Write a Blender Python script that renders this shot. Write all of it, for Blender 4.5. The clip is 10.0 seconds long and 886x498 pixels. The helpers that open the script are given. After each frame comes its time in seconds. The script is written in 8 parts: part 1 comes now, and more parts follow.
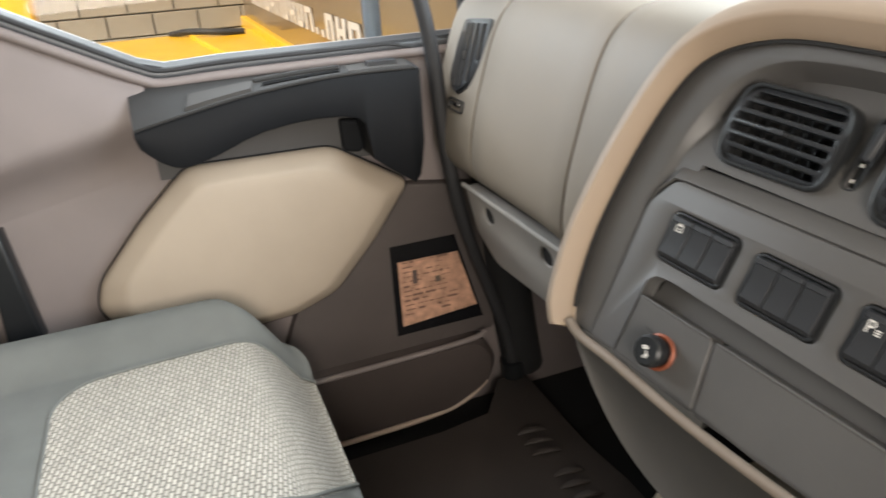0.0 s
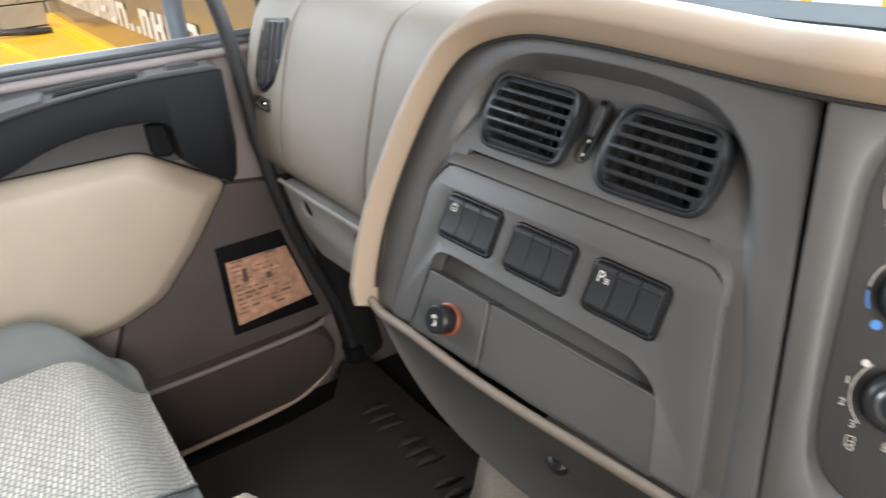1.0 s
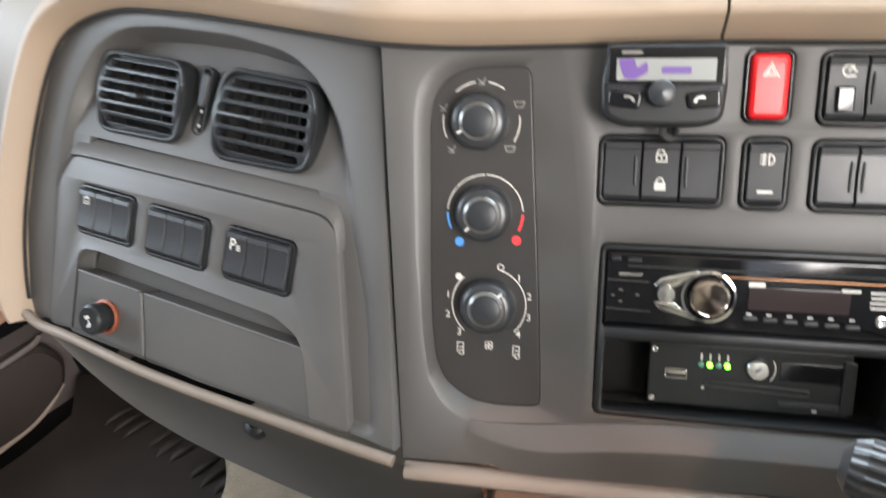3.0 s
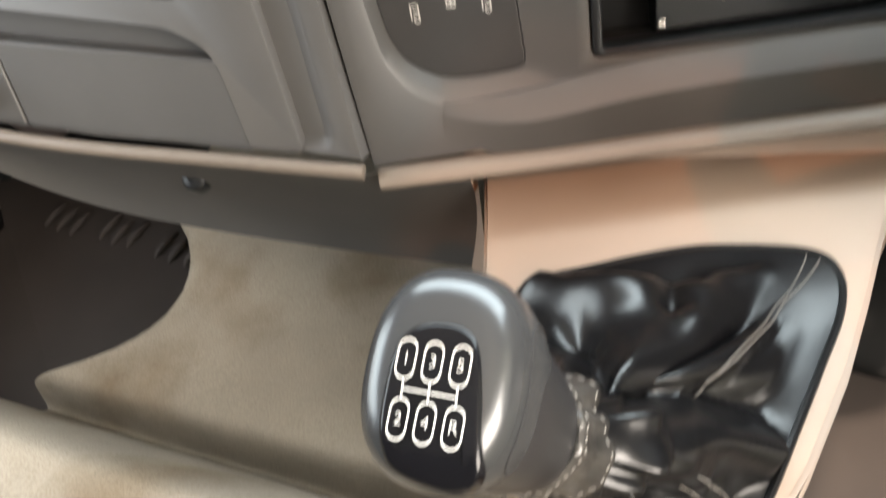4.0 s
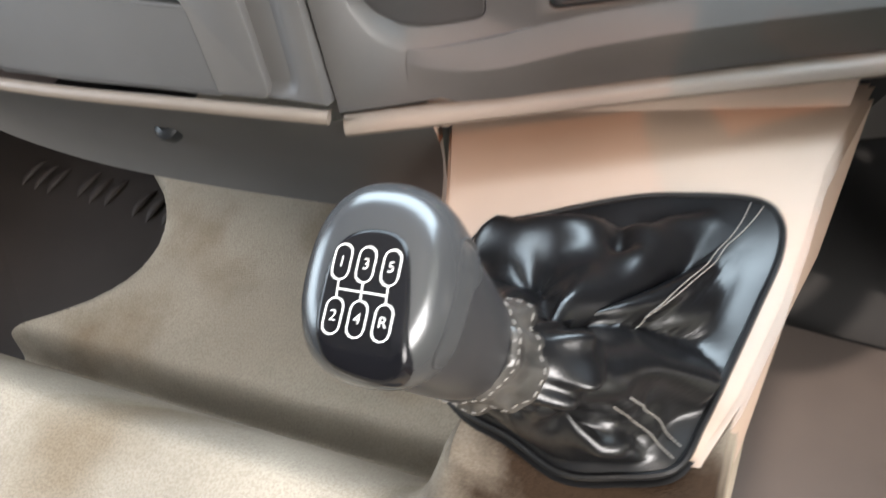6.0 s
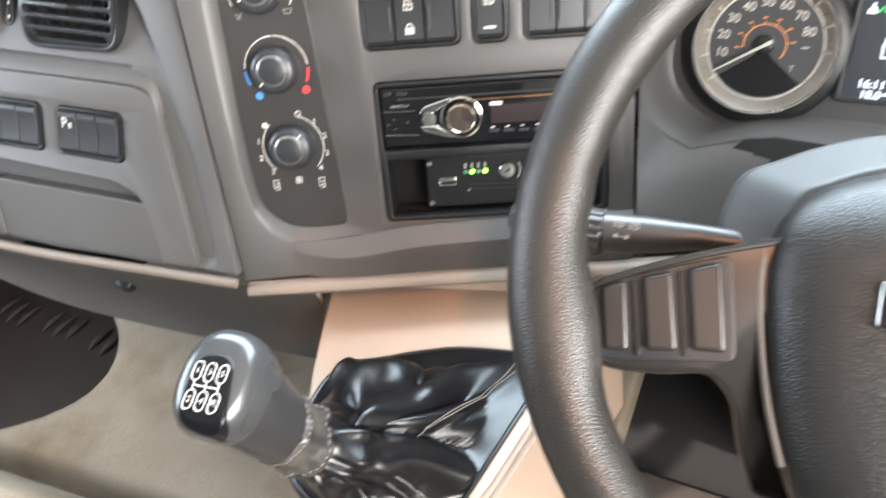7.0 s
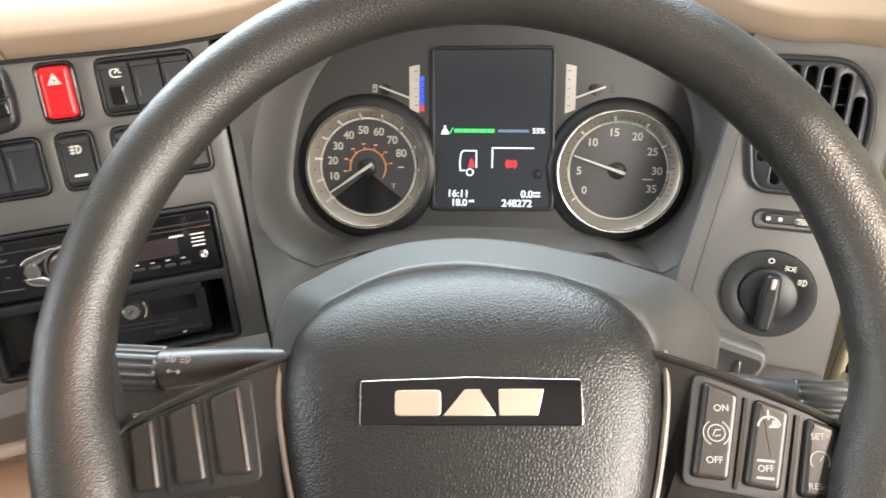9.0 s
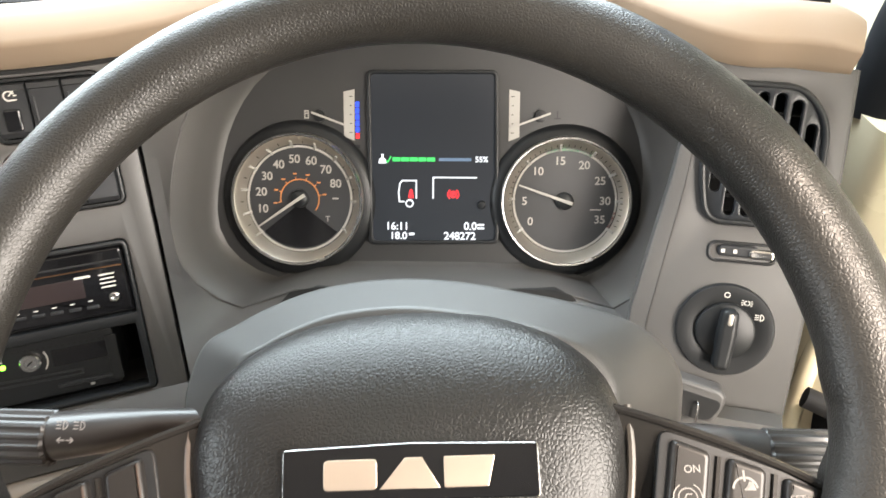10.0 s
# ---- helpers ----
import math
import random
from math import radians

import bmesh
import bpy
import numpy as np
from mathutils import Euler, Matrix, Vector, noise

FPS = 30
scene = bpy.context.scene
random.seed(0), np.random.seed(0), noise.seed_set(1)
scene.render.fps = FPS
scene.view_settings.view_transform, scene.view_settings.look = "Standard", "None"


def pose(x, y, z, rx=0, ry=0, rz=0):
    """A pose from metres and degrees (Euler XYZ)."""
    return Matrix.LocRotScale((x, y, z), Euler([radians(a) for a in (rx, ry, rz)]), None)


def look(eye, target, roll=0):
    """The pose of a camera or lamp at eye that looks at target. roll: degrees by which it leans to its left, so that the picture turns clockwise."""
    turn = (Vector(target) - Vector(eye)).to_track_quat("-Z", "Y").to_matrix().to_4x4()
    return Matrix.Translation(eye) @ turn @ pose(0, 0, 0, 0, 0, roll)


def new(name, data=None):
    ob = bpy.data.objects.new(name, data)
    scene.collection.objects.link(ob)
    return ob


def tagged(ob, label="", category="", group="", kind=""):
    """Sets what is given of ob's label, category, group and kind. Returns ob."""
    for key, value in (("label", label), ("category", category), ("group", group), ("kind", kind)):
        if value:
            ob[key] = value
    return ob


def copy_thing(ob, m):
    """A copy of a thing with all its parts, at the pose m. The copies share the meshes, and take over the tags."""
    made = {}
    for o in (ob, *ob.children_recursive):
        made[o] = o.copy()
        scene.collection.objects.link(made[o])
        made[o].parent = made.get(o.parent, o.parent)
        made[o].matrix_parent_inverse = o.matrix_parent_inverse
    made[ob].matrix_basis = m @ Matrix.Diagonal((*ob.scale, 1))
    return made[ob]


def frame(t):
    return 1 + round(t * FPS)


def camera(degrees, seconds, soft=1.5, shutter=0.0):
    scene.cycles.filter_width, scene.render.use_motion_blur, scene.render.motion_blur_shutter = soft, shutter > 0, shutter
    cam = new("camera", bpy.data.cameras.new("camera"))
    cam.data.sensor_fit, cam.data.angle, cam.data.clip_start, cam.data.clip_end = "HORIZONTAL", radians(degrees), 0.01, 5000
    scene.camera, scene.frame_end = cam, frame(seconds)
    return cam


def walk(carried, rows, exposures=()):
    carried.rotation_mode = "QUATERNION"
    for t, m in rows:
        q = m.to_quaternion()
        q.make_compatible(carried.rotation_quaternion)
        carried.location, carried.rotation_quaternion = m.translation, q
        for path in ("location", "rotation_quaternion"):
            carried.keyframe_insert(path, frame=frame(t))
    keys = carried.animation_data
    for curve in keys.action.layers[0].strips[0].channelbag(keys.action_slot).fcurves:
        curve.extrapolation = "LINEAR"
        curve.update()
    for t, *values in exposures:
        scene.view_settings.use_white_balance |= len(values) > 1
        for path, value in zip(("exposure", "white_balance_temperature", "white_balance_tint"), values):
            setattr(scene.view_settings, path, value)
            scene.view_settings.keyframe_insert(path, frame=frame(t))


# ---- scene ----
cam = camera(63.77, 10.0, 1.5, 0.5)
PATH = [
    (0.0, (-0.3869, -0.0314, 1.7643), (-1.2405, 0.2882, 1.3530), -3.50),
    (0.5, (-0.3519, -0.0125, 1.7729), (-1.1604, 0.3952, 1.3485), -4.03),
    (1.0, (-0.3210, 0.0007, 1.7830), (-1.0751, 0.4871, 1.3416), -4.22),
    (1.5, (-0.2919, 0.0261, 1.7804), (-0.9849, 0.5856, 1.3257), -4.13),
    (2.0, (-0.2607, 0.0520, 1.7800), (-0.9000, 0.6635, 1.3138), -4.42),
    (2.5, (-0.2354, 0.0644, 1.7892), (-0.8178, 0.7154, 1.3023), -5.16),
    (2.7, (-0.2272, 0.0707, 1.7892), (-0.7939, 0.7336, 1.2999), -5.46),
    (3.8, (-0.2618, 0.1152, 1.7150), (-0.6820, 0.6394, 0.9742), -16.81),
    (4.0, (-0.2793, 0.1155, 1.6916), (-0.6688, 0.5811, 0.8969), -20.07),
    (4.5, (-0.2869, 0.1130, 1.6602), (-0.6294, 0.4869, 0.7983), -24.86),
    (5.0, (-0.2845, 0.1128, 1.6610), (-0.6193, 0.4663, 0.7875), -25.91),
    (5.2, (-0.2830, 0.1120, 1.6619), (-0.6168, 0.4679, 0.7890), -25.38),
    (6.3, (-0.2114, 0.0799, 1.7346), (-0.5920, 0.5790, 0.9562), -15.43),
    (6.5, (-0.1695, 0.0595, 1.7776), (-0.5580, 0.5966, 1.0289), -13.28),
    (6.7, (-0.1341, 0.0399, 1.8048), (-0.5221, 0.6165, 1.0857), -11.37),
    (7.0, (-0.1005, 0.0337, 1.8243), (-0.4754, 0.6555, 1.1366), -9.65),
    (7.2, (-0.0776, 0.0335, 1.8277), (-0.4413, 0.6865, 1.1635), -8.78),
    (7.5, (-0.0472, 0.0364, 1.8323), (-0.3859, 0.7259, 1.1920), -8.21),
    (8.0, (0.0023, 0.0432, 1.8363), (-0.2600, 0.7873, 1.2220), -6.80),
    (8.5, (0.0284, 0.0498, 1.8376), (-0.1634, 0.8254, 1.2363), -5.34),
    (9.0, (0.0432, 0.0662, 1.8276), (-0.0884, 0.8640, 1.2391), -3.83),
    (9.5, (0.0413, 0.0874, 1.8156), (-0.0428, 0.8994, 1.2380), -2.30),
    (10.0, (0.0411, 0.1046, 1.8093), (-0.0116, 0.9310, 1.2488), -1.33),
]
walk(cam, [(t, look(eye, target, roll)) for t, eye, target, roll in PATH],
     ((0.0, 0.26, 6350, 10), (1.0, 0.40, 6000, 10), (1.6, 0.58, 5900, 10), (2.2, 0.72, 5850, 10), (2.7, 0.72, 5850, 10), (4.0, 0.82, 6450, 10), (5.0, 0.72, 6400, 10), (6.3, 1.06, 5850, 10), (7.0, 1.26, 5900, 10), (7.5, 1.12, 6150, 10), (8.5, 0.88, 6300, 10), (9.3, 0.86, 6350, 10), (10.0, 0.84, 6350, 10)))

# ---- light ----
SUN_DIR = Vector((-0.387, 0.496, -0.777)).normalized()
world = bpy.data.worlds.new("sky")
scene.world = world
world.use_nodes = True
sky = world.node_tree.nodes.new("ShaderNodeTexSky")
sky.sky_type = "NISHITA"
sky.sun_disc = False
sky.sun_elevation = radians(51)
sky.sun_rotation = radians(142)
sky.dust_density = 3.0
world.node_tree.links.new(sky.outputs[0], world.node_tree.nodes["Background"].inputs[0])
world.node_tree.nodes["Background"].inputs[1].default_value = 0.15

sun_data = bpy.data.lights.new("sun", "SUN")
sun_data.energy, sun_data.angle, sun_data.color = 4.5, radians(1.2), (1.0, 0.80, 0.64)
sun = new("sun", sun_data)
sun.rotation_mode = "QUATERNION"
sun.rotation_quaternion = SUN_DIR.to_track_quat("-Z", "Y")


def window_light(name, eye, target, w, h, watts, color):
    """An area lamp that stands in for daylight at an opening of the cab."""
    d = bpy.data.lights.new(name, "AREA")
    d.shape, d.size, d.size_y, d.energy, d.color = "RECTANGLE", w, h, watts, color
    ob = new(name, d)
    ob.matrix_world = look(eye, target)
    return ob


window_light("windscreen_daylight", (-0.52, 0.86, 2.02), (-0.52, 0.32, 1.40), 1.6, 0.60, 38.0, (0.90, 0.96, 1.0))
# Added lamp at an unseen opening, placed to brighten the centre fascia.
window_light("driver_side_fill", (0.64, -0.13, 1.86), (-0.42, 0.50, 1.50), 0.62, 0.66, 29.0, (1.0, 0.89, 0.77))
window_light("passenger_window_daylight", (-1.62, -0.1, 1.95), (-0.5, 0.1, 1.5), 0.8, 0.5, 12.0, (0.93, 0.97, 1.0))
scene.view_settings.exposure = 0.0


# ---- materials ----
def surface(name, color, rough=0.5, metal=0.0, var=0.10, scale=9.0, bump=0.15, grain=900.0, spec=0.5, coat=0.0, cells=False, depth=0.0004):
    """Painted, moulded or woven surface: cloudy colour, uneven gloss and a fine grain."""
    m = bpy.data.materials.new(name)
    m.use_nodes = True
    n, k = m.node_tree.nodes, m.node_tree.links
    b = n["Principled BSDF"]
    tc = n.new("ShaderNodeTexCoord")
    big = n.new("ShaderNodeTexNoise")
    big.inputs["Scale"].default_value, big.inputs["Detail"].default_value = scale, 5
    k.new(tc.outputs["Object"], big.inputs["Vector"])
    ramp = n.new("ShaderNodeValToRGB")
    ramp.color_ramp.elements[0].position, ramp.color_ramp.elements[1].position = 0.3, 0.7
    ramp.color_ramp.elements[0].color = (*[c * (1 - var) for c in color], 1)
    ramp.color_ramp.elements[1].color = (*[min(1, c * (1 + var)) for c in color], 1)
    k.new(big.outputs["Fac"], ramp.inputs["Fac"])
    k.new(ramp.outputs["Color"], b.inputs["Base Color"])
    gloss = n.new("ShaderNodeMapRange")
    gloss.inputs["To Min"].default_value, gloss.inputs["To Max"].default_value = max(0.02, rough - 0.07), min(1, rough + 0.07)
    k.new(big.outputs["Fac"], gloss.inputs["Value"])
    k.new(gloss.outputs["Result"], b.inputs["Roughness"])
    b.inputs["Metallic"].default_value = metal
    b.inputs["Specular IOR Level"].default_value = spec
    b.inputs["Coat Weight"].default_value = coat
    b.inputs["Coat Roughness"].default_value = 0.08
    if bump:
        if cells:
            fine = n.new("ShaderNodeTexVoronoi")
            fine.feature = "DISTANCE_TO_EDGE"
            soft_ = n.new("ShaderNodeMapRange")
            soft_.interpolation_type = "SMOOTHSTEP"
            soft_.inputs["From Max"].default_value = 0.30
            k.new(fine.outputs["Distance"], soft_.inputs["Value"])
            out = soft_.outputs["Result"]
        else:
            fine = n.new("ShaderNodeTexNoise")
            fine.inputs["Detail"].default_value = 3
            out = fine.outputs["Fac"]
        fine.inputs["Scale"].default_value = grain
        k.new(tc.outputs["Object"], fine.inputs["Vector"])
        bn = n.new("ShaderNodeBump")
        bn.inputs["Strength"].default_value, bn.inputs["Distance"].default_value = bump, depth
        k.new(out, bn.inputs["Height"])
        k.new(bn.outputs["Normal"], b.inputs["Normal"])
    return m


def glowing(name, color, strength, base=(0.02, 0.02, 0.02)):
    m = bpy.data.materials.new(name)
    m.use_nodes = True
    b = m.node_tree.nodes["Principled BSDF"]
    b.inputs["Base Color"].default_value = (*base, 1)
    b.inputs["Roughness"].default_value = 0.3
    b.inputs["Emission Color"].default_value = (*color, 1)
    b.inputs["Emission Strength"].default_value = strength
    return m


def glass(name, tint=(1, 1, 1)):
    m = bpy.data.materials.new(name)
    m.use_nodes = True
    n, k = m.node_tree.nodes, m.node_tree.links
    n.remove(n["Principled BSDF"])
    clear, mirror, mix, fr = n.new("ShaderNodeBsdfTransparent"), n.new("ShaderNodeBsdfGlossy"), n.new("ShaderNodeMixShader"), n.new("ShaderNodeFresnel")
    clear.inputs[0].default_value = (*tint, 1)
    mirror.inputs["Roughness"].default_value = 0.02
    fr.inputs[0].default_value = 1.22
    k.new(fr.outputs[0], mix.inputs[0])
    k.new(clear.outputs[0], mix.inputs[1])
    k.new(mirror.outputs[0], mix.inputs[2])
    k.new(mix.outputs[0], n["Material Output"].inputs[0])
    return m


def woven(name, light, dark, cell):
    """Seat cloth: staggered raised pads with dark gaps between them."""
    m = surface(name, light, 0.9, var=0.12, scale=14, bump=0)
    n, k = m.node_tree.nodes, m.node_tree.links
    b = n["Principled BSDF"]
    tc = n.new("ShaderNodeTexCoord")
    turn = n.new("ShaderNodeMapping")
    turn.inputs["Rotation"].default_value = (0, 0, radians(12))
    apart, onto, fold = n.new("ShaderNodeSeparateXYZ"), n.new("ShaderNodeCombineXYZ"), n.new("ShaderNodeMath")
    fold.operation = "SUBTRACT"
    k.new(tc.outputs["Object"], apart.inputs[0])
    k.new(apart.outputs[1], fold.inputs[0])
    k.new(apart.outputs[2], fold.inputs[1])
    k.new(apart.outputs[0], onto.inputs[0])
    k.new(fold.outputs[0], onto.inputs[1])
    br = n.new("ShaderNodeTexBrick")
    br.offset = 0.5
    br.inputs["Scale"].default_value = 1.0
    br.inputs["Brick Width"].default_value, br.inputs["Row Height"].default_value = cell, cell * 0.62
    br.inputs["Mortar Size"].default_value, br.inputs["Mortar Smooth"].default_value = cell * 0.16, 1.0
    br.inputs["Color1"].default_value = (*light, 1)
    br.inputs["Color2"].default_value = (*[c * 0.82 for c in light], 1)
    br.inputs["Mortar"].default_value = (*dark, 1)
    wob = n.new("ShaderNodeTexNoise")
    wob.inputs["Scale"].default_value = 260
    mixv = n.new("ShaderNodeMixRGB")
    mixv.blend_type, mixv.inputs[0].default_value = "LINEAR_LIGHT", 0.0013
    k.new(onto.outputs[0], turn.inputs["Vector"])
    k.new(tc.outputs["Object"], wob.inputs["Vector"])
    k.new(turn.outputs["Vector"], mixv.inputs[1])
    k.new(wob.outputs["Color"], mixv.inputs[2])
    k.new(mixv.outputs[0], br.inputs["Vector"])
    k.new(br.outputs["Color"], b.inputs["Base Color"])
    bn = n.new("ShaderNodeBump")
    bn.invert = True
    bn.inputs["Strength"].default_value, bn.inputs["Distance"].default_value = 0.9, 0.0015
    k.new(br.outputs["Fac"], bn.inputs["Height"])
    k.new(bn.outputs["Normal"], b.inputs["Normal"])
    return m


def pile(name, color, dark, grain):
    """Felt carpet: matted fibres, soiled in patches, with shade painted dark beside the gear lever."""
    m = surface(name, color, 1.0, var=0.22, scale=5, bump=0.55, grain=grain, spec=0.1, depth=0.0016)
    n, k = m.node_tree.nodes, m.node_tree.links
    b = n["Principled BSDF"]
    src = b.inputs["Base Color"].links[0].from_socket
    tc = n.new("ShaderNodeTexCoord")
    sp = n.new("ShaderNodeTexNoise")
    sp.inputs["Scale"].default_value, sp.inputs["Detail"].default_value = grain * 0.8, 6
    k.new(tc.outputs["Object"], sp.inputs["Vector"])
    rp = n.new("ShaderNodeValToRGB")
    rp.color_ramp.elements[0].position, rp.color_ramp.elements[1].position = 0.36, 0.6
    rp.color_ramp.elements[0].color = (*dark, 1)
    rp.color_ramp.elements[1].color = (1, 1, 1, 1)
    mx = n.new("ShaderNodeMixRGB")
    mx.blend_type, mx.inputs[0].default_value = "MULTIPLY", 0.4
    k.new(sp.outputs["Fac"], rp.inputs["Fac"])
    k.new(src, mx.inputs[1])
    k.new(rp.outputs["Color"], mx.inputs[2])
    st = n.new("ShaderNodeTexNoise")
    st.inputs["Scale"].default_value, st.inputs["Detail"].default_value = 7.0, 4
    k.new(tc.outputs["Object"], st.inputs["Vector"])
    sr = n.new("ShaderNodeValToRGB")
    sr.color_ramp.elements[0].position, sr.color_ramp.elements[1].position = 0.50, 0.68
    sr.color_ramp.elements[0].color = (1, 1, 1, 1)
    sr.color_ramp.elements[1].color = (0.60, 0.52, 0.42, 1)
    sm = n.new("ShaderNodeMixRGB")
    sm.blend_type, sm.inputs[0].default_value = "MULTIPLY", 0.8
    k.new(st.outputs["Fac"], sr.inputs["Fac"])
    k.new(mx.outputs[0], sm.inputs[1])
    k.new(sr.outputs["Color"], sm.inputs[2])
    # soiling and fallen shade beside the gear lever, painted dark with a ragged outline
    off = n.new("ShaderNodeVectorMath")
    off.operation = "DISTANCE"
    off.inputs[1].default_value = (-0.1580, 0.196, 0.390)
    squash = n.new("ShaderNodeVectorMath")
    squash.operation, squash.inputs[1].default_value = "MULTIPLY", (0.55, 1.0, 0.3)
    k.new(tc.outputs["Object"], squash.inputs[0])
    rag = n.new("ShaderNodeTexNoise")
    rag.inputs["Scale"].default_value, rag.inputs["Detail"].default_value = 24.0, 5
    k.new(tc.outputs["Object"], rag.inputs["Vector"])
    k.new(squash.outputs[0], off.inputs[0])
    add = n.new("ShaderNodeMath")
    add.operation, add.inputs[1].default_value = "MULTIPLY_ADD", 0.075
    k.new(rag.outputs["Fac"], add.inputs[0])
    k.new(off.outputs["Value"], add.inputs[2])
    soil_shade = n.new("ShaderNodeValToRGB")
    soil_shade.color_ramp.elements[0].position, soil_shade.color_ramp.elements[1].position = 0.068, 0.118
    soil_shade.color_ramp.elements[0].color = (0.085, 0.060, 0.045, 1)
    soil_shade.color_ramp.elements[1].color = (1, 1, 1, 1)
    k.new(add.outputs[0], soil_shade.inputs["Fac"])
    om = n.new("ShaderNodeMixRGB")
    om.blend_type, om.inputs[0].default_value = "MULTIPLY", 1.0
    k.new(sm.outputs[0], om.inputs[1])
    k.new(soil_shade.outputs["Color"], om.inputs[2])
    k.new(om.outputs[0], b.inputs["Base Color"])
    return m


FASCIA = surface("dark_grey_fascia", (0.066, 0.0635, 0.0610), 0.50, bump=0.10, grain=1500)
FASCIA_LOW = surface("dark_grey_lower_cover", (0.056, 0.054, 0.051), 0.60, bump=0.10, grain=1500)
BEIGE = surface("beige_soft_trim", (0.250, 0.188, 0.133), 0.62, var=0.05, bump=0.12, grain=1200)
SAND = surface("sand_dash_plastic", (0.170, 0.144, 0.112), 0.60, var=0.05, bump=0.12, grain=1200)
STONE = surface("stone_grey_knee_panel", (0.26, 0.245, 0.225), 0.6, var=0.06, bump=0.1, grain=1200)
DOORGREY = surface("mauve_grey_door_trim", (0.19, 0.160, 0.150), 0.62, var=0.07, bump=0.14, grain=1100)
CUSHION = surface("beige_padded_vinyl", (0.36, 0.298, 0.230), 0.6, var=0.05, bump=0.10, grain=900)
SKIRT = surface("blue_grey_window_skirt", (0.050, 0.052, 0.056), 0.42, bump=0.06)
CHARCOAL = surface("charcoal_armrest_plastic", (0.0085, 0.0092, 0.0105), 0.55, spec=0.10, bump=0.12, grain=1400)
STALK = surface("stalk_plastic", (0.026, 0.0255, 0.025), 0.34, bump=0.05, grain=1500)
DIMPRINT = surface("worn_button_print", (0.14, 0.134, 0.125), 0.6, bump=0, var=0.2)
GREYPRINT = surface("worn_grey_print", (0.22, 0.212, 0.20), 0.6, bump=0, var=0.1)
BLACK = surface("black_plastic", (0.012, 0.013, 0.014), 0.38, spec=0.32, bump=0.06, grain=1600)
PIANO = surface("gloss_black_plastic", (0.008, 0.008, 0.009), 0.10, bump=0, var=0.2)
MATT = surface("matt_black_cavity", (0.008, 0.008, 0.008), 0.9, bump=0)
RUBBER = surface("black_rubber", (0.018, 0.018, 0.019), 0.7, bump=0.3, grain=500)
SWITCH = surface("switch_cap_plastic", (0.022, 0.023, 0.025), 0.36, spec=0.38, bump=0.06, grain=1800)
VENTGREY = surface("vent_slat_plastic", (0.020, 0.0215, 0.024), 0.32, spec=0.32, bump=0.05, grain=1500)
KNOBRUB = surface("soft_touch_knob", (0.022, 0.024, 0.027), 0.34, bump=0.08, grain=1500)
KNOBRING = surface("silvery_knob_ring", (0.20, 0.195, 0.19), 0.30, metal=0.7, bump=0)
PLATE = surface("climate_plate_plastic", (0.030, 0.0285, 0.0275), 0.36, bump=0.08, grain=1500)
GRAIN = surface("grained_wheel_leatherette", (0.008, 0.0079, 0.0074), 0.36, spec=0.34, bump=0.28, grain=500, cells=True, depth=0.00050)
RIMSKIN = surface("worn_rim_leatherette", (0.013, 0.012, 0.0104), 0.38, spec=0.40, bump=0.30, grain=560, cells=True, depth=0.00035, scale=18, var=0.2)
# Pale tan stands for the light reflected along the pad's edge.
EDGE_SHEEN = surface("pad_edge_sheen", (0.055, 0.046, 0.037), 0.45, var=0.4, scale=40, bump=0.1, grain=700)
SPOKE = surface("satin_spoke_plastic", (0.012, 0.011, 0.010), 0.22, spec=0.42, bump=0.05, grain=1300)
BUTTON = surface("wheel_button_rubber", (0.012, 0.011, 0.0103), 0.34, spec=0.34, bump=0.05, grain=1500)
BEZEL = surface("instrument_bezel_plastic", (0.068, 0.0655, 0.0625), 0.46, bump=0.10, grain=1500)
STRIP = surface("narrow_tan_strip", (0.165, 0.135, 0.108), 0.5, var=0.06, bump=0.1, grain=1200)
SHROUD = surface("column_shroud_plastic", (0.026, 0.026, 0.0245), 0.50, bump=0.15, grain=1300)
LEATHER = surface("shiny_black_leatherette", (0.0045, 0.0045, 0.0048), 0.30, bump=0.12, grain=420, depth=0.0005, spec=0.42)
SATIN = surface("satin_grey_metal_paint", (0.046, 0.048, 0.049), 0.25, metal=0.45, var=0.05, bump=0.03)
# Darker copy of the knob's satin; carries the shade below the knob.
NECK_SHADED = surface("shaded_satin_neck", (0.018, 0.018, 0.0185), 0.30, metal=0.1, var=0.08, bump=0.03)
CHROME = surface("polished_chrome", (0.72, 0.71, 0.69), 0.12, metal=1.0, var=0.05, bump=0)
SILVER = surface("silver_gauge_ring", (0.50, 0.46, 0.40), 0.36, metal=0.85, var=0.06, bump=0.03)
STEEL = surface("bright_steel", (0.55, 0.54, 0.52), 0.25, metal=1.0, var=0.1, bump=0)
WHITE = surface("white_print", (0.58, 0.56, 0.52), 0.6, bump=0, var=0.03)
DIALPRINT = surface("dial_print", (0.36, 0.345, 0.315), 0.6, bump=0, var=0.03)
AMBERPRINT = surface("orange_print", (0.55, 0.22, 0.07), 0.6, bump=0)
BLUEPRINT = surface("blue_print", (0.07, 0.25, 0.62), 0.5, bump=0)
REDPRINT = surface("red_print", (0.80, 0.04, 0.05), 0.5, bump=0)
GREENPRINT = surface("green_print", (0.08, 0.36, 0.17), 0.5, bump=0)
HAZARD = surface("red_switch_cap", (0.62, 0.012, 0.016), 0.25, bump=0, var=0.05)
RUBBERMAT = surface("dark_brown_rubber_mat", (0.038, 0.030, 0.0255), 0.70, var=0.25, scale=6, bump=0.4, grain=500)
FELT = pile("felt_carpet", (0.290, 0.252, 0.198), (0.55, 0.52, 0.48), 650)
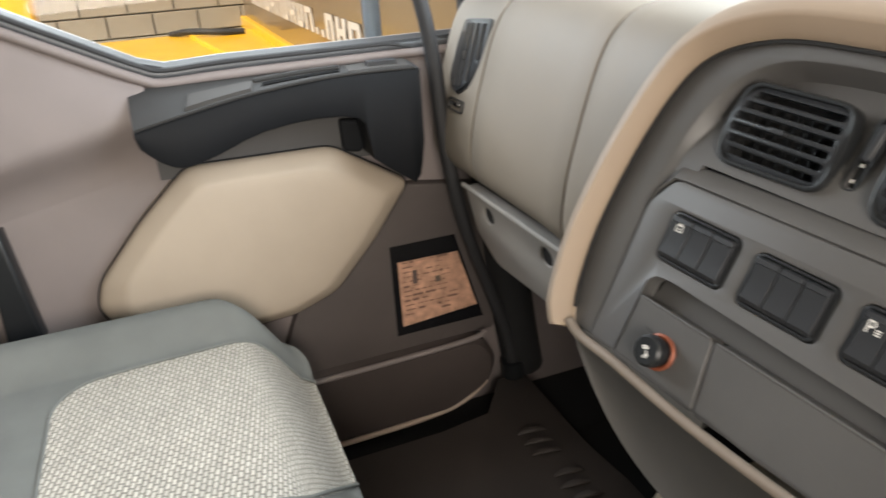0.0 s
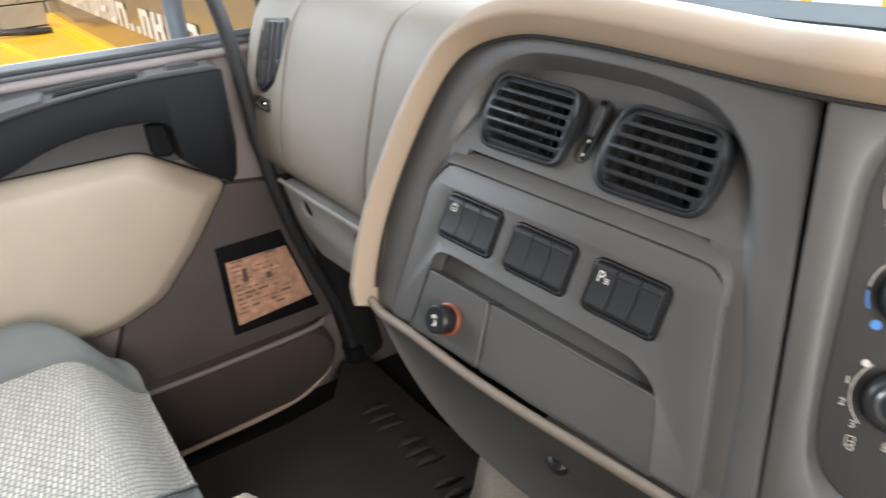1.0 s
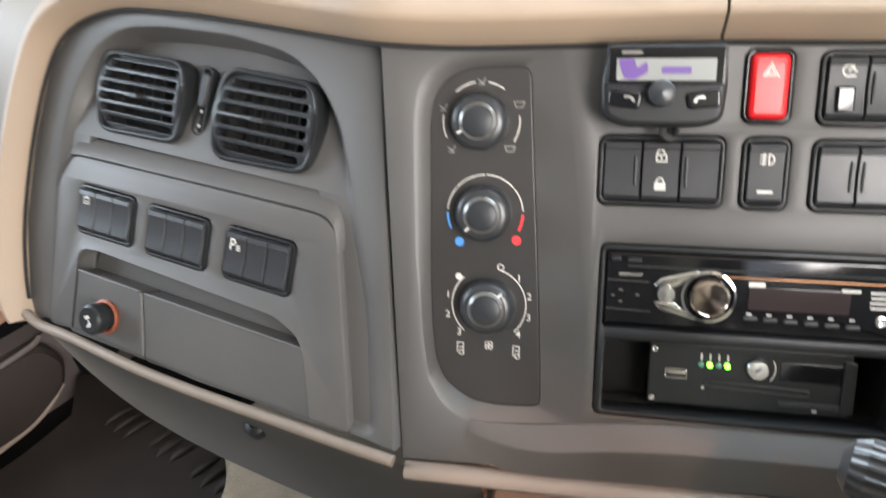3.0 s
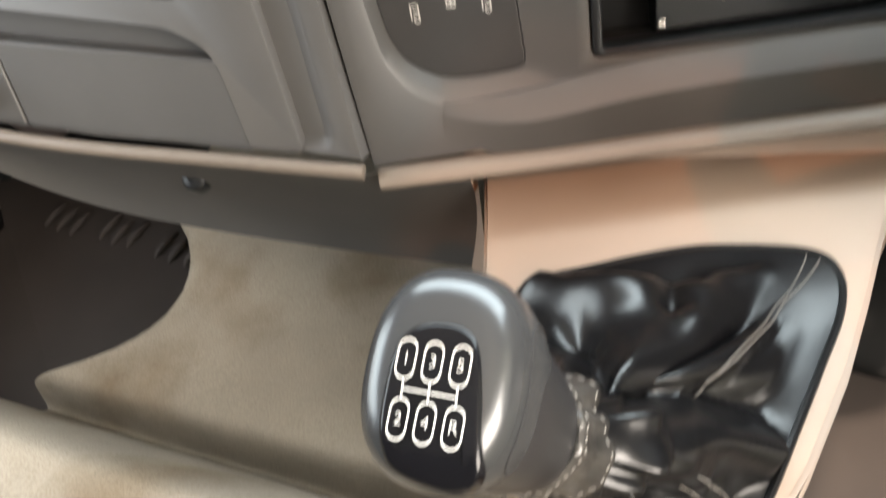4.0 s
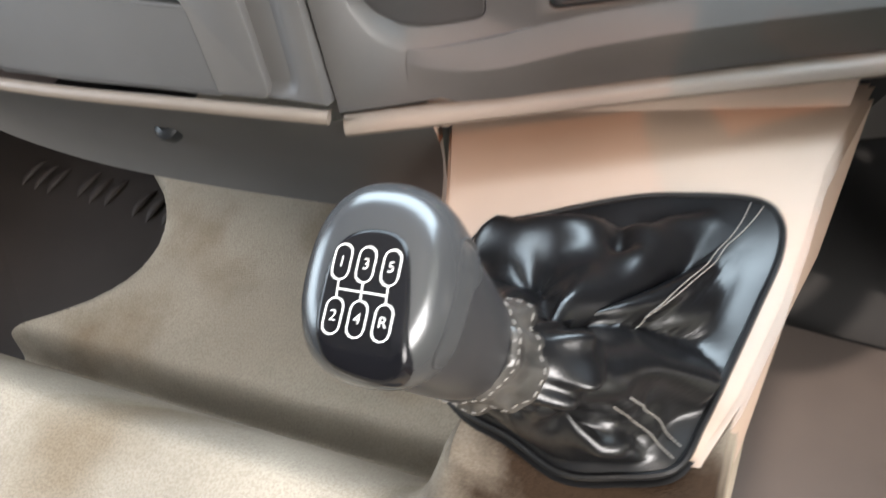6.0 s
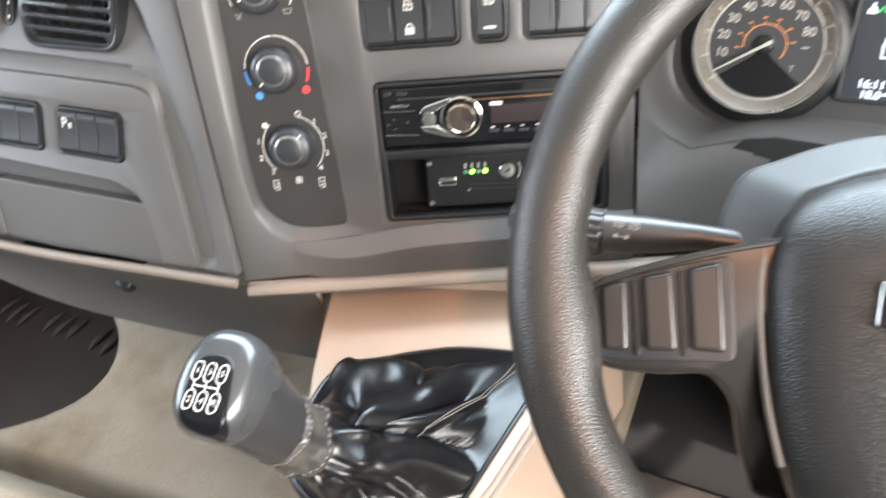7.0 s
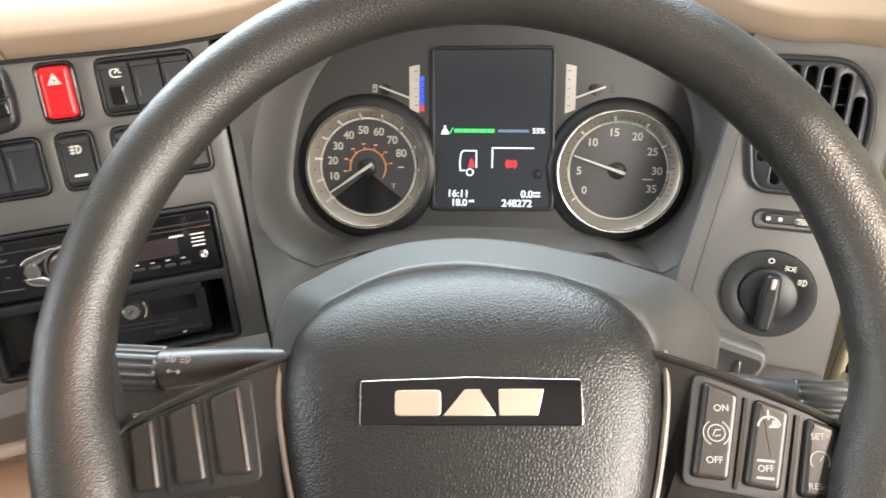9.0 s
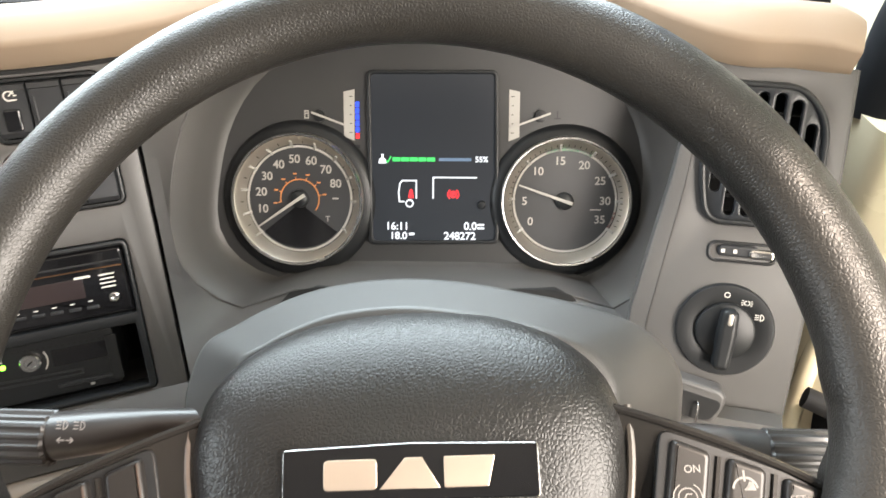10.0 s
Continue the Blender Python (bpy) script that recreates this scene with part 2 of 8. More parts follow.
BOLSTER = surface("grey_seat_cloth", (0.135, 0.140, 0.130), 0.92, var=0.12, scale=12, bump=0.5, grain=1300)
WEAVE = woven("woven_seat_cloth", (0.53, 0.495, 0.425), (0.16, 0.150, 0.130), 0.0098)
CREAM = surface("cream_body_paint", (0.72, 0.66, 0.48), 0.25, coat=0.6, var=0.03, bump=0)
HEADLINE = surface("pale_headlining", (0.50, 0.475, 0.43), 0.9, var=0.05, bump=0.3, grain=700)
THREAD = surface("grey_stitching", (0.155, 0.142, 0.126), 0.8, bump=0)
LABELBROWN = surface("printed_label_paper", (0.46, 0.26, 0.17), 0.6, var=0.35, scale=60, bump=0)
LABELINK = surface("label_ink", (0.16, 0.085, 0.06), 0.7, bump=0)
CLEAR = glass("window_glass", (0.93, 0.96, 0.95))
# Tint that dims and warms the sun entering at the added roof opening.
SUN_TINT = glass("sun_tint_pane", (0.40, 0.28, 0.19))
CONSOLE = surface("beige_console_plastic", (0.345, 0.256, 0.193), 0.50, var=0.05, bump=0.10, grain=1300)


# ---- geometry helpers ----
def slant(o, yaw, lean, roll=0.0):
    """Frame of an instrument panel: x along it, y up it, z out of it; yaw and lean in degrees."""
    y, l, r = radians(yaw), radians(lean), radians(roll)
    u = Vector((math.cos(y), math.sin(y), 0))
    n = Vector((math.sin(y) * math.cos(l), -math.cos(y) * math.cos(l), math.sin(l)))
    v = n.cross(u)
    u, v = u * math.cos(r) + v * math.sin(r), v * math.cos(r) - u * math.sin(r)
    m = Matrix((u, v, n)).transposed().to_4x4()
    m.translation = o
    return m


def at(m, u=0.0, v=0.0, d=0.0, turn=0.0):
    return m @ pose(u, v, d, 0, 0, turn)


def finish(me, sharp=38):
    for p in me.polygons:
        p.use_smooth = True
    me.set_sharp_from_angle(angle=radians(sharp))
    return me


def mesh_of(bm, name="mesh", sharp=38):
    bmesh.ops.recalc_face_normals(bm, faces=bm.faces)
    me = bpy.data.meshes.new(name)
    bm.to_mesh(me)
    bm.free()
    return finish(me, sharp)


def part(name, shape, material, parent=None, label="", m=None, sharp=38):
    """Links a bmesh or mesh as one object; m is its pose in its thing's frame."""
    me = shape if isinstance(shape, bpy.types.Mesh) else mesh_of(shape, name, sharp)
    if not me.materials:
        me.materials.append(material)
    ob = new(name, me)
    if parent is not None:
        ob.parent = parent
    if m is not None:
        ob.matrix_basis = m
    return tagged(ob, label)


def thing(name, m, label, category, group="", kind=""):
    ob = new(name)
    ob.matrix_basis = m
    ob.empty_display_size = 0.02
    return tagged(ob, label, category, group, kind)


def rrect(w, h, r=0.004, n=4, cx=0.0, cy=0.0):
    r = min(r, w / 2 - 1e-5, h / 2 - 1e-5)
    out = []
    for sx, sy, a0 in ((1, 1, 0), (-1, 1, 90), (-1, -1, 180), (1, -1, 270)):
        for i in range(n + 1):
            a = radians(a0 + 90 * i / n)
            out.append((cx + sx * (w / 2 - r) + r * math.cos(a), cy + sy * (h / 2 - r) + r * math.sin(a)))
    return out


def area2(pts):
    return sum(a[0] * b[1] - b[0] * a[1] for a, b in zip(pts, pts[1:] + pts[:1]))


def rounded(pts, r, n=4):
    """A polygon with its corners rounded off."""
    pts = list(pts)
    if area2(pts) < 0:
        pts.reverse()
    out = []
    for i, p in enumerate(pts):
        p, a, b = Vector(p), Vector(pts[i - 1]), Vector(pts[(i + 1) % len(pts)])
        da, db = a - p, b - p
        c = min(r, da.length * 0.48, db.length * 0.48)
        p0, p1 = p + da.normalized() * c, p + db.normalized() * c
        for k in range(n + 1):
            t = k / n
            q = p0 * (1 - t) ** 2 + p * 2 * t * (1 - t) + p1 * t * t
            out.append((q.x, q.y))
    return out


def smooth_ring(pts, n=8):
    """A closed Catmull-Rom curve through the points."""
    out, c = [], len(pts)
    for i in range(c):
        p0, p1, p2, p3 = (Vector(pts[(i + k - 1) % c]) for k in range(4))
        for k in range(n):
            t = k / n
            q = 0.5 * (2 * p1 + (p2 - p0) * t + (2 * p0 - 5 * p1 + 4 * p2 - p3) * t * t + (3 * p1 - p0 - 3 * p2 + p3) * t ** 3)
            out.append(tuple(q))
    return out


def smooth_line(pts, n=8):
    out, c = [], len(pts)
    for i in range(c - 1):
        p0, p1, p2, p3 = (Vector(pts[min(max(i + k - 1, 0), c - 1)]) for k in range(4))
        for k in range(n):
            t = k / n
            out.append(0.5 * (2 * p1 + (p2 - p0) * t + (2 * p0 - 5 * p1 + 4 * p2 - p3) * t * t + (3 * p1 - p0 - 3 * p2 + p3) * t ** 3))
    out.append(Vector(pts[-1]))
    return out


def inset(pts, d):
    """The outline moved inwards by d (counter-clockwise outlines)."""
    pts = [Vector(p) for p in pts]
    if area2([tuple(p) for p in pts]) < 0:
        pts.reverse()
    out, c = [], len(pts)
    for i in range(c):
        e0, e1 = (pts[i] - pts[i - 1]), (pts[(i + 1) % c] - pts[i])
        e0 = e0.normalized() if e0.length > 1e-9 else e1.normalized()
        e1 = e1.normalized() if e1.length > 1e-9 else e0
        n0, n1 = Vector((-e0.y, e0.x)), Vector((-e1.y, e1.x))
        b = n0 + n1
        b = b / max(0.4, b.length_squared / 2) if b.length > 1e-6 else n0
        q = pts[i] + b * d
        out.append((q.x, q.y))
    return out


def loft(rings, cap0=True, cap1=True, closed=True, bm=None):
    """Skins rings of equally many 3D points."""
    bm = bm or bmesh.new()
    vs = [[bm.verts.new(p) for p in r] for r in rings]
    c = len(vs[0])
    for a, b in zip(vs, vs[1:]):
        for i in range(c if closed else c - 1):
            j = (i + 1) % c
            bm.faces.new((a[i], a[j], b[j], b[i]))
    if cap0 and closed:
        bm.faces.new(vs[0][::-1])
    if cap1 and closed:
        bm.faces.new(vs[-1])
    return bm


def prism(pts, z0, z1, bevel=0.0, seg=3, bm=None):
    """An outline pulled up from z0 to z1 with a rounded upper edge."""
    pts = list(pts)
    if area2(pts) < 0:
        pts.reverse()
    rings = [[(x, y, z0) for x, y in pts]]
    if bevel > 0:
        for k in range(seg + 1):
            a = radians(90 * k / seg)
            d = bevel * (1 - math.cos(a))
            q = inset(pts, d) if d > 0 else pts
            rings.append([(x, y, z1 - bevel + bevel * math.sin(a)) for x, y in q])
        rings.append([(x, y, z1) for x, y in inset(pts, bevel + min(0.0003, bevel))])
    else:
        rings.append([(x, y, z1) for x, y in pts])
    return loft(rings, bm=bm)


def block(w, h, z0, z1, r=0.002, bevel=0.001, cx=0.0, cy=0.0, bm=None, n=3, seg=2):
    return prism(rrect(w, h, r, n, cx, cy), z0, z1, bevel, seg, bm)


def plate(outer, holes, z0, z1, bevel=0.001):
    """A plate with holes through it and softened edges."""
    cu = bpy.data.curves.new("plate", "CURVE")
    cu.dimensions, cu.fill_mode = "2D", "BOTH"
    for k, ring in enumerate([outer] + list(holes)):
        ring = list(ring)
        if (area2(ring) > 0) != (k == 0):
            ring.reverse()
        sp = cu.splines.new("POLY")
        sp.points.add(len(ring) - 1)
        for p, (x, y) in zip(sp.points, ring):
            p.co = (x, y, 0, 1)
        sp.use_cyclic_u = True
    cu.extrude = (z1 - z0) / 2 - bevel
    cu.bevel_depth, cu.bevel_resolution, cu.offset = bevel, 1, -bevel
    tmp = bpy.data.objects.new("plate", cu)
    scene.collection.objects.link(tmp)
    dg = bpy.context.evaluated_depsgraph_get()
    me = bpy.data.meshes.new_from_object(tmp.evaluated_get(dg))
    bpy.data.objects.remove(tmp)
    bpy.data.curves.remove(cu)
    bm = bmesh.new()
    bm.from_mesh(me)
    bmesh.ops.remove_doubles(bm, verts=bm.verts, dist=2e-6)
    bm.to_mesh(me)
    bm.free()
    me.transform(Matrix.Translation((0, 0, (z0 + z1) / 2)))
    me.materials.clear()
    return finish(me)


def lathe(profile, n=40, bm=None, caps=True):
    """Turns (radius, height) points about the z axis."""
    rings = [[(r * math.cos(2 * math.pi * i / n), r * math.sin(2 * math.pi * i / n), z) for i in range(n)] for r, z in profile]
    return loft(rings, caps and profile[0][0] > 1e-6, caps and profile[-1][0] > 1e-6, bm=bm)


def tube(path, radius, n=12, bm=None, caps=True, flat=1.0):
    """Sweeps a round section along a path; radius may be one value or one for each point."""
    path = [Vector(p) for p in path]
    rad = [radius] * len(path) if isinstance(radius, (int, float)) else list(radius)
    rings, up = [], None
    for i, p in enumerate(path):
        t = (path[min(i + 1, len(path) - 1)] - path[max(i - 1, 0)]).normalized()
        if up is None:
            up = Vector((0, 0, 1)) if abs(t.z) < 0.9 else Vector((0, 1, 0))
        s = t.cross(up).normalized()
        up = s.cross(t).normalized()
        rings.append([p + s * (rad[i] * math.cos(2 * math.pi * k / n)) + up * (rad[i] * flat * math.sin(2 * math.pi * k / n)) for k in range(n)])
    return loft(rings, caps, caps, bm=bm)


def stroke(lines, w, z=0.0, bm=None):
    """Printed lines of width w: each line a list of (x, y)."""
    bm = bm or bmesh.new()
    for line in lines:
        pts = [Vector(line[0])]
        for q in line[1:]:
            if (Vector(q) - pts[-1]).length > 1e-7:
                pts.append(Vector(q))
        if len(pts) < 2:
            continue
        ring = len(pts) > 3 and (pts[0] - pts[-1]).length < 1e-6
        if ring:
            pts.pop()
        steps = [(q - p).normalized() for p, q in zip(pts, pts[1:] + pts[:1])]
        pairs = []
        for i, p in enumerate(pts):
            d0 = steps[i - 1] if ring or i else steps[0]
            d1 = steps[i] if ring or i < len(pts) - 1 else steps[i - 1]
            m = (d0 + d1).normalized() if (d0 + d1).length > 0.2 else d1
            s = Vector((-m.y, m.x)) * (w / 2 / max(0.5, m.dot(d1)))
            if not ring:
                p = p - d1 * w * 0.3 if i == 0 else p + d1 * w * 0.3 if i == len(pts) - 1 else p
            pairs.append([bm.verts.new((q.x, q.y, z)) for q in (p - s, p + s)])
        for u, v in zip(pairs, pairs[1:] + pairs[:1] if ring else pairs[1:]):
            bm.faces.new((u[0], v[0], v[1], u[1]))
    return bm


def blob(pts, z=0.0, bm=None):
    bm = bm or bmesh.new()
    pts = list(pts)
    if area2(pts) < 0:
        pts.reverse()
    bm.faces.new([bm.verts.new((x, y, z)) for x, y in pts])
    return bm


def arc(cx, cy, r, a0, a1, n=16):
    return [(cx + r * math.cos(radians(a0 + (a1 - a0) * i / n)), cy + r * math.sin(radians(a0 + (a1 - a0) * i / n))) for i in range(n + 1)]


def lettering(body, size, material, parent, m, name="lettering", align="CENTER", label="", bold=0.012):
    cu = bpy.data.curves.new("t", "FONT")
    cu.body, cu.size, cu.align_x, cu.align_y = body, size, align, "CENTER"
    cu.offset = size * bold
    tmp = bpy.data.objects.new("t", cu)
    scene.collection.objects.link(tmp)
    me = bpy.data.meshes.new_from_object(tmp.evaluated_get(bpy.context.evaluated_depsgraph_get()))
    bpy.data.objects.remove(tmp)
    bpy.data.curves.remove(cu)
    me.materials.clear()
    return part(name, me, material, parent, label, m)


def grid_mesh(nx, ny, f):
    """A sheet: f(s, t) for s and t from 0 to 1."""
    bm = bmesh.new()
    vs = [[bm.verts.new(f(i / nx, j / ny)) for j in range(ny + 1)] for i in range(nx + 1)]
    for i in range(nx):
        for j in range(ny):
            bm.faces.new((vs[i][j], vs[i + 1][j], vs[i + 1][j + 1], vs[i][j + 1]))
    return bm


def span(poly, v):
    """Where the outline crosses the height v: its least and greatest x."""
    xs = []
    for a, b in zip(poly, poly[1:] + poly[:1]):
        if (a[1] - v) * (b[1] - v) <= 0 and abs(a[1] - b[1]) > 1e-9:
            xs.append(a[0] + (b[0] - a[0]) * (v - a[1]) / (b[1] - a[1]))
    return (min(xs), max(xs)) if xs else (0, 0)


A = slant((-0.659, 0.342, 1.473), 11, 26.5, -5.5)      # passenger-side centre fascia
B = slant((-0.401, 0.460, 1.538), 25, 22.5, -2.4)      # climate and radio fascia
C = slant((0.0, 0.640, 1.500), 0, 25.3)                # instrument cluster
D = slant((0.212, 0.510, 1.495), -12, 25)              # fascia beside the driver's door
W = slant((0.006, 0.3104, 1.5816), 0, 48.75, 3.5)      # steering wheel
DOOR = Matrix(((0, 0, 1, -1.45), (1, 0, 0, 0), (0, 1, 0, 0), (0, 0, 0, 1)))  # x forward, y up, z into the cab


# ---- cab shell ----
def ease(a, b, x):
    t = min(1.0, max(0.0, (x - a) / (b - a)))
    return t * t * (3 - 2 * t)


def wall(name, outline, holes, m, material, t=0.05, label="", category="wall"):
    ob = part(name, plate(outline, holes, -t, 0.0, 0.004), material, None, label, m)
    return tagged(ob, label, category, kind="structure")


# floor and firewall; matt black sheets stand in for the shade below the dashboard
wall("floor", [(-1.330, -0.80), (0.45, -0.80), (0.45, 0.512), (-1.10, 0.520), (-1.20, 0.510), (-1.43, 0.512), (-1.43, 0.455), (-1.345, 0.395), (-1.332, 0.30)], [], pose(0, 0, 0.965), RUBBERMAT, label="dark brown ribbed rubber floor mat of the cab", category="floor")
wall("door_sill", [(-1.55, -0.80), (-1.29, -0.80), (-1.29, 0.95), (-1.55, 0.95)], [], pose(0, 0, 0.905), MATT, label="black sheet for the dark gap beside the floor mat", category="sill")
wall("footwell", [(-1.29, 0.46), (0.45, 0.46), (0.45, 0.95), (-1.29, 0.95)], [], pose(0, 0, 0.912), MATT, label="black sheet for the shaded footwell ahead of the floor mat", category="floor")
wall("wall_front", [(-1.55, 0.90), (0.50, 0.90), (0.50, 1.60), (-1.55, 1.60)], [], pose(0, 0.90, 0, 90, 0, 0), MATT, label="closing wall, black for the shade below the dashboard")
# Unseen wall, set dark so that black plastics reflect less light.
wall("wall_back", [(-1.55, 0.90), (0.50, 0.90), (0.50, 2.45), (-1.55, 2.45)], [], pose(0, -0.85, 0, 90, 0, 0), surface("dark_rear_lining", (0.055, 0.052, 0.050), 0.9, bump=0.3, grain=600), label="unseen rear wall of the cab, dark to keep reflections low")
# Unseen ceiling, kept pale to brighten reflections below; opening added for the sun.
wall("ceiling", [(-1.55, -0.90), (0.50, -0.90), (0.50, 0.62), (-1.55, 0.62)], [rrect(0.40, 0.22, 0.03, 4, 0.235, -0.300)], pose(0, 0, 2.45), HEADLINE, label="unseen pale roof lining with an opening added for the sun", category="ceiling")
# Added pane, out of view, that colours the sun on the console.
tagged(part("sun_opening_pane", plate(rrect(0.43, 0.25, 0.03, 4, 0.235, -0.300), [], 0.0, 0.006, 0.0), SUN_TINT, None, "added brown pane that tints the sun, unseen in the roof", pose(0, 0, 2.452)), category="hatch", kind="structure")
RIGHT = Matrix(((0, 0, 1, 0.46), (1, 0, 0, 0), (0, 1, 0, 0), (0, 0, 0, 1)))
# Unseen wall that blocks the sun from carpet and floor; openings shaped for that.
wall("wall_right", [(-0.90, 0.92), (0.95, 0.92), (0.95, 1.62), (0.62, 2.45), (-0.90, 2.45)],
     [[(0.42, 1.68), (0.42, 1.42), (0.45, 1.0), (0.52, 1.0), (0.56, 1.55), (0.50, 1.68)], [(-0.62, 1.45), (0.22, 1.45), (0.22, 1.70), (0.18, 1.85), (0.08, 2.25), (-0.62, 2.25)]], RIGHT, CREAM, 0.05, "unseen cream driver's side, its openings cut to steer the light")

# passenger door and its window opening
LEFT = Matrix(((0, 0, 1, -1.47), (1, 0, 0, 0), (0, 1, 0, 0), (0, 0, 0, 1)))
WIN = [(0.60, 1.609), (0.30, 1.609), (0.06, 1.610), (-0.022, 1.607), (-0.0565, 1.617), (-0.134, 1.658), (-0.2034, 1.695), (-0.40, 1.805), (-0.66, 1.930), (-0.66, 2.28), (0.22, 2.28)]
wall("wall_left", [(-0.90, 0.90), (0.95, 0.90), (0.95, 1.62), (0.62, 2.45), (-0.90, 2.45)], [WIN], LEFT, DOORGREY, 0.07, "mauve-grey lined door side of the cab")
tagged(part("window_1", plate(inset(WIN, -0.02), [], -0.045, -0.040, 0.0), CLEAR, None, "clear glass of the passenger door window", LEFT), category="window", kind="structure")
bpy.data.objects["window_1"].visible_shadow = False
seal = [Vector((u, v - 0.003, 0.004)) for u, v in smooth_ring(WIN, 3)]
# Black strip added over the reveal, which daylight would turn white.
tagged(part("reveal_lining", loft([[(u, v, z) for u, v in inset(WIN, d)] for d, z in ((-0.001, 0.006), (0.0015, 0.004), (0.0015, -0.046))], False, False), RUBBER, None, "black lining that darkens the lit window reveal", LEFT), category="channel", kind="structure")
tagged(part("window_seal", tube(seal + seal[:2], 0.0048, 8), RUBBER, None, "black rubber seal round the door window", LEFT), category="seal", kind="structure")
edge_line = smooth_line([(0.56, 1.610, 0), (0.30, 1.611, 0), (0.06, 1.611, 0), (-0.024, 1.609, 0), (-0.0564, 1.618, 0), (-0.134, 1.658, 0), (-0.204, 1.695, 0), (-0.40, 1.800, 0), (-0.66, 1.925, 0)], 4)
tagged(part("seal_skirt", tube([Vector((p.x, p.y - 0.010, 0.000)) for p in edge_line], 0.0085, 10), SKIRT, None, "blue-grey rubber skirt below the window seal", LEFT), category="seal", kind="structure")
sill = [Vector((p.x - 0.002, p.y - 0.0215, 0.006)) for p in edge_line]
tagged(part("trim", tube(sill, 0.0075, 12), DOORGREY, None, "grey moulded ledge under the door window", LEFT), category="trim", kind="structure")

# windscreen
SCREEN = [(-1.44, 0.0), (0.42, 0.0), (0.36, 0.76), (-1.38, 0.76)]
SC = Matrix(((1, 0, 0, 0), (0, math.cos(radians(115)), -math.sin(radians(115)), 0.93), (0, math.sin(radians(115)), math.cos(radians(115)), 1.60), (0, 0, 0, 1)))
ws = part("windscreen", plate(SCREEN, [], -0.003, 0.003, 0.0), CLEAR, None, "clear laminated windscreen glass", SC)
tagged(ws, category="windscreen", kind="structure").visible_shadow = False
tagged(part("windscreen_surround", plate([(-1.58, -0.10), (0.56, -0.10), (0.56, 0.98), (-1.58, 0.98)], [rounded([(-1.43, 0.006), (0.41, 0.006), (0.35, 0.75), (-1.37, 0.75)], 0.03)], -0.05, -0.006, 0.003), RUBBER, None,
            "black border round the windscreen glass", SC), category="trim", kind="structure")

# ---- dashboard ----
dash = thing("dashboard", pose(-0.5, 0.65, 0.965), "two-tone beige and dark grey moulded truck dashboard", "dashboard")
BASE = dash.matrix_basis.inverted()


def dash_part(name, shape, material, label="", m=Matrix(), sharp=38):
    return part(name, shape, material, dash, label, BASE @ m, sharp)


# padded beige lip round the fascia
lip = [(A @ Vector((u, v, 0)), A.col[2].to_3d()) for u, v in ((-0.222, -0.078), (-0.236, -0.045), (-0.245, 0.013), (-0.242, 0.09), (-0.229, 0.155), (-0.205, 0.190), (-0.155, 0.211), (-0.09, 0.216), (-0.028, 0.216), (0.05, 0.214))]
lip += [(B @ Vector((u, v, 0)), B.col[2].to_3d()) for u, v in ((-0.149, 0.124), (-0.10, 0.121), (-0.048, 0.121), (0.069, 0.123), (0.216, 0.124))]
lip += [(C @ Vector((-0.05, 0.162, 0.03)), C.col[2].to_3d()), (C @ Vector((0.08, 0.162, 0.03)), C.col[2].to_3d())]
lip += [(D @ Vector((u, v, 0)), D.col[2].to_3d()) for u, v in ((-0.035, 0.166), (0.02, 0.163), (0.055, 0.161))]
path = smooth_line([p for p, n in lip], 5)
norm = smooth_line([n for p, n in lip], 5)
SECTION = ((-0.004, -0.020), (-0.003, 0.000), (0.001, 0.006), (0.0095, 0.0185), (0.012, 0.0205), (0.015, 0.0205), (0.030, 0.0150), (0.036, 0.0095), (0.040, 0.000), (0.0425, -0.012), (0.044, -0.035), (0.045, -0.075))
rings = []
for i, (p, n) in enumerate(zip(path, norm)):
    t = (path[min(i + 1, len(path) - 1)] - path[max(i - 1, 0)]).normalized()
    n = (n - t * n.dot(t)).normalized()
    o = n.cross(t).normalized()
    k = 1.0 if 2 < i < len(path) - 3 else 0.82 + 0.06 * min(i, len(path) - 1 - i)
    slim = 0.64 + 0.36 * ease(18, 36, i)
    rings.append([p + o * (a * k * slim) + n * (b * k) for a, b in SECTION])
gap = []
for i, (p, n) in enumerate(zip(path, norm)):
    t = (path[min(i + 1, len(path) - 1)] - path[max(i - 1, 0)]).normalized()
    n = (n - t * n.dot(t)).normalized()
    gap.append(p - n.cross(t).normalized() * 0.0040 + n * 0.0006)
dash_part("lip_gap", tube(gap[3:78], 0.0018, 6), MATT, "dark gap between lip and fascia")
SEAM = 65
near, far = [[p.lerp(q, 0.97) for p, q in zip(rings[SEAM - 1], rings[SEAM])]], [[p.lerp(q, 0.04) for p, q in zip(rings[SEAM], rings[SEAM + 1])]]
dash_part("upper_pad", loft(rings[:SEAM] + near, True, True), BEIGE, "beige padded lip round the fascia", sharp=50)
dash_part("upper_pad", loft(far + rings[SEAM + 1:], True, True), BEIGE, "beige padded lip above the instruments", sharp=60)

# top of the dashboard, falling to the windscreen
top = [r[9] for r in rings[26:]]


def dash_top(s, t):
    i = s * (len(top) - 1)
    a = top[int(i)].lerp(top[min(int(i) + 1, len(top) - 1)], i - int(i))
    b = Vector((a.x * 1.25 + 0.03 if a.x < -0.4 else a.x * 1.05, 0.955, 1.568))
    q = a.lerp(b, t)
    q.z -= 0.004 * math.sin(t * math.pi)
    return q


dash_part("top_cover", grid_mesh(60, 12, dash_top), SAND, "sand-coloured dashboard top")

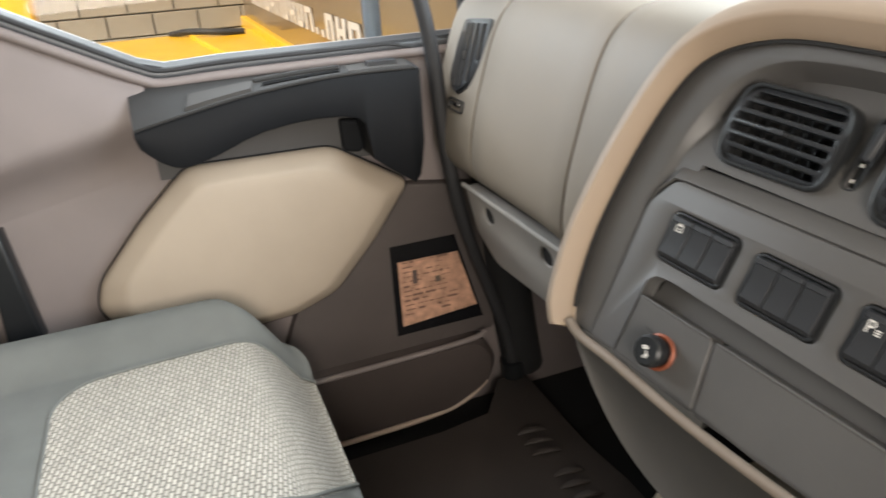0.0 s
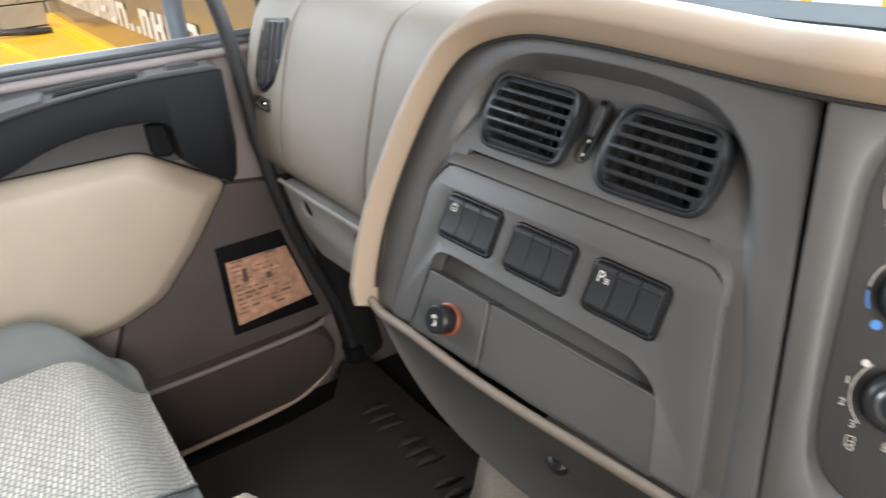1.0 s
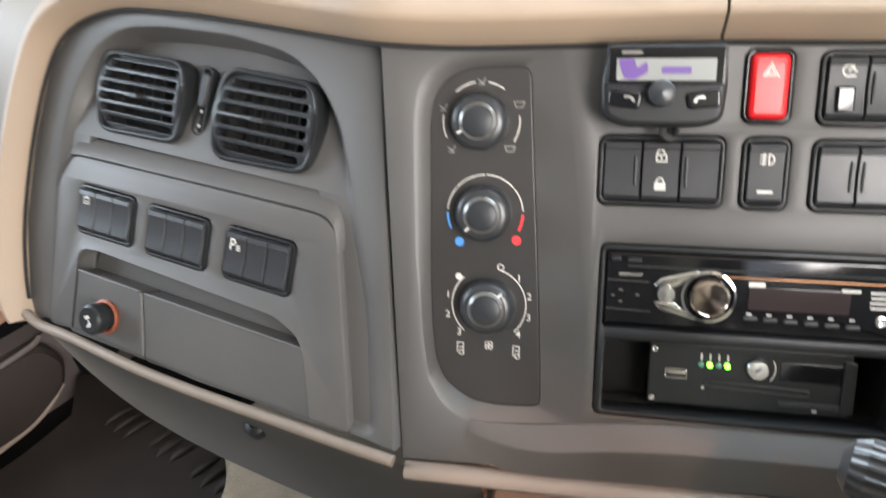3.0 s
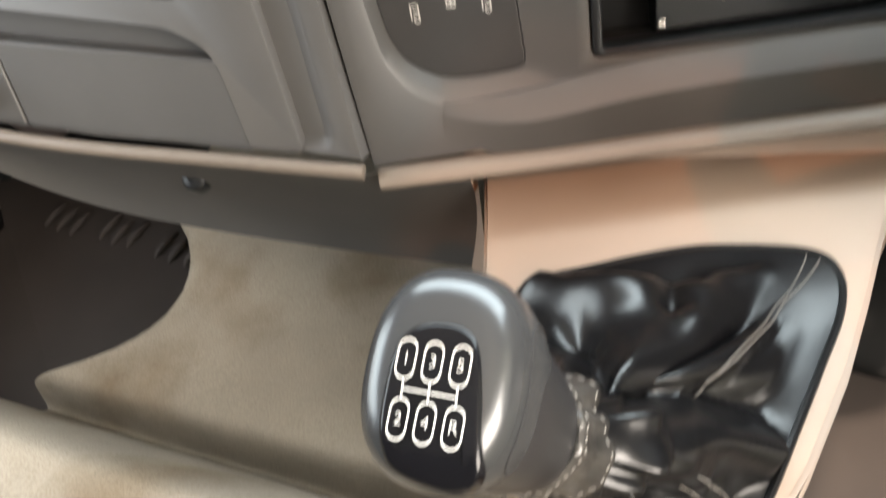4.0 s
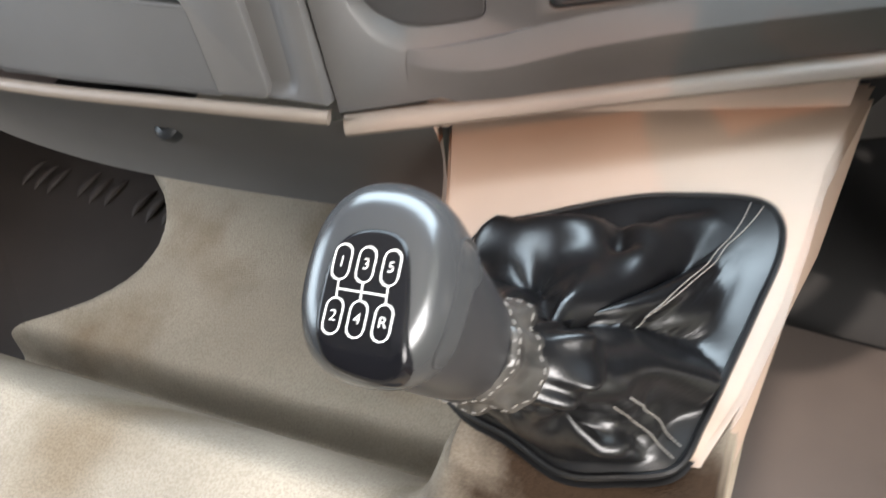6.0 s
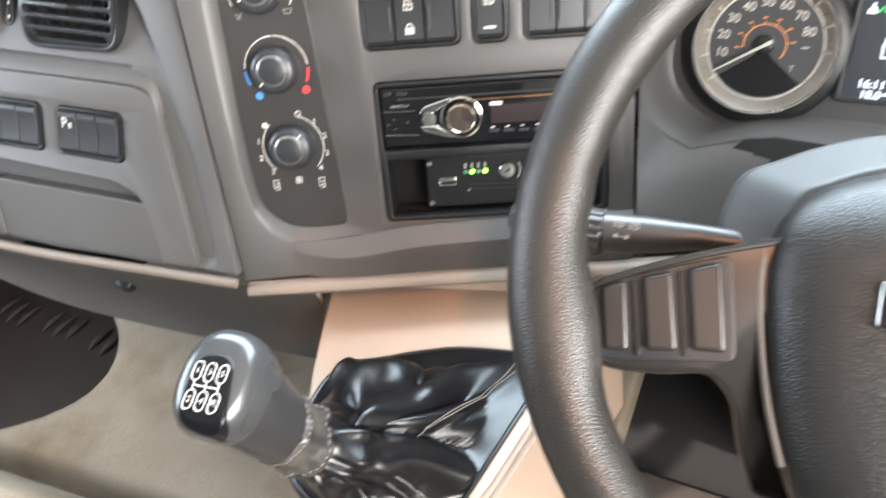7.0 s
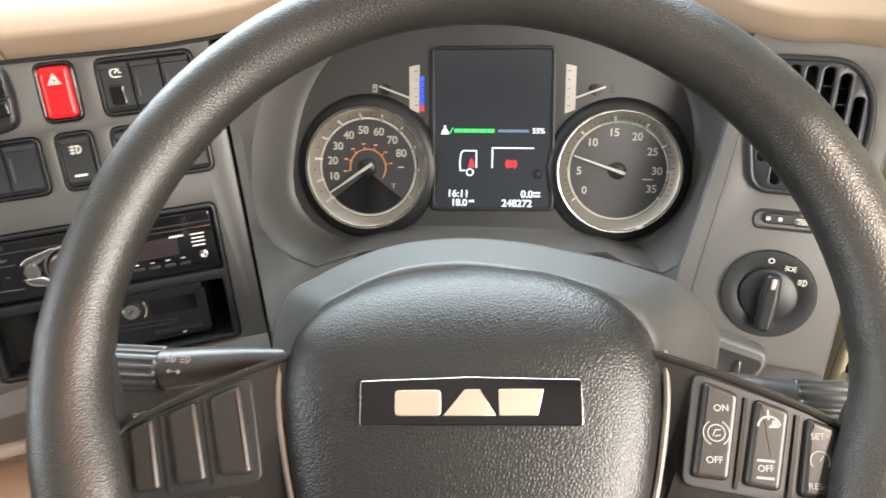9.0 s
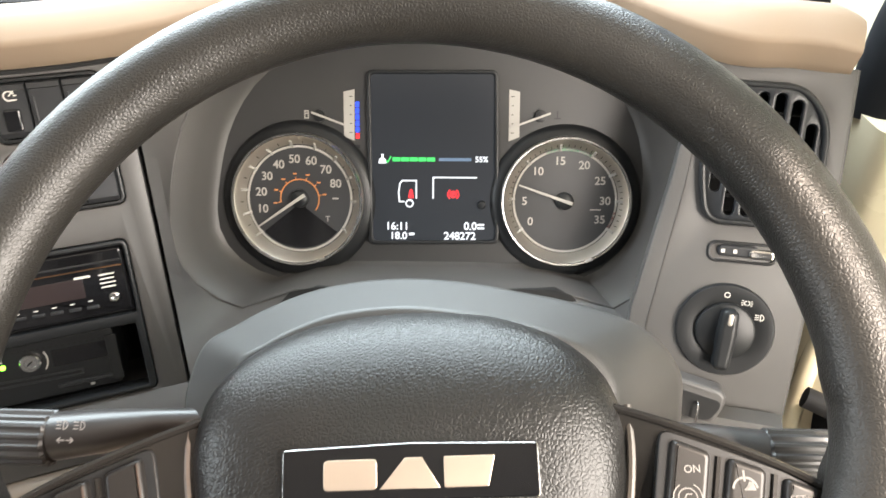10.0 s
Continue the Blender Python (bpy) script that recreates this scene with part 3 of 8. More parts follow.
# passenger side of the dashboard
PROFILE = smooth_line([(0.93, 1.590, 0), (0.70, 1.650, 0), (0.56, 1.680, 0), (0.50, 1.684, 0), (0.455, 1.680, 0), (0.425, 1.664, 0), (0.402, 1.629, 0), (0.379, 1.560, 0), (0.364, 1.500, 0), (0.360, 1.452, 0), (0.367, 1.428, 0), (0.384, 1.414, 0), (0.43, 1.408, 0)], 4)


def dash_slice(x, shrink=0.0, dy=0.0):
    c = Vector((0.62, 1.53, 0))
    out = []
    for p in PROFILE:
        q = p + (c - p).normalized() * shrink
        out.append((x, q.x + dy, q.y))
    return out + [(x, 0.93, 1.41)]


def dash_section(x0, x1, end0, end1):
    xs = [x0 + e for e in end0] + [x0 + (x1 - x0) * k / 6 for k in range(1, 6)] + [x1 - e for e in reversed(end1)]
    sh0 = [max(0.0, (end0[-1] - e)) ** 2 / max(end0[-1], 1e-6) for e in end0]
    sh1 = [max(0.0, (end1[-1] - e)) ** 2 / max(end1[-1], 1e-6) for e in end1]
    shr = sh0 + [0] * 5 + sh1[::-1]
    return loft([dash_slice(x, s, max(0, x + 1.1) * -0.10) for x, s in zip(xs, shr)])


VENT_S = rounded([(-0.038, 0.047), (0.044, 0.054), (0.050, 0.046), (0.044, -0.007), (0.027, -0.043), (-0.007, -0.062), (-0.035, -0.053), (-0.049, -0.036), (-0.047, 0.010)], 0.011, 5)
SV = slant((-1.356, 0.3905, 1.595), 0, 17.5)


def end_panel():
    """End of the dashboard, with the opening for its vent."""
    fine, hole, back = smooth_line(PROFILE, 4), inset(VENT_S, 0.003), SV.inverted()
    x0, x1, c = -1.458, -1.2990, Vector((0.62, 1.53, 0))
    xs = [x0, x0 + 0.003, x0 + 0.007, x0 + 0.012] + [x0 + 0.018 + 0.0028 * k for k in range(int((x1 - x0 - 0.022) / 0.0028) + 1)] + [x1 - 0.001, x1]
    rings_ = []
    for x in xs:
        s = max(0.0, 0.018 - (x - x0)) ** 2 / 0.018 + max(0.0, 0.001 - (x1 - x)) * 0.8
        rings_.append([(x, *(p + (c - p).normalized() * s)[:2]) for p in fine] + [(x, 0.93, 1.41)])
    bm = loft(rings_)
    def inside(q):
        n, odd = len(hole), False
        for i in range(n):
            (ax, ay), (bx, by) = hole[i], hole[i - 1]
            if (ay > q.y) != (by > q.y) and q.x < (bx - ax) * (q.y - ay) / (by - ay) + ax:
                odd = not odd
        return odd and abs(q.z) < 0.03
    gone = [f for f in bm.faces if len(f.verts) <= 4 and inside(back @ f.calc_center_median())]
    bmesh.ops.delete(bm, geom=gone, context="FACES")
    return bm


dash_part("vent_panel", end_panel(), SAND, "sand-coloured end panel with an air vent")
dash_part("glovebox_lid", dash_section(-1.2950, -1.0320, (0, 0.0006, 0.0014), (0, 0.0006, 0.0014)), SAND, "sand-coloured storage lid")
dash_part("infill_panel", dash_section(-1.0280, -0.896, (0, 0.0006, 0.0014), (0, 0.0015, 0.003)), SAND, "sand-coloured panel beside the fascia")
dash_part("inner_frame", prism([(-1.40, 0.44), (-0.84, 0.44), (-0.84, 0.92), (-1.40, 0.92)], 1.43, 1.60), MATT)

# knee panel with two round finger holes
KN = slant((-1.14, 0.386, 1.345), 3, -8, -2)
hole_ring = lambda u, v, r: [(u + r * math.cos(a * math.pi / 9), v + 0.9 * r * math.sin(a * math.pi / 9)) for a in range(18)]
dash_part("knee_panel", plate(rounded([(-0.205, 0.052), (0.30, 0.052), (0.30, -0.06), (0.08, -0.052), (-0.13, -0.058), (-0.185, -0.02)], 0.012), [hole_ring(-0.136, 0.023, 0.0150), hole_ring(0.019, 0.024, 0.0150)], -0.02, 0.0, 0.003),
          STONE, "stone-grey knee panel with finger holes", KN)
# Black discs laid in the holes give their shade as colour.
for u in (-0.136, 0.019):
    dash_part("finger_hole", lathe([(0.0, -0.010), (0.0118, -0.0098), (0.0135, -0.004)], 18), MATT, "black disc for the shade inside the finger hole", KN @ pose(u, 0.0235, 0))
dash_part("knee_panel_ridge", tube([(-0.205, 0.053, 0.001), (-0.1, 0.054, 0.003), (0.30, 0.053, 0.003)], 0.004, 8), STONE, "", KN)
dash_part("knee_panel_back", plate(rounded([(-0.195, 0.075), (0.30, 0.075), (0.30, -0.05), (-0.12, -0.05)], 0.01), [], -0.06, -0.03, 0.002), MATT, "", KN)

# passenger-side centre fascia
OUT_A = [(-0.229, -0.075), (-0.244, 0.013), (-0.241, 0.09), (-0.229, 0.158), (-0.205, 0.190), (-0.155, 0.211), (-0.028, 0.216), (0.098, 0.215), (0.163, -0.072), (0.126, -0.071), (-0.022, -0.076), (-0.163, -0.072)]
RECESS = rounded([(-0.2005, -0.0690), (-0.2065, 0.020), (-0.2085, 0.065), (-0.2040, 0.108), (-0.1945, 0.144), (-0.175, 0.178), (-0.145, 0.1955), (-0.10, 0.2005), (-0.03, 0.2015), (0.025, 0.195), (0.055, 0.177), (0.0755, 0.152), (0.0975, 0.099), (0.1280, 0.022), (0.1480, -0.0690)], 0.016, 5)
POD_FACE = rounded([(-0.187, 0.082), (-0.2035, 0.056), (-0.1985, -0.076), (-0.163, -0.0725), (-0.022, -0.0765), (0.127, -0.0715), (0.089, 0.075), (0.074, 0.084), (0.0, 0.084)], 0.008)
BROW = [((-0.2045, 0.050), (-0.2055, 0.052)), ((-0.201, 0.066), (-0.2040, 0.071)), ((-0.193, 0.078), (-0.195, 0.094)), ((-0.180, 0.0825), (-0.182, 0.0985)), ((-0.09, 0.0835), (-0.09, 0.1005)), ((0.0, 0.0845), (0.0, 0.1020)), ((0.066, 0.0845), (0.068, 0.1020)), ((0.082, 0.080), (0.084, 0.096)), ((0.089, 0.071), (0.0925, 0.079)), ((0.092, 0.060), (0.0945, 0.063))]
low_, high_ = smooth_line([(*a, 0.0) for a, b in BROW], 4), smooth_line([(*b, 0.0) for a, b in BROW], 4)
dash_part("pod_brow", loft([[(a.x + (b.x - a.x) * k, a.y + (b.y - a.y) * k, z) for k, z in ((-0.05, -0.003), (0.05, -0.0006), (0.2, -0.0014), (0.9, -0.0100), (1.0, -0.0125), (1.0, -0.020))] for a, b in zip(low_, high_)], False, False, False), FASCIA, "sloping brow above the switches", A)
dash_part("fascia_surround", plate(OUT_A, [RECESS], -0.030, -0.003, 0.0016), FASCIA, "dark grey fascia surround", A)
VENT_A = rounded([(-0.168, 0.1765), (-0.079, 0.1775), (-0.0740, 0.150), (-0.0775, 0.1095), (-0.168, 0.1075), (-0.1745, 0.140)], 0.014, 5)
VENT_B = rounded([(-0.036, 0.1795), (0.050, 0.1775), (0.057, 0.146), (0.052, 0.1085), (-0.041, 0.1055), (-0.046, 0.140)], 0.016, 5)
scoop_rings = [[(x, y, -0.003 - k * (0.0045 + 0.25 * max(0.0, y - 0.10))) for x, y in inset(RECESS, d)] for d, k in ((-0.001, 0.0), (0.0012, 0.12), (0.0060, 0.90), (0.0075, 1.0))]
arch = [(x, y) for x, y in inset(RECESS, 0.0065) if y > 0.1010]
vent_floor = plate([(arch[0][0], 0.1005)] + arch + [(arch[-1][0], 0.1005)], [inset(VENT_A, 0.002), inset(VENT_B, 0.002), rrect(0.010, 0.050, 0.004, 4, -0.062, 0.148)], -0.003, 0.0, 0.0)
vent_floor.transform(Matrix(((1, 0, 0, 0), (0, 1, 0, 0), (0, -0.25, 1, -0.0075 + 0.025), (0, 0, 0, 1))))
dash_part("side_channel", prism([(-0.2060, 0.1005), (-0.176, 0.1005), (-0.186, 0.05), (-0.188, -0.0690), (-0.2000, -0.0690), (-0.2062, 0.02), (-0.2080, 0.065)], -0.014, -0.0075), FASCIA, "", A)
dash_part("side_channel", prism([(0.064, 0.1005), (0.0915, 0.1005), (0.1225, 0.022), (0.1425, -0.0690), (0.110, -0.0690), (0.080, 0.06)], -0.014, -0.0075), FASCIA, "shallow channel beside the switch panel", A)
dash_part("vent_recess", loft(scoop_rings, False, False), FASCIA, "scooped recess round the vents", A)
dash_part("vent_panel_face", vent_floor, FASCIA, "sloping face that holds the vents", A)
SLOT = rounded([(-0.172, -0.076), (-0.172, -0.003), (-0.165, 0.005), (-0.148, 0.007), (0.045, 0.001), (0.068, -0.008), (0.078, -0.020), (0.094, -0.074)], 0.006)
banks_a = [(-0.1405, 0.038), (-0.0595, 0.037), (0.0235, 0.0375)]
dash_part("switch_pod", plate(POD_FACE, [SLOT] + [rrect(0.0665, 0.0435, 0.006, 4, u, v) for u, v in banks_a], -0.020, 0.0, 0.0022), FASCIA, "raised dark grey switch panel", A)
dash_part("fascia_backing", prism([(-0.24, -0.074), (0.168, -0.070), (0.10, 0.21), (-0.22, 0.20)], -0.10, -0.032), MATT, "", A)
# ashtray face with the lighter, and the drawer beside it
face = [(-0.1705, -0.0745), (-0.1705, -0.018), (-0.0925, -0.0185), (-0.0815, -0.0765)]
drawer = [(-0.0905, -0.0190), (0.076, -0.0195), (0.0925, -0.0725), (-0.0795, -0.0768)]
dash_part("lighter_panel", prism(rounded(face, 0.0035), -0.02, -0.001, 0.0018), FASCIA, "dark grey lighter panel", A)
dash_part("drawer_front", prism(rounded(drawer, 0.0035), -0.02, -0.001, 0.0018), FASCIA, "dark grey pull-out drawer front", A)
dash_part("drawer_shelf", prism([(-0.171, -0.019), (0.078, -0.020), (0.072, -0.008), (0.045, 0.002), (-0.165, 0.006)], -0.032, -0.020, 0.001), FASCIA_LOW, "back of the slot above the drawer", A)
for line in ([(-0.168, -0.0182, -0.0016), (-0.0945, -0.0187, -0.0016)], [(-0.0885, -0.0192, -0.0016), (0.0745, -0.0197, -0.0016)]):
    dash_part("drawer_edge", tube(line, 0.0015, 8), FASCIA, "rounded upper edge", A)

# thin beige strip under the fascia and its lower cover
strip = [A @ Vector((u, v, d)) for u, v, d in ((-0.222, -0.072, 0.006), (-0.205, -0.0785, 0.004), (-0.163, -0.0795, 0.003), (-0.09, -0.0835, 0.003), (-0.022, -0.0835, 0.003), (0.06, -0.081, 0.002), (0.126, -0.079, 0.001), (0.164, -0.079, -0.003))]
dash_part("lower_strip", tube(smooth_line(strip, 4), 0.0046, 10), STRIP, "thin tan strip below the fascia")


def chin(s, t):
    u = -0.224 + s * 0.442 - 0.012 * s * t
    v = -0.080 - 0.004 * math.sin(s * math.pi) - (0.008 + 0.112 * (1 - math.exp(-s / 0.12))) * t
    d = -0.001 - (0.012 + 0.096 * (1 - math.exp(-s / 0.14))) * (1 - (1 - t) ** 2) - 0.028 * ease(0.84, 1.0, s) * (1 - t)
    return A @ Vector((u, v, d))


dash_part("lower_cover", grid_mesh(36, 18, chin), FASCIA_LOW, "curved dark grey cover below the fascia")
dash_part("fixing_screw", lathe([(0.0, 0.0030), (0.0030, 0.0030), (0.0040, 0.0050), (0.0075, 0.0045), (0.0105, 0.002), (0.0112, -0.002), (0.0112, -0.008)], 24), BLACK, "black screw cap", A @ pose(-0.0143, -0.1385, -0.0785, -38, 0, 0))

# climate and radio fascia
OUT_B = [(-0.1475, 0.124), (-0.131, -0.176), (-0.02, -0.172), (0.10, -0.172), (0.2155, -0.172), (0.2145, 0.125), (0.069, 0.125), (-0.048, 0.123)]
WELL = rounded([(-0.026, 0.116), (-0.0732, 0.1142), (-0.0914, 0.113), (-0.109, 0.106), (-0.1195, 0.0935), (-0.1225, 0.075), (-0.1222, 0.040), (-0.1205, -0.021), (-0.1165, -0.080), (-0.112, -0.110), (-0.0995, -0.1315), (-0.082, -0.1415), (-0.065, -0.143), (-0.030, -0.1425), (-0.006, -0.1380), (-0.004, -0.06)], 0.008)
RADIO = rrect(0.190, 0.119, 0.005, 4, 0.099, -0.0675)
banks_b = [(0.0385, 0.040, 0.0775, 0.0455), (0.1010, 0.040, 0.0285, 0.0455), (0.1635, 0.0395, 0.073, 0.0445), (0.1635, 0.092, 0.073, 0.0445), (0.0985, 0.093, 0.0285, 0.0450)]
dash_part("centre_fascia", plate(OUT_B, [WELL, RADIO] + [rrect(w, h, 0.006, 4, u, v) for u, v, w, h in banks_b], -0.022, 0.0, 0.0018), FASCIA, "dark grey centre fascia turned to the driver", B)
dash_part("centre_backing", prism([(-0.14, -0.17), (0.212, -0.17), (0.212, 0.12), (-0.145, 0.12)], -0.20, -0.075), MATT, "", B)
dash_part("centre_backing", prism(rrect(0.22, 0.11, 0.004, 3, 0.107, 0.066), -0.07, -0.014), MATT, "", B)
inner = rounded([(-0.0465, 0.1062), (-0.072, 0.1057), (-0.088, 0.1050), (-0.102, 0.0995), (-0.1115, 0.0880), (-0.1145, 0.069), (-0.1140, 0.036), (-0.1133, -0.021), (-0.1120, -0.070), (-0.1085, -0.100), (-0.101, -0.1165), (-0.084, -0.1285), (-0.066, -0.1310), (-0.0475, -0.1305), (-0.032, -0.1295), (-0.036, -0.05)], 0.008)
dash_part("climate_well", loft([[(x, y, 0.0) for x, y in inset(WELL, -0.002)], [(x, y, -0.0006) for x, y in inset(WELL, 0.0003)], [(x, y, -0.0084) for x, y in inset(inner, -0.0004)], [(x, y, -0.0110) for x, y in inset(inner, 0.0004)]], False, False), FASCIA, "sloping recess round the heater controls", B)
# rounded ledge that runs from the heater well along under the radio
walk_line = smooth_line([(-0.082, -0.1415, 0.0), (-0.065, -0.1430, 0.0), (-0.03, -0.1415, 0.0), (0.03, -0.1345, 0.0), (0.11, -0.1315, 0.0), (0.2155, -0.1315, 0.0)], 6)
LEDGE = ((-0.0030, -0.006), (-0.0025, 0.0004), (-0.0015, 0.0012), (0.0125, 0.0088), (0.0140, 0.0094), (0.0160, 0.0093), (0.0280, 0.0052), (0.042, 0.0010), (0.043, -0.006))
lrings = []
for i, p in enumerate(walk_line):
    t = (walk_line[min(i + 1, len(walk_line) - 1)] - walk_line[max(i - 1, 0)]).normalized()
    o = Vector((t.y, -t.x, 0))
    rise = 0.12 + 0.88 * ease(0, 14, i)
    wide = 0.5 + 0.5 * ease(0, 14, i)
    lrings.append([(p.x + o.x * a * wide, p.y + o.y * a * wide, b * rise if b > 0 else b) for a, b in LEDGE])
dash_part("fascia_ledge", loft(lrings), FASCIA, "sloping ledge round the heater well and under the radio", B, sharp=22)
strip_b = [B @ Vector((u, v, d)) for u, v, d in ((-0.128, -0.1835, 0.000), (-0.04, -0.1825, 0.001), (0.08, -0.1815, 0.001), (0.25, -0.1805, 0.0), (0.42, -0.1805, -0.04))]
dash_part("lower_strip", tube(smooth_line(strip_b, 4), 0.0085, 10, flat=0.75), STRIP, "tan strip below the centre fascia")
dash_part("driver_knee_cover", loft([[B @ Vector((u, -0.19 - 0.12 * t, -0.03 - 0.12 * t)) for u in (0.24, 0.32, 0.42, 0.52)] for t in (0, 0.25, 0.5, 0.75, 1)], False, False, False), FASCIA_LOW, "dark grey cover beside the column")


# binnacle that sweeps round the instruments
def ring_at(poly, n=72, c=(0.0, 0.02)):
    out = []
    for k in range(n):
        a = 2 * math.pi * k / n
        d = Vector((math.cos(a), math.sin(a)))
        best = None
        for p, q in zip(poly, poly[1:] + poly[:1]):
            e, w = Vector((q[0] - p[0], q[1] - p[1])), Vector((p[0] - c[0], p[1] - c[1]))
            den = d.x * e.y - d.y * e.x
            if abs(den) < 1e-12:
                continue
            s, f = (w.x * e.y - w.y * e.x) / den, (w.x * d.y - w.y * d.x) / den
            if s > 0 and -1e-6 <= f <= 1 + 1e-6 and (best is None or s < best[0]):
                best = (s, p[2] + (q[2] - p[2]) * f)
        out.append((c[0] + d.x * best[0], c[1] + d.y * best[0], best[1]))
    return out


def in_c(m, u, v, d=0.0):
    return tuple(C.inverted() @ (m @ Vector((u, v, d))))


outer = [in_c(B, 0.218, -0.172), in_c(B, 0.218, 0.03), in_c(B, 0.218, 0.124), (-0.05, 0.160, 0.035), (0.08, 0.160, 0.035), in_c(D, -0.031, 0.166, 0.0006), in_c(D, -0.036, 0.08, 0.0006), in_c(D, -0.048, -0.016, 0.0006), in_c(D, -0.056, -0.10, 0.0006), (0.10, -0.16, 0.05), (-0.09, -0.16, 0.05)]
outer = outer[::-1]
BOWL = [(p[0], p[1], 0.050) for p in smooth_ring([(-0.214, -0.015), (-0.203, -0.058), (-0.172, -0.083), (-0.139, -0.089), (-0.118, -0.074), (-0.06, -0.070), (0.06, -0.070), (0.118, -0.074), (0.144, -0.085), (0.172, -0.066), (0.193, -0.025), (0.200, 0.02), (0.186, 0.075), (0.145, 0.118), (0.07, 0.138), (-0.07, 0.138), (-0.150, 0.118), (-0.196, 0.065)], 5)][::-1]
r_out, r_bowl = ring_at(outer), ring_at(BOWL)
mid = [(b[0] + (a[0] - b[0]) * 0.12, b[1] + (a[1] - b[1]) * 0.12, b[2] + (a[2] - b[2]) * 0.04) for a, b in zip(r_out, r_bowl)]
dash_part("binnacle", loft([[(x, y, z - 0.02) for x, y, z in r_out], r_out, mid, r_bowl], False, False), FASCIA, "dark grey binnacle round the instruments", C)
def bowl_ring(f, fl, fu, z):
    return [(x * f, 0.02 + (y - 0.02) * (fl if y < 0.02 else fu), z) for x, y, _ in r_bowl]


floor_c = bowl_ring(0.885, 0.84, 0.93, 0.006)
dash_part("binnacle_bowl", loft([r_bowl, bowl_ring(0.992, 0.988, 0.990, 0.0485), bowl_ring(0.950, 0.930, 0.965, 0.0270), bowl_ring(0.920, 0.885, 0.948, 0.0130), bowl_ring(0.903, 0.862, 0.939, 0.0080), floor_c], False, False), BEZEL, "sloping bowl that shades the dials", C)
dash_part("bowl_lip", tube([Vector(p) for p in r_bowl + r_bowl[:2]], 0.0013, 8), FASCIA, "rounded lip of the instrument bowl", C)
# Solid black insert, proud of the binnacle, in place of a dark opening.
dash_part("column_gap", prism([(-0.132, -0.16), (0.128, -0.16), (0.1235, -0.084), (0.1150, -0.0735), (0.1020, -0.0690), (-0.0925, -0.0695), (-0.1150, -0.0745), (-0.1270, -0.0885)], 0.030, 0.0530, 0.0), MATT, "black plate for the shaded gap round the column", C)

# fascia beside the door
VENT_D = rounded([(-0.028, 0.150), (0.030, 0.150), (0.048, 0.128), (0.050, 0.090), (0.038, 0.054), (-0.022, 0.052), (-0.030, 0.090)], 0.014, 5)
OUT_D = [(-0.064, -0.11), (0.0, -0.115), (0.0500, -0.118), (0.0545, 0.0), (0.0610, 0.090), (0.0600, 0.162), (-0.036, 0.166), (-0.046, 0.08), (-0.061, -0.016)]
dash_part("side_fascia", plate(OUT_D, [inset(VENT_D, 0.003)], -0.03, 0.0, 0.0015), FASCIA, "dark grey fascia beside the door", D)
dash_part("side_fascia_end", prism([(0.040, -0.118), (0.0520, -0.118), (0.0565, 0.0), (0.0630, 0.090), (0.0620, 0.162), (0.050, 0.162)], -0.16, -0.003, 0.002), FASCIA, "", D)
dash_part("side_lower_fascia", loft([[D @ Vector((u, v, d)) for u in (-0.075, -0.02, 0.05)] for v, d in ((-0.076, 0.004), (-0.082, 0.014), (-0.125, 0.022), (-0.17, 0.01))], False, False, False), FASCIA_LOW, "grey lower panel beside the column")


# ---- vents ----
def air_vent(m, outline, rows, label, upright=False, bulge=0.006, bar=0.0040, proud=0.0050):
    """A louvred vent: bezel, dark duct, bars, cross vanes behind them and a thumb tab."""
    v = thing("air_vent", m, label, "vent", "air vents of the dashboard")
    if upright:
        outline = [(y, -x) for x, y in outline]
        v.matrix_basis = m @ pose(0, 0, 0, 0, 0, 90)
    hole = inset(outline, 0.0068)
    part("bezel", plate(outline, [inset(outline, 0.0042)], -0.012, proud, min(0.0020, proud * 0.4)), BLACK, v, "black vent bezel")
    part("duct", loft([[(x, y, z) for x, y in inset(outline, d)] for d, z in ((0.003, -0.004), (0.006, -0.036))], False, True), MATT, v)
    ys = [p[1] for p in hole]
    lo, hi = min(ys), max(ys)
    pitch = (hi - lo) / (rows + 1)
    slots = []
    for k in range(rows + 1):
        y0, y1 = lo + pitch * k + bar / 2, lo + pitch * (k + 1) - bar / 2
        ends = [span(hole, y) for y in (y0 + 0.001, (y0 + y1) / 2, y1 - 0.001)]
        x0, x1 = max(e[0] for e in ends), min(e[1] for e in ends)
        slots.append(rrect(x1 - x0, y1 - y0, (y1 - y0) * 0.48, 5, (x0 + x1) / 2, (y0 + y1) / 2))
    face_ = plate(inset(outline, 0.0036), slots, -0.0060, 0.0010, 0.0011)
    for w in face_.vertices:
        w.co.z += bulge * max(0.0, 1 - ((w.co.y - (lo + hi) / 2) / ((hi - lo) / 2)) ** 2)
    part("louvre_face", face_, VENTGREY, v, "louvres with rounded slots")
    vanes = max(3, int((max(p[0] for p in hole) - min(p[0] for p in hole)) / 0.011))
    left, right = min(p[0] for p in hole), max(p[0] for p in hole)
    for k in range(1, vanes):
        x = left + (right - left) * k / vanes
        part("vane", block(0.0016, (hi - lo) * 0.86, -0.032, -0.017, 0.0006, 0.0005, cy=(lo + hi) / 2), BLACK, v, "", pose(x, 0, 0))
    part("tab", block(0.014, 0.0042, -0.002, 0.0055, 0.0015, 0.001), SWITCH, v, "ribbed thumb tab", pose((left + right) / 2, (lo + hi) / 2, bulge + 0.001))
    return v


air_vent(at(A, 0, 0, -0.010), VENT_A, 5, "black rounded air vent with five louvres")
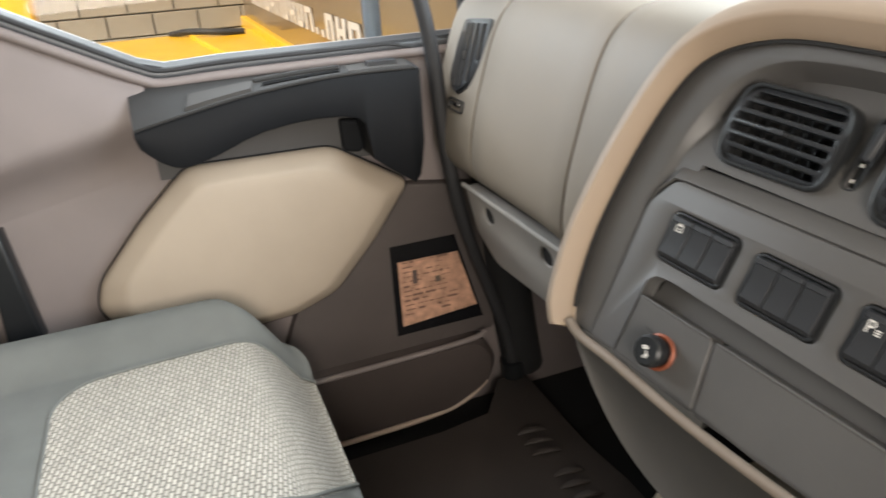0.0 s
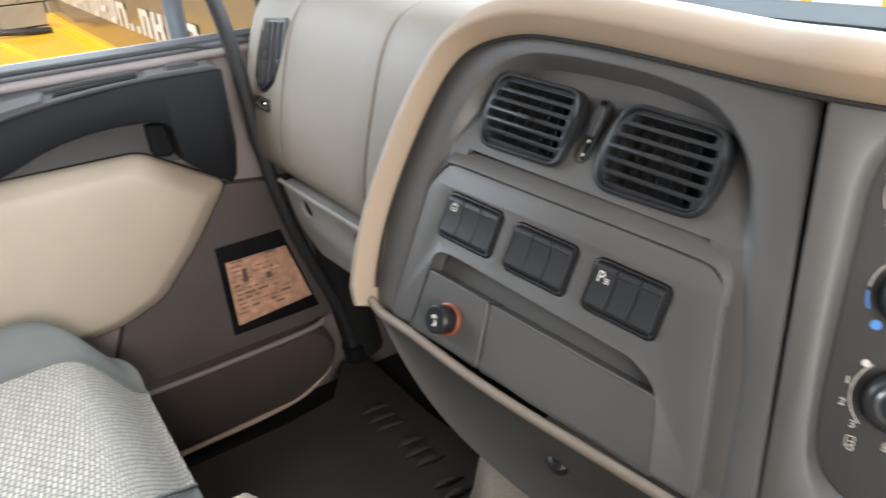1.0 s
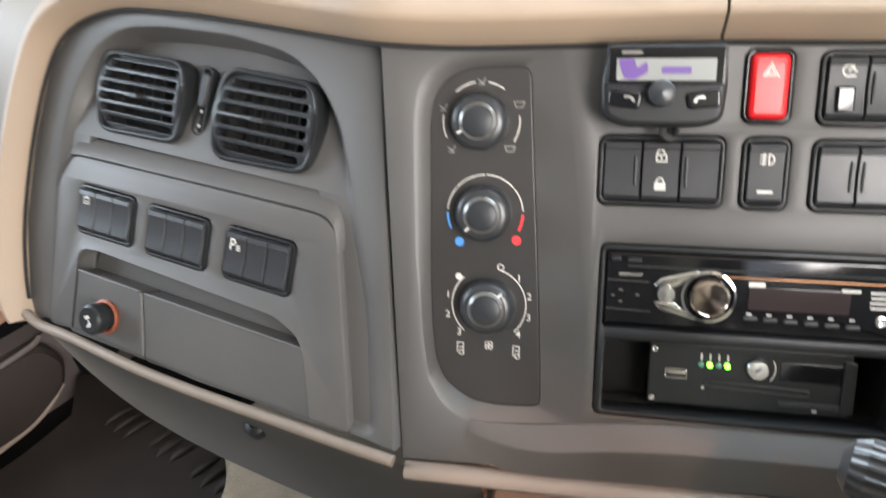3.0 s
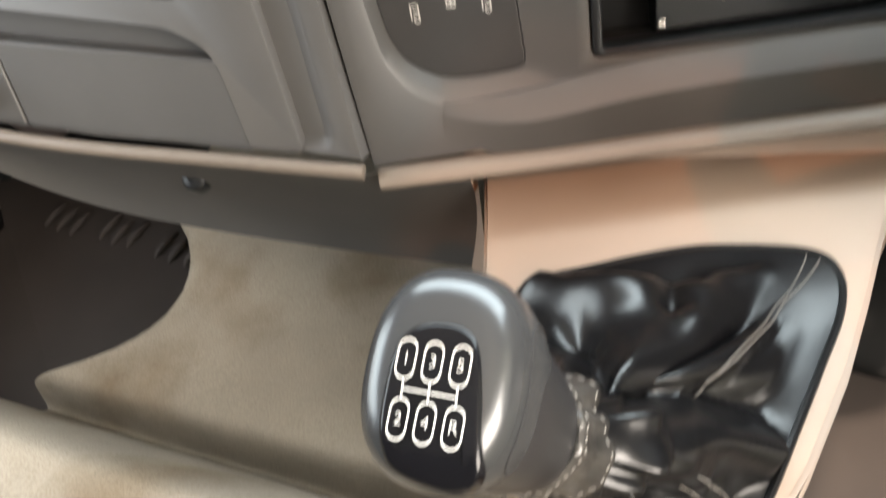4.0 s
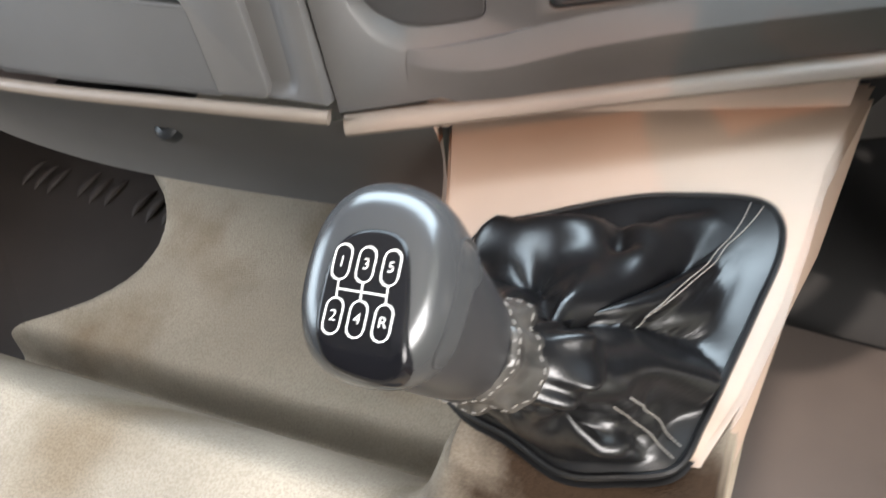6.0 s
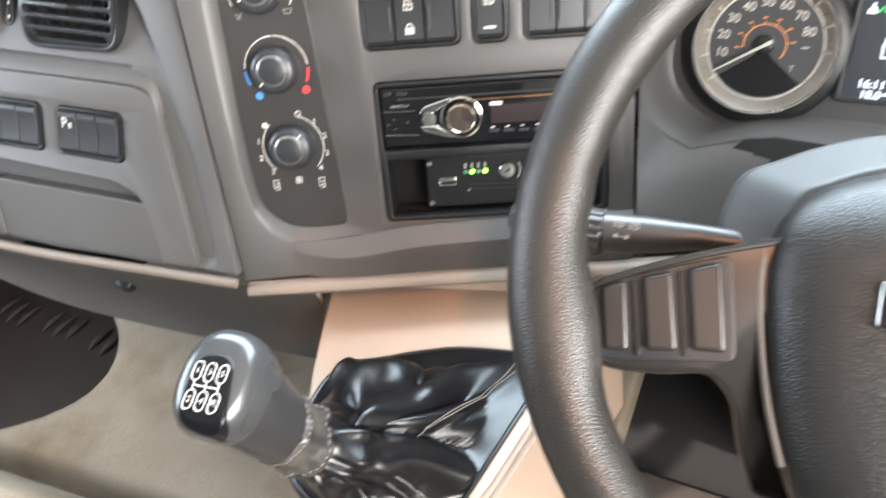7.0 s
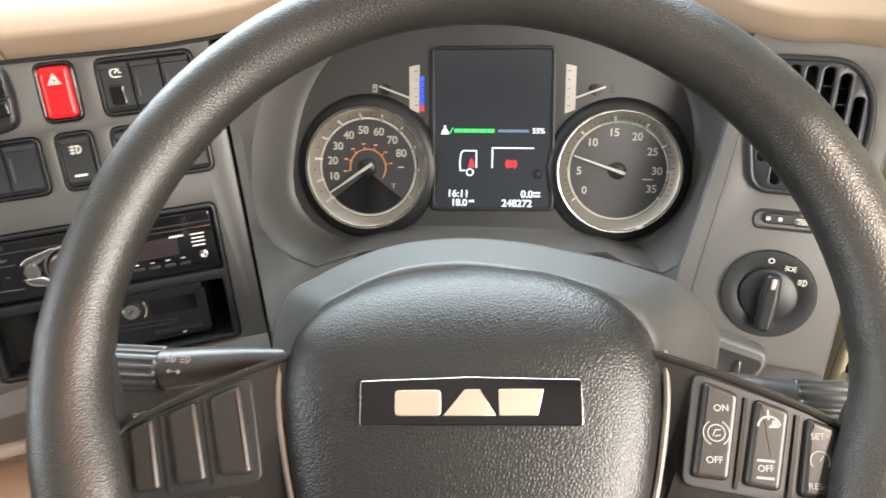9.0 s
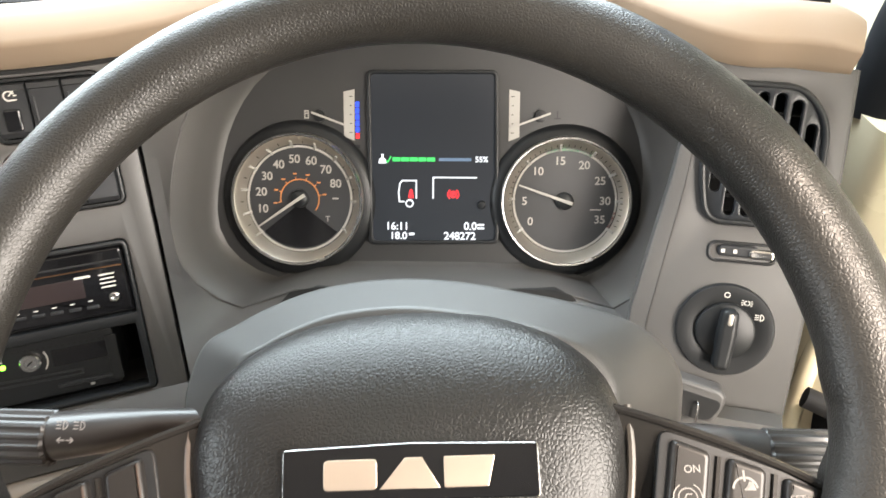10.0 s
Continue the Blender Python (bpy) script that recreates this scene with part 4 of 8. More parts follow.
air_vent(at(A, 0, 0, -0.010), VENT_B, 5, "larger black rounded air vent with five louvres")


def vent_slider(m, label, h=0.056):
    v = thing("vent_slider", m, label, "slider", "vent sliders")
    part("slot", plate(rrect(0.0125, h, 0.006, 6), [rrect(0.0085, h - 0.004, 0.004, 6)], -0.004, 0.002, 0.0008), BLACK, v)
    part("slot_floor", block(0.011, h - 0.002, -0.006, -0.003, 0.005, 0), MATT, v)
    part("wheel", prism(rrect(0.0072, h * 0.50, 0.003, 4, 0, h * 0.16), -0.003, 0.0035, 0.0016), SWITCH, v, "curved slider grip")
    for y in (-0.008, -0.020):
        part("mark", blob(rrect(0.0018, 0.0026, 0.0002, 1, 0, y), 0.0005), WHITE, v)
    return v


vent_slider(at(A, -0.062, 0.148, -0.0145, -5), "narrow black vent slider between two vents")

# door-side vents
air_vent(at(SV, 0, 0, 0.0), VENT_S, 4, "tall narrow air vent with upright louvres", True, 0.004, 0.0105, 0.0012)
knob = thing("vent_lever", slant((-1.352, 0.3680, 1.519), 0, 14, 0), "small black vent lever set in the beige end panel", "lever")
part("slot", plate(rrect(0.052, 0.0185, 0.005), [rrect(0.046, 0.0145, 0.004)], -0.008, 0.003, 0.001), BLACK, knob, "black slot", pose(-0.009, 0.003, 0))
part("slot_floor", block(0.048, 0.016, -0.010, -0.003, 0.002, 0, -0.009, 0.003), MATT, knob)
part("grip", block(0.030, 0.0065, -0.003, 0.005, 0.002, 0.001, -0.008, 0.005), CHROME, knob, "pale metal grip")
air_vent(at(D, 0, 0, 0.002), VENT_D, 5, "black vent with upright louvres beside the door", True, 0.004)
vs = thing("vent_slider", at(D, 0.0075, 0.0340, 0.0, 2), "horizontal black vent slider with a chrome grip", "slider", "vent sliders")
part("slot", plate(rrect(0.046, 0.015, 0.006, 5), [rrect(0.042, 0.011, 0.005, 5)], -0.003, 0.002, 0.0008), BLACK, vs)
part("slot_floor", block(0.044, 0.013, -0.005, -0.002, 0.005, 0), PIANO, vs)
part("grip", block(0.017, 0.0065, -0.002, 0.006, 0.0025, 0.0015, 0.012), CHROME, vs, "bright metal grip")
part("grip_body", block(0.026, 0.008, -0.002, 0.004, 0.003, 0.0015, -0.003, 0.001), SWITCH, vs)
for x in (-0.013, -0.005):
    part("mark", blob(rrect(0.0026, 0.0026, 0.0002, 1, x, 0.001), 0.0046), WHITE, vs)


# ---- rocker switches ----
def icon_park(z):
    bm = stroke([[(-0.004, -0.004), (-0.004, 0.004), (-0.001, 0.004), (0.0002, 0.002), (-0.001, 0.0), (-0.004, 0.0)]], 0.0012, z)
    for k in range(3):
        blob(rrect(0.0036, 0.0009, 0.0001, 1, 0.0035, -0.0035 + 0.0016 * k), z, bm)
    return bm


def icon_seat(z):
    return stroke([[(-0.003, -0.003), (-0.003, 0.002), (0.003, 0.002), (0.003, -0.003), (-0.003, -0.003)], [(-0.0015, 0.004), (-0.001, 0.0025)], [(0, 0.0045), (0, 0.0025)], [(0.0015, 0.004), (0.001, 0.0025)], [(-0.0012, -0.001), (0.0012, -0.001)]], 0.0008, z)


def icon_lock(z, y, shackle_open):
    bm = stroke([[(-0.003, y - 0.004), (0.003, y - 0.004), (0.003, y), (-0.003, y), (-0.003, y - 0.004)]], 0.0009, z)
    if not shackle_open:
        blob(rrect(0.0062, 0.0042, 0.0003, 1, 0, y - 0.002), z, bm)
    blob(rrect(0.0012, 0.0016, 0.0003, 1, 0, y - 0.002), z, bm) if shackle_open else None
    s = arc(-0.0005 if shackle_open else 0, y + 0.0012, 0.0021, 0, 180, 8)
    stroke([([(0.0021, y)] if not shackle_open else []) + s + [(-0.0026 if shackle_open else -0.0021, y)]], 0.0009, z, bm)
    return bm


def icon_lamp(z):
    bm = stroke([arc(0.001, 0, 0.003, -90, 90, 8) + [(0.001, 0.003)], [(0.001, -0.003), (0.001, 0.003)]], 0.0009, z)
    return stroke([[(-0.004, y), (-0.0005, y)] for y in (-0.0024, 0, 0.0024)] + [[(-0.0022, -0.0035), (-0.0018, 0.0035)]], 0.0008, z, bm)


def icon_gear(z):
    bm = stroke([arc(0, 0, 0.0032, 20, 300, 12)], 0.0010, z)
    return stroke([[(0.0, 0.0), (0.003, 0.003)], [(0.003, 0.0), (0.0045, 0.0)], [(0.002, -0.003), (0.004, -0.003)]], 0.0009, z, bm)


def switch_bank(m, w, h, n, label, icons=(), ridged=True):
    """Rockers side by side in a black surround."""
    s = thing("switch_bank", m, label, "switch", "rocker switch banks of the dashboard")
    part("surround", plate(rrect(w, h, 0.0062, 4), [rrect(w - 0.005, h - 0.005, 0.004, 4)], -0.010, 0.0012, 0.0008), BLACK, s, "gloss black surround")
    part("socket", block(w - 0.003, h - 0.003, -0.012, -0.008, 0.004, 0), MATT, s)
    step = (w - 0.0056) / n
    for k in range(n):
        x = -w / 2 + 0.0028 + step * (k + 0.5)
        cw, ch = step - 0.0009, h - 0.0062
        body = bmesh.new()
        prof = ((-ch / 2, -0.008), (-ch / 2, 0.0005), (-ch / 2 + 0.0035, 0.0042), (-ch * 0.3, 0.0038), (0.0, 0.0030), (ch * 0.3, 0.0038), (ch / 2 - 0.0055, 0.0040), (ch / 2 - 0.0050, 0.0052), (ch / 2 - 0.0015, 0.0046), (ch / 2, 0.0020), (ch / 2, -0.008))
        loft([[(xx, y, z - dz) for y, z in prof] for xx, dz in ((-cw / 2, 0.0008), (-cw / 2 + 0.0006, 0.0), (cw / 2 - 0.0006, 0.0), (cw / 2, 0.0008))], bm=body)
        r = part("rocker", body, SWITCH, s, "", pose(x, 0, 0))
        for spot, draw, mat in icons:
            if spot == k:
                part("symbol", draw(0.0), mat, r, "pale printed symbol", pose(0, 0, 0.0045))
        if ridged and not any(spot == k for spot, *_ in icons) and n > 1:
            part("ridge", block(0.0016, h * 0.42, 0.001, 0.0048, 0.0007, 0.0006, cw * (0.36 if k == 0 else -0.36)), SWITCH, r)
    return s


def shifted(draw, dx, dy):
    def f(z):
        bm = draw(z)
        bmesh.ops.translate(bm, vec=(dx, dy, 0), verts=bm.verts)
        return bm
    return f


def locks(z):
    a, b = icon_lock(z, 0.0105, True), icon_lock(z, -0.0075, False)
    me = bpy.data.meshes.new("lock")
    b.to_mesh(me)
    b.free()
    a.from_mesh(me)
    return a


for (u, v), text, ic in zip(banks_a, ("bank of three black rockers with a seat symbol", "bank of three plain black blanking rockers", "bank of three black rockers with a parking symbol"), ([(0, shifted(icon_seat, 0, 0.009), WHITE)], [], [(0, shifted(icon_park, 0.0, 0.008), WHITE)])):
    switch_bank(at(A, u, v, 0), 0.0655, 0.0425, 3, text, ic, False)


def dash_off(z):
    bm = icon_lamp(z)
    bmesh.ops.translate(bm, vec=(0, 0.009, 0), verts=bm.verts)
    return stroke([[(-0.004, -0.011), (-0.0015, -0.011)], [(-0.0005, -0.011), (0.0015, -0.011)], [(0.0025, -0.011), (0.004, -0.011)]], 0.0018, z, bm)


switch_bank(at(B, *banks_b[0][:2]), 0.0765, 0.0445, 3, "bank of black rockers with open and closed padlock symbols", [(1, locks, WHITE)])
switch_bank(at(B, *banks_b[1][:2]), 0.0275, 0.0445, 1, "single black rocker with a lamp symbol", [(0, dash_off, WHITE)])
switch_bank(at(B, *banks_b[2][:2]), 0.072, 0.0435, 3, "bank of three plain black rockers beside the cluster")
tr = switch_bank(at(B, *banks_b[3][:2]), 0.072, 0.0435, 3, "bank of black rockers with a dimmer wheel", [(0, shifted(icon_gear, 0, 0.010), WHITE)])
part("dimmer_wheel", block(0.0105, 0.0150, 0.001, 0.0062, 0.0015, 0.0012), PIANO, tr, "black dimmer wheel", pose(-0.0225, -0.0065, 0))

hz = thing("hazard_switch", at(B, *banks_b[4][:2]), "bright red hazard warning switch with a triangle", "switch")
part("surround", plate(rrect(0.0275, 0.044, 0.006, 4), [rrect(0.0235, 0.040, 0.004, 4)], -0.010, 0.0015, 0.0008), PIANO, hz, "gloss black surround")
hb = part("button", prism(rrect(0.0225, 0.039, 0.004, 4), -0.008, 0.0048, 0.003), HAZARD, hz, "red translucent button")
part("button_face", plate(rrect(0.017, 0.032, 0.002, 3, 0, -0.001), [rrect(0.0155, 0.030, 0.0015, 3, 0, -0.001)], 0.004, 0.0052, 0.0004), HAZARD, hb)
part("symbol", stroke([[(-0.0042, 0.006), (0.0042, 0.006), (0, 0.0135), (-0.0042, 0.006)], [(-0.0022, 0.0074), (0.0022, 0.0074), (0, 0.0112), (-0.0022, 0.0074)]], 0.0008, 0.0056), WHITE, hb, "white warning triangle")

# lighter
lt = thing("cigarette_lighter", at(A, -0.128, -0.050, -0.001), "black push-in lighter with a copper ring", "lighter")
part("ring", lathe([(0.0145, 0.0), (0.0155, 0.003), (0.0135, 0.0045), (0.0115, 0.003), (0.0115, -0.002)], 28, caps=False), surface("copper_ring", (0.20, 0.055, 0.025), 0.45, metal=0.3, bump=0), lt, "copper-coloured ring")
lk = part("knob", lathe([(0.0105, 0.0), (0.0105, 0.007), (0.0128, 0.009), (0.0135, 0.013), (0.0130, 0.018), (0.0110, 0.020), (0.0, 0.0195)], 28), BLACK, lt, "black knob")
part("symbol", stroke([[(-0.004, 0.002), (0.0, 0.004)], [(-0.003, 0.0005), (0.0015, 0.003)], [(0.0, -0.006), (0.002, -0.002), (0.001, 0.0)], [(0.003, -0.005), (0.0035, -0.002)]], 0.0013, 0.0203), WHITE, lk, "pale printed symbol")
part("line", stroke([[(-0.022, 0.012), (-0.010, 0.008)]], 0.0005, 0.001), VENTGREY, lt)

# ---- heater controls ----
cl = thing("climate_control", at(B, 0, 0, -0.0095), "dark heater panel with three rotary knobs", "control panel")
part("plate", prism(inner, -0.010, 0.0, 0.001), PLATE, cl, "dark grey printed plate")
RK = 0.0193
for k, (u, v, ang) in enumerate(((-0.0790, 0.070, 210), (-0.0750, 0.0078, 225), (-0.0708, -0.0572, 48))):
    kb = part("knob", lathe([(RK * 0.98, 0.0), (RK, 0.003), (RK * 0.985, 0.009), (RK * 0.92, 0.0125), (RK * 0.80, 0.0145), (RK * 0.68, 0.015), (RK * 0.62, 0.0142), (RK * 0.57, 0.0150), (RK * 0.50, 0.0172), (RK * 0.30, 0.0182), (0.0, 0.0185)], 48), KNOBRUB, cl, "round black rotary knob", pose(u, v, 0.0005))
    a = radians(ang)
    part("pointer", prism(rrect(0.0048, 0.0014, 0.0006, 2), 0.0, 0.0012, 0.0004), WHITE, kb, "white pointer mark", pose(math.cos(a) * RK * 0.72, math.sin(a) * RK * 0.72, 0.0142, 0, 0, ang))
    part("cap_ring", lathe([(RK * 0.66, 0.0149), (RK * 0.61, 0.0160), (RK * 0.54, 0.0168)], 40, caps=False), KNOBRING, kb)
    R2 = 0.0262
    if k == 0:
        prints = [(arc(u, v, R2, a0, a1), WHITE) for a0, a1 in ((55, 80), (100, 132), (172, 205), (-30, 8))]
    elif k == 1:
        prints = [(arc(u, v, R2, a0, a1), WHITE) for a0, a1 in ((5, 40), (43, 88), (92, 137), (140, 175))] + [(arc(u, v, R2, 182, 205), BLUEPRINT), (arc(u, v, R2, -25, -2), REDPRINT)]
    else:
        prints = [(arc(u, v, R2, a0, a1), WHITE) for a0, a1 in ((-45, 72), (133, 228))]
    for line, mt in prints:
        part("scale_mark", stroke([line], 0.0016 if mt is not WHITE else 0.0008, 0.0004), mt, cl)
u, v = -0.0750, 0.0078
part("dot", blob(arc(-0.0925, -0.0130, 0.0032, 0, 345, 15), 0.0005), BLUEPRINT, cl, "blue cold dot")
part("dot", blob(arc(-0.0527, -0.0105, 0.0032, 0, 345, 15), 0.0005), REDPRINT, cl, "red warm dot")
part("dot", blob(arc(-0.0925, -0.0380, 0.0024, 0, 345, 15), 0.0005), WHITE, cl, "white dot")
for txt, x, y in (("1", -0.100, -0.0515), ("2", -0.100, -0.066), ("3", -0.0915, -0.0785), ("1", -0.0500, -0.0375), ("2", -0.0425, -0.0500), ("3", -0.0425, -0.0650), ("4", -0.0495, -0.0775)):
    lettering(txt, 0.0068, WHITE, cl, pose(x, y, 0.0005), "numeral")
part("symbol", stroke([arc(-0.0630, -0.0300, 0.0021, 0, 360, 12)], 0.0007, 0.0005), WHITE, cl)
fan = stroke([arc(-0.0700 + sx * 0.0013, -0.0870 + sy * 0.0013, 0.0013, 0, 360, 8) for sx in (-1, 1) for sy in (-1, 1)], 0.0006, 0.0005)
part("symbol", fan, WHITE, cl, "fan symbol")
for x in (-0.0905, -0.0505):
    part("symbol", stroke([[(x - 0.0022, -0.0935), (x - 0.0022, -0.0862), (x + 0.0022, -0.0862), (x + 0.0022, -0.0935)], [(x - 0.0008, -0.0895), (x + 0.0022, -0.0895)], arc(x + 0.0008, -0.0935, 0.0017, 0, 360, 10)], 0.0006, 0.0005), WHITE, cl, "cab air symbol")
for x, y, r in ((-0.0785, 0.0965, 0), (-0.1045, 0.0790, 1), (-0.0985, 0.0510, 2), (-0.0535, 0.0815, 3), (-0.0590, 0.0520, 4)):
    body = [[(x - 0.003, y + 0.001), (x, y - 0.0012), (x + 0.002, y + 0.0022)], [(x - 0.0025, y - 0.002), (x + 0.0012, y - 0.002)]]
    if r in (3, 4):
        body = [[(x - 0.0035, y + 0.0015), (x + 0.0035, y + 0.0015), (x + 0.0024, y - 0.0018), (x - 0.0024, y - 0.0018), (x - 0.0035, y + 0.0015)]] + ([body[1]] if r == 3 else [])
    part("symbol", stroke(body, 0.0007, 0.0005), GREYPRINT, cl, "airflow symbol")

# ---- radio ----
rd = thing("car_radio", at(B, 0.0985, -0.0385, -0.012), "black single-slot car radio with a chrome volume knob", "radio")
part("chassis", block(0.182, 0.052, -0.10, 0.0, 0.002, 0.001), MATT, rd)
part("faceplate", prism(rounded([(-0.091, -0.026), (0.091, -0.026), (0.091, 0.0235), (0.088, 0.026), (-0.088, 0.026), (-0.091, 0.0235)], 0.002), 0.0, 0.010, 0.003), PIANO, rd, "gloss black detachable face")
part("slot_strip", tube([(-0.076, 0.0155, 0.0095), (0.088, 0.0155, 0.0095)], 0.0009, 8), SWITCH, rd, "raised edge of the disc slot")
part("edge_strip", tube([(-0.089, 0.006, 0.0102), (-0.062, 0.0055, 0.0106)], 0.0005, 6), CHROME, rd)
part("edge_strip", tube([(-0.089, -0.0135, 0.0102), (-0.060, -0.0145, 0.0106)], 0.0005, 6), CHROME, rd)
part("edge_strip", tube([(-0.02, 0.0115, 0.0102), (0.088, 0.0115, 0.0102)], 0.0005, 6), surface("copper_line", (0.42, 0.22, 0.11), 0.3, metal=1, bump=0), rd)
KX, KY = -0.0245, -0.002
for sgn in (1, -1):
    wing = rounded([(KX - 0.035, KY + sgn * 0.0050), (KX - 0.030, KY + sgn * 0.0110), (KX - 0.008, KY + sgn * 0.0170), (KX - 0.004, KY + sgn * 0.0150), (KX - 0.016, KY + sgn * 0.0085), (KX - 0.020, KY + sgn * 0.0052)], 0.002)
    part("chrome_wing", prism(wing, 0.008, 0.0118, 0.0012), CHROME, rd, "chrome wing beside the knob")
part("source_button", lathe([(0.0062, 0.008), (0.0062, 0.011), (0.0055, 0.0122), (0.0, 0.0124)], 28), STEEL, rd, "round metal button", pose(KX - 0.0265, KY, 0))
part("knob_ring", lathe([(0.0175, 0.009), (0.0172, 0.0118), (0.0155, 0.0122), (0.0150, 0.0105), (0.0150, 0.009)], 40, caps=False), CHROME, rd, "chrome ring", pose(KX, KY, 0))
vk = part("volume_knob", lathe([(0.0125, 0.009), (0.0125, 0.018), (0.0118, 0.0195), (0.0108, 0.020), (0.0104, 0.0196), (0.0, 0.0198)], 48), CHROME, rd, "turned metal volume knob", pose(KX, KY, 0))
spun = CHROME.copy()
spun.name = "spun_metal"
for link in list(spun.node_tree.nodes["Principled BSDF"].inputs["Base Color"].links):
    spun.node_tree.links.remove(link)
spun.node_tree.nodes["Principled BSDF"].inputs["Base Color"].default_value = (0.46, 0.38, 0.32, 1)
spun.node_tree.nodes["Principled BSDF"].inputs["Anisotropic"].default_value = 0.9
vk.data.materials[0] = spun
tn = spun.node_tree.nodes.new("ShaderNodeTangent")
tn.direction_type, tn.axis = "RADIAL", "Z"
spun.node_tree.links.new(tn.outputs[0], spun.node_tree.nodes["Principled BSDF"].inputs["Tangent"])
part("display", block(0.060, 0.015, 0.0100, 0.0106, 0.001, 0.0002, 0.030, -0.0015), surface("radio_screen", (0.030, 0.022, 0.022), 0.12, bump=0), rd, "dark display window")
for k in range(6):
    part("preset_button", block(0.0085, 0.0026, 0.0095, 0.0114, 0.0008, 0.0006, 0.002 + 0.0122 * k, -0.0150 - 0.0004 * k), SWITCH, rd, "small preset button")
    part("marking", blob(rrect(0.0032, 0.0010, 0.0002, 1, 0.001 + 0.0122 * k, -0.0120), 0.0106), WHITE, rd)
part("logo_bar", blob(rrect(0.0100, 0.0030, 0.0004, 1, 0.0045, 0.0075), 0.0106), WHITE, rd, "pale maker's mark")
part("marking", blob(rrect(0.0110, 0.0018, 0.0002, 1, 0.0600, 0.0065), 0.0106), WHITE, rd)
for k in range(4):
    part("marking", blob(rrect(0.0110 - 0.001 * (k % 2), 0.0012, 0.0002, 1, 0.0765, 0.0060 - 0.0032 * k), 0.0106), WHITE, rd)
part("jack_socket", lathe([(0.0035, 0.010), (0.0035, 0.0112), (0.0026, 0.0114), (0.0022, 0.0108), (0.0, 0.0104)], 18), STEEL, rd, "round audio socket", pose(0.0785, -0.0120, 0))
for x, y in ((-0.0800, -0.0005), (-0.0800, -0.0085), (-0.0690, -0.0035), (-0.0850, -0.0045)):
    part("marking", blob(rrect(0.0026, 0.0010, 0.0002, 1, x, y), 0.0106), STEEL, rd)
part("eject_button", block(0.006, 0.003, 0.0095, 0.0112, 0.001, 0.0006, -0.084, 0.0205), SWITCH, rd)
part("eject_button", block(0.009, 0.003, 0.0095, 0.0112, 0.001, 0.0006, -0.072, 0.0200), SWITCH, rd)
part("mode_button", prism(rounded([(-0.082, 0.0085), (-0.068, 0.0090), (-0.066, 0.0115), (-0.082, 0.0110)], 0.001), 0.009, 0.0114, 0.0008), STEEL, rd)
cage = thing("radio_cage", at(B, 0.099, -0.0675, 0), "black two-slot mounting frame round radio and recorder", "frame")
part("bezel", plate(rrect(0.189, 0.118, 0.005, 4), [rrect(0.183, 0.0525, 0.002, 3, 0, 0.0290), rrect(0.178, 0.050, 0.002, 3, 0.0, -0.0305)], -0.018, 0.002, 0.0014), BLACK, cage, "black plastic bezel")
part("tray", loft([[(x, y, z) for x, y in rrect(0.178, 0.050, 0.002, 3, 0, -0.0305)] for z in (-0.004, -0.075)], False, True), MATT, cage, "empty slot lining")

# Added block: hides what shows through and stands for the slot's shade.
part("slot_darkener", block(0.052, 0.049, -0.050, -0.034, 0.002, 0.001, -0.064, -0.0305), MATT, cage, "added black block that keeps the slot dark")
rec = thing("recorder_unit", at(B, 0.1045, -0.0980, -0.012), "black recorder with green lights, key lock and card slots", "recorder")
part("body", block(0.128, 0.044, -0.06, 0.0, 0.0015, 0.001), BLACK, rec, "black metal case")
for k in range(22):
    part("vent_slot", block(0.0022, 0.0012, -0.0002, 0.0004, 0.0003, 0, -0.030 + 0.0042 * k, 0.0185 - 0.00015 * k), MATT, rec)
for k, on in enumerate((False, True, False, True)):
    part("light", lathe([(0.0019, 0.0), (0.0017, 0.001), (0.0, 0.0016)], 12), glowing("green_led", (0.25, 1.0, 0.03), 6.0) if on else surface("unlit_led", (0.10, 0.30, 0.22), 0.3, bump=0), rec, "lit green lamp" if on else "unlit lamp", pose(-0.0300 + 0.0056 * k, 0.0080, 0.0002))
    part("marking", blob(rrect(0.0012, 0.0045, 0.0002, 1, -0.0300 + 0.0056 * k, 0.0135), 0.0006), WHITE, rec)
us = part("usb_socket", plate(rrect(0.0145, 0.0072, 0.001, 2), [rrect(0.0125, 0.0052, 0.0006, 2)], -0.004, 0.0012, 0.0004), STEEL, rec, "metal socket", pose(-0.0460, 0.0005, 0))
part("tongue", block(0.0115, 0.0020, -0.004, 0.0006, 0.0003, 0.0002, 0, 0.0008), CHROME, us)
lo_ = part("key_lock", lathe([(0.0072, 0.0), (0.0072, 0.0035), (0.0062, 0.0045), (0.0040, 0.0046), (0.0036, 0.0040), (0.0, 0.0040)], 28), STEEL, rec, "round steel key lock", pose(0.0055, 0.0080, 0))
part("keyway", block(0.0048, 0.0012, 0.004, 0.0042, 0.0003, 0), MATT, lo_, "", pose(0, 0, 0, 0, 0, 35))
part("marking", stroke([arc(0.0055, 0.0080, 0.0115, -40, 30, 8)], 0.0009, 0.0006), WHITE, rec)
part("card_slot", plate(rrect(0.066, 0.0052, 0.0008, 2), [rrect(0.063, 0.0026, 0.0004, 2)], -0.003, 0.0014, 0.0004), SWITCH, rec, "wide card slot", pose(0.0060, -0.0060, 0, 0, 0, -2))
part("card_slot", block(0.040, 0.0034, 0.0, 0.0014, 0.0005, 0.0004, 0.040, -0.0150), SWITCH, rec, "lower card slot")
part("marking", blob(rrect(0.0030, 0.0018, 0.0002, 1, 0.0430, -0.0185), 0.0006), WHITE, rec)
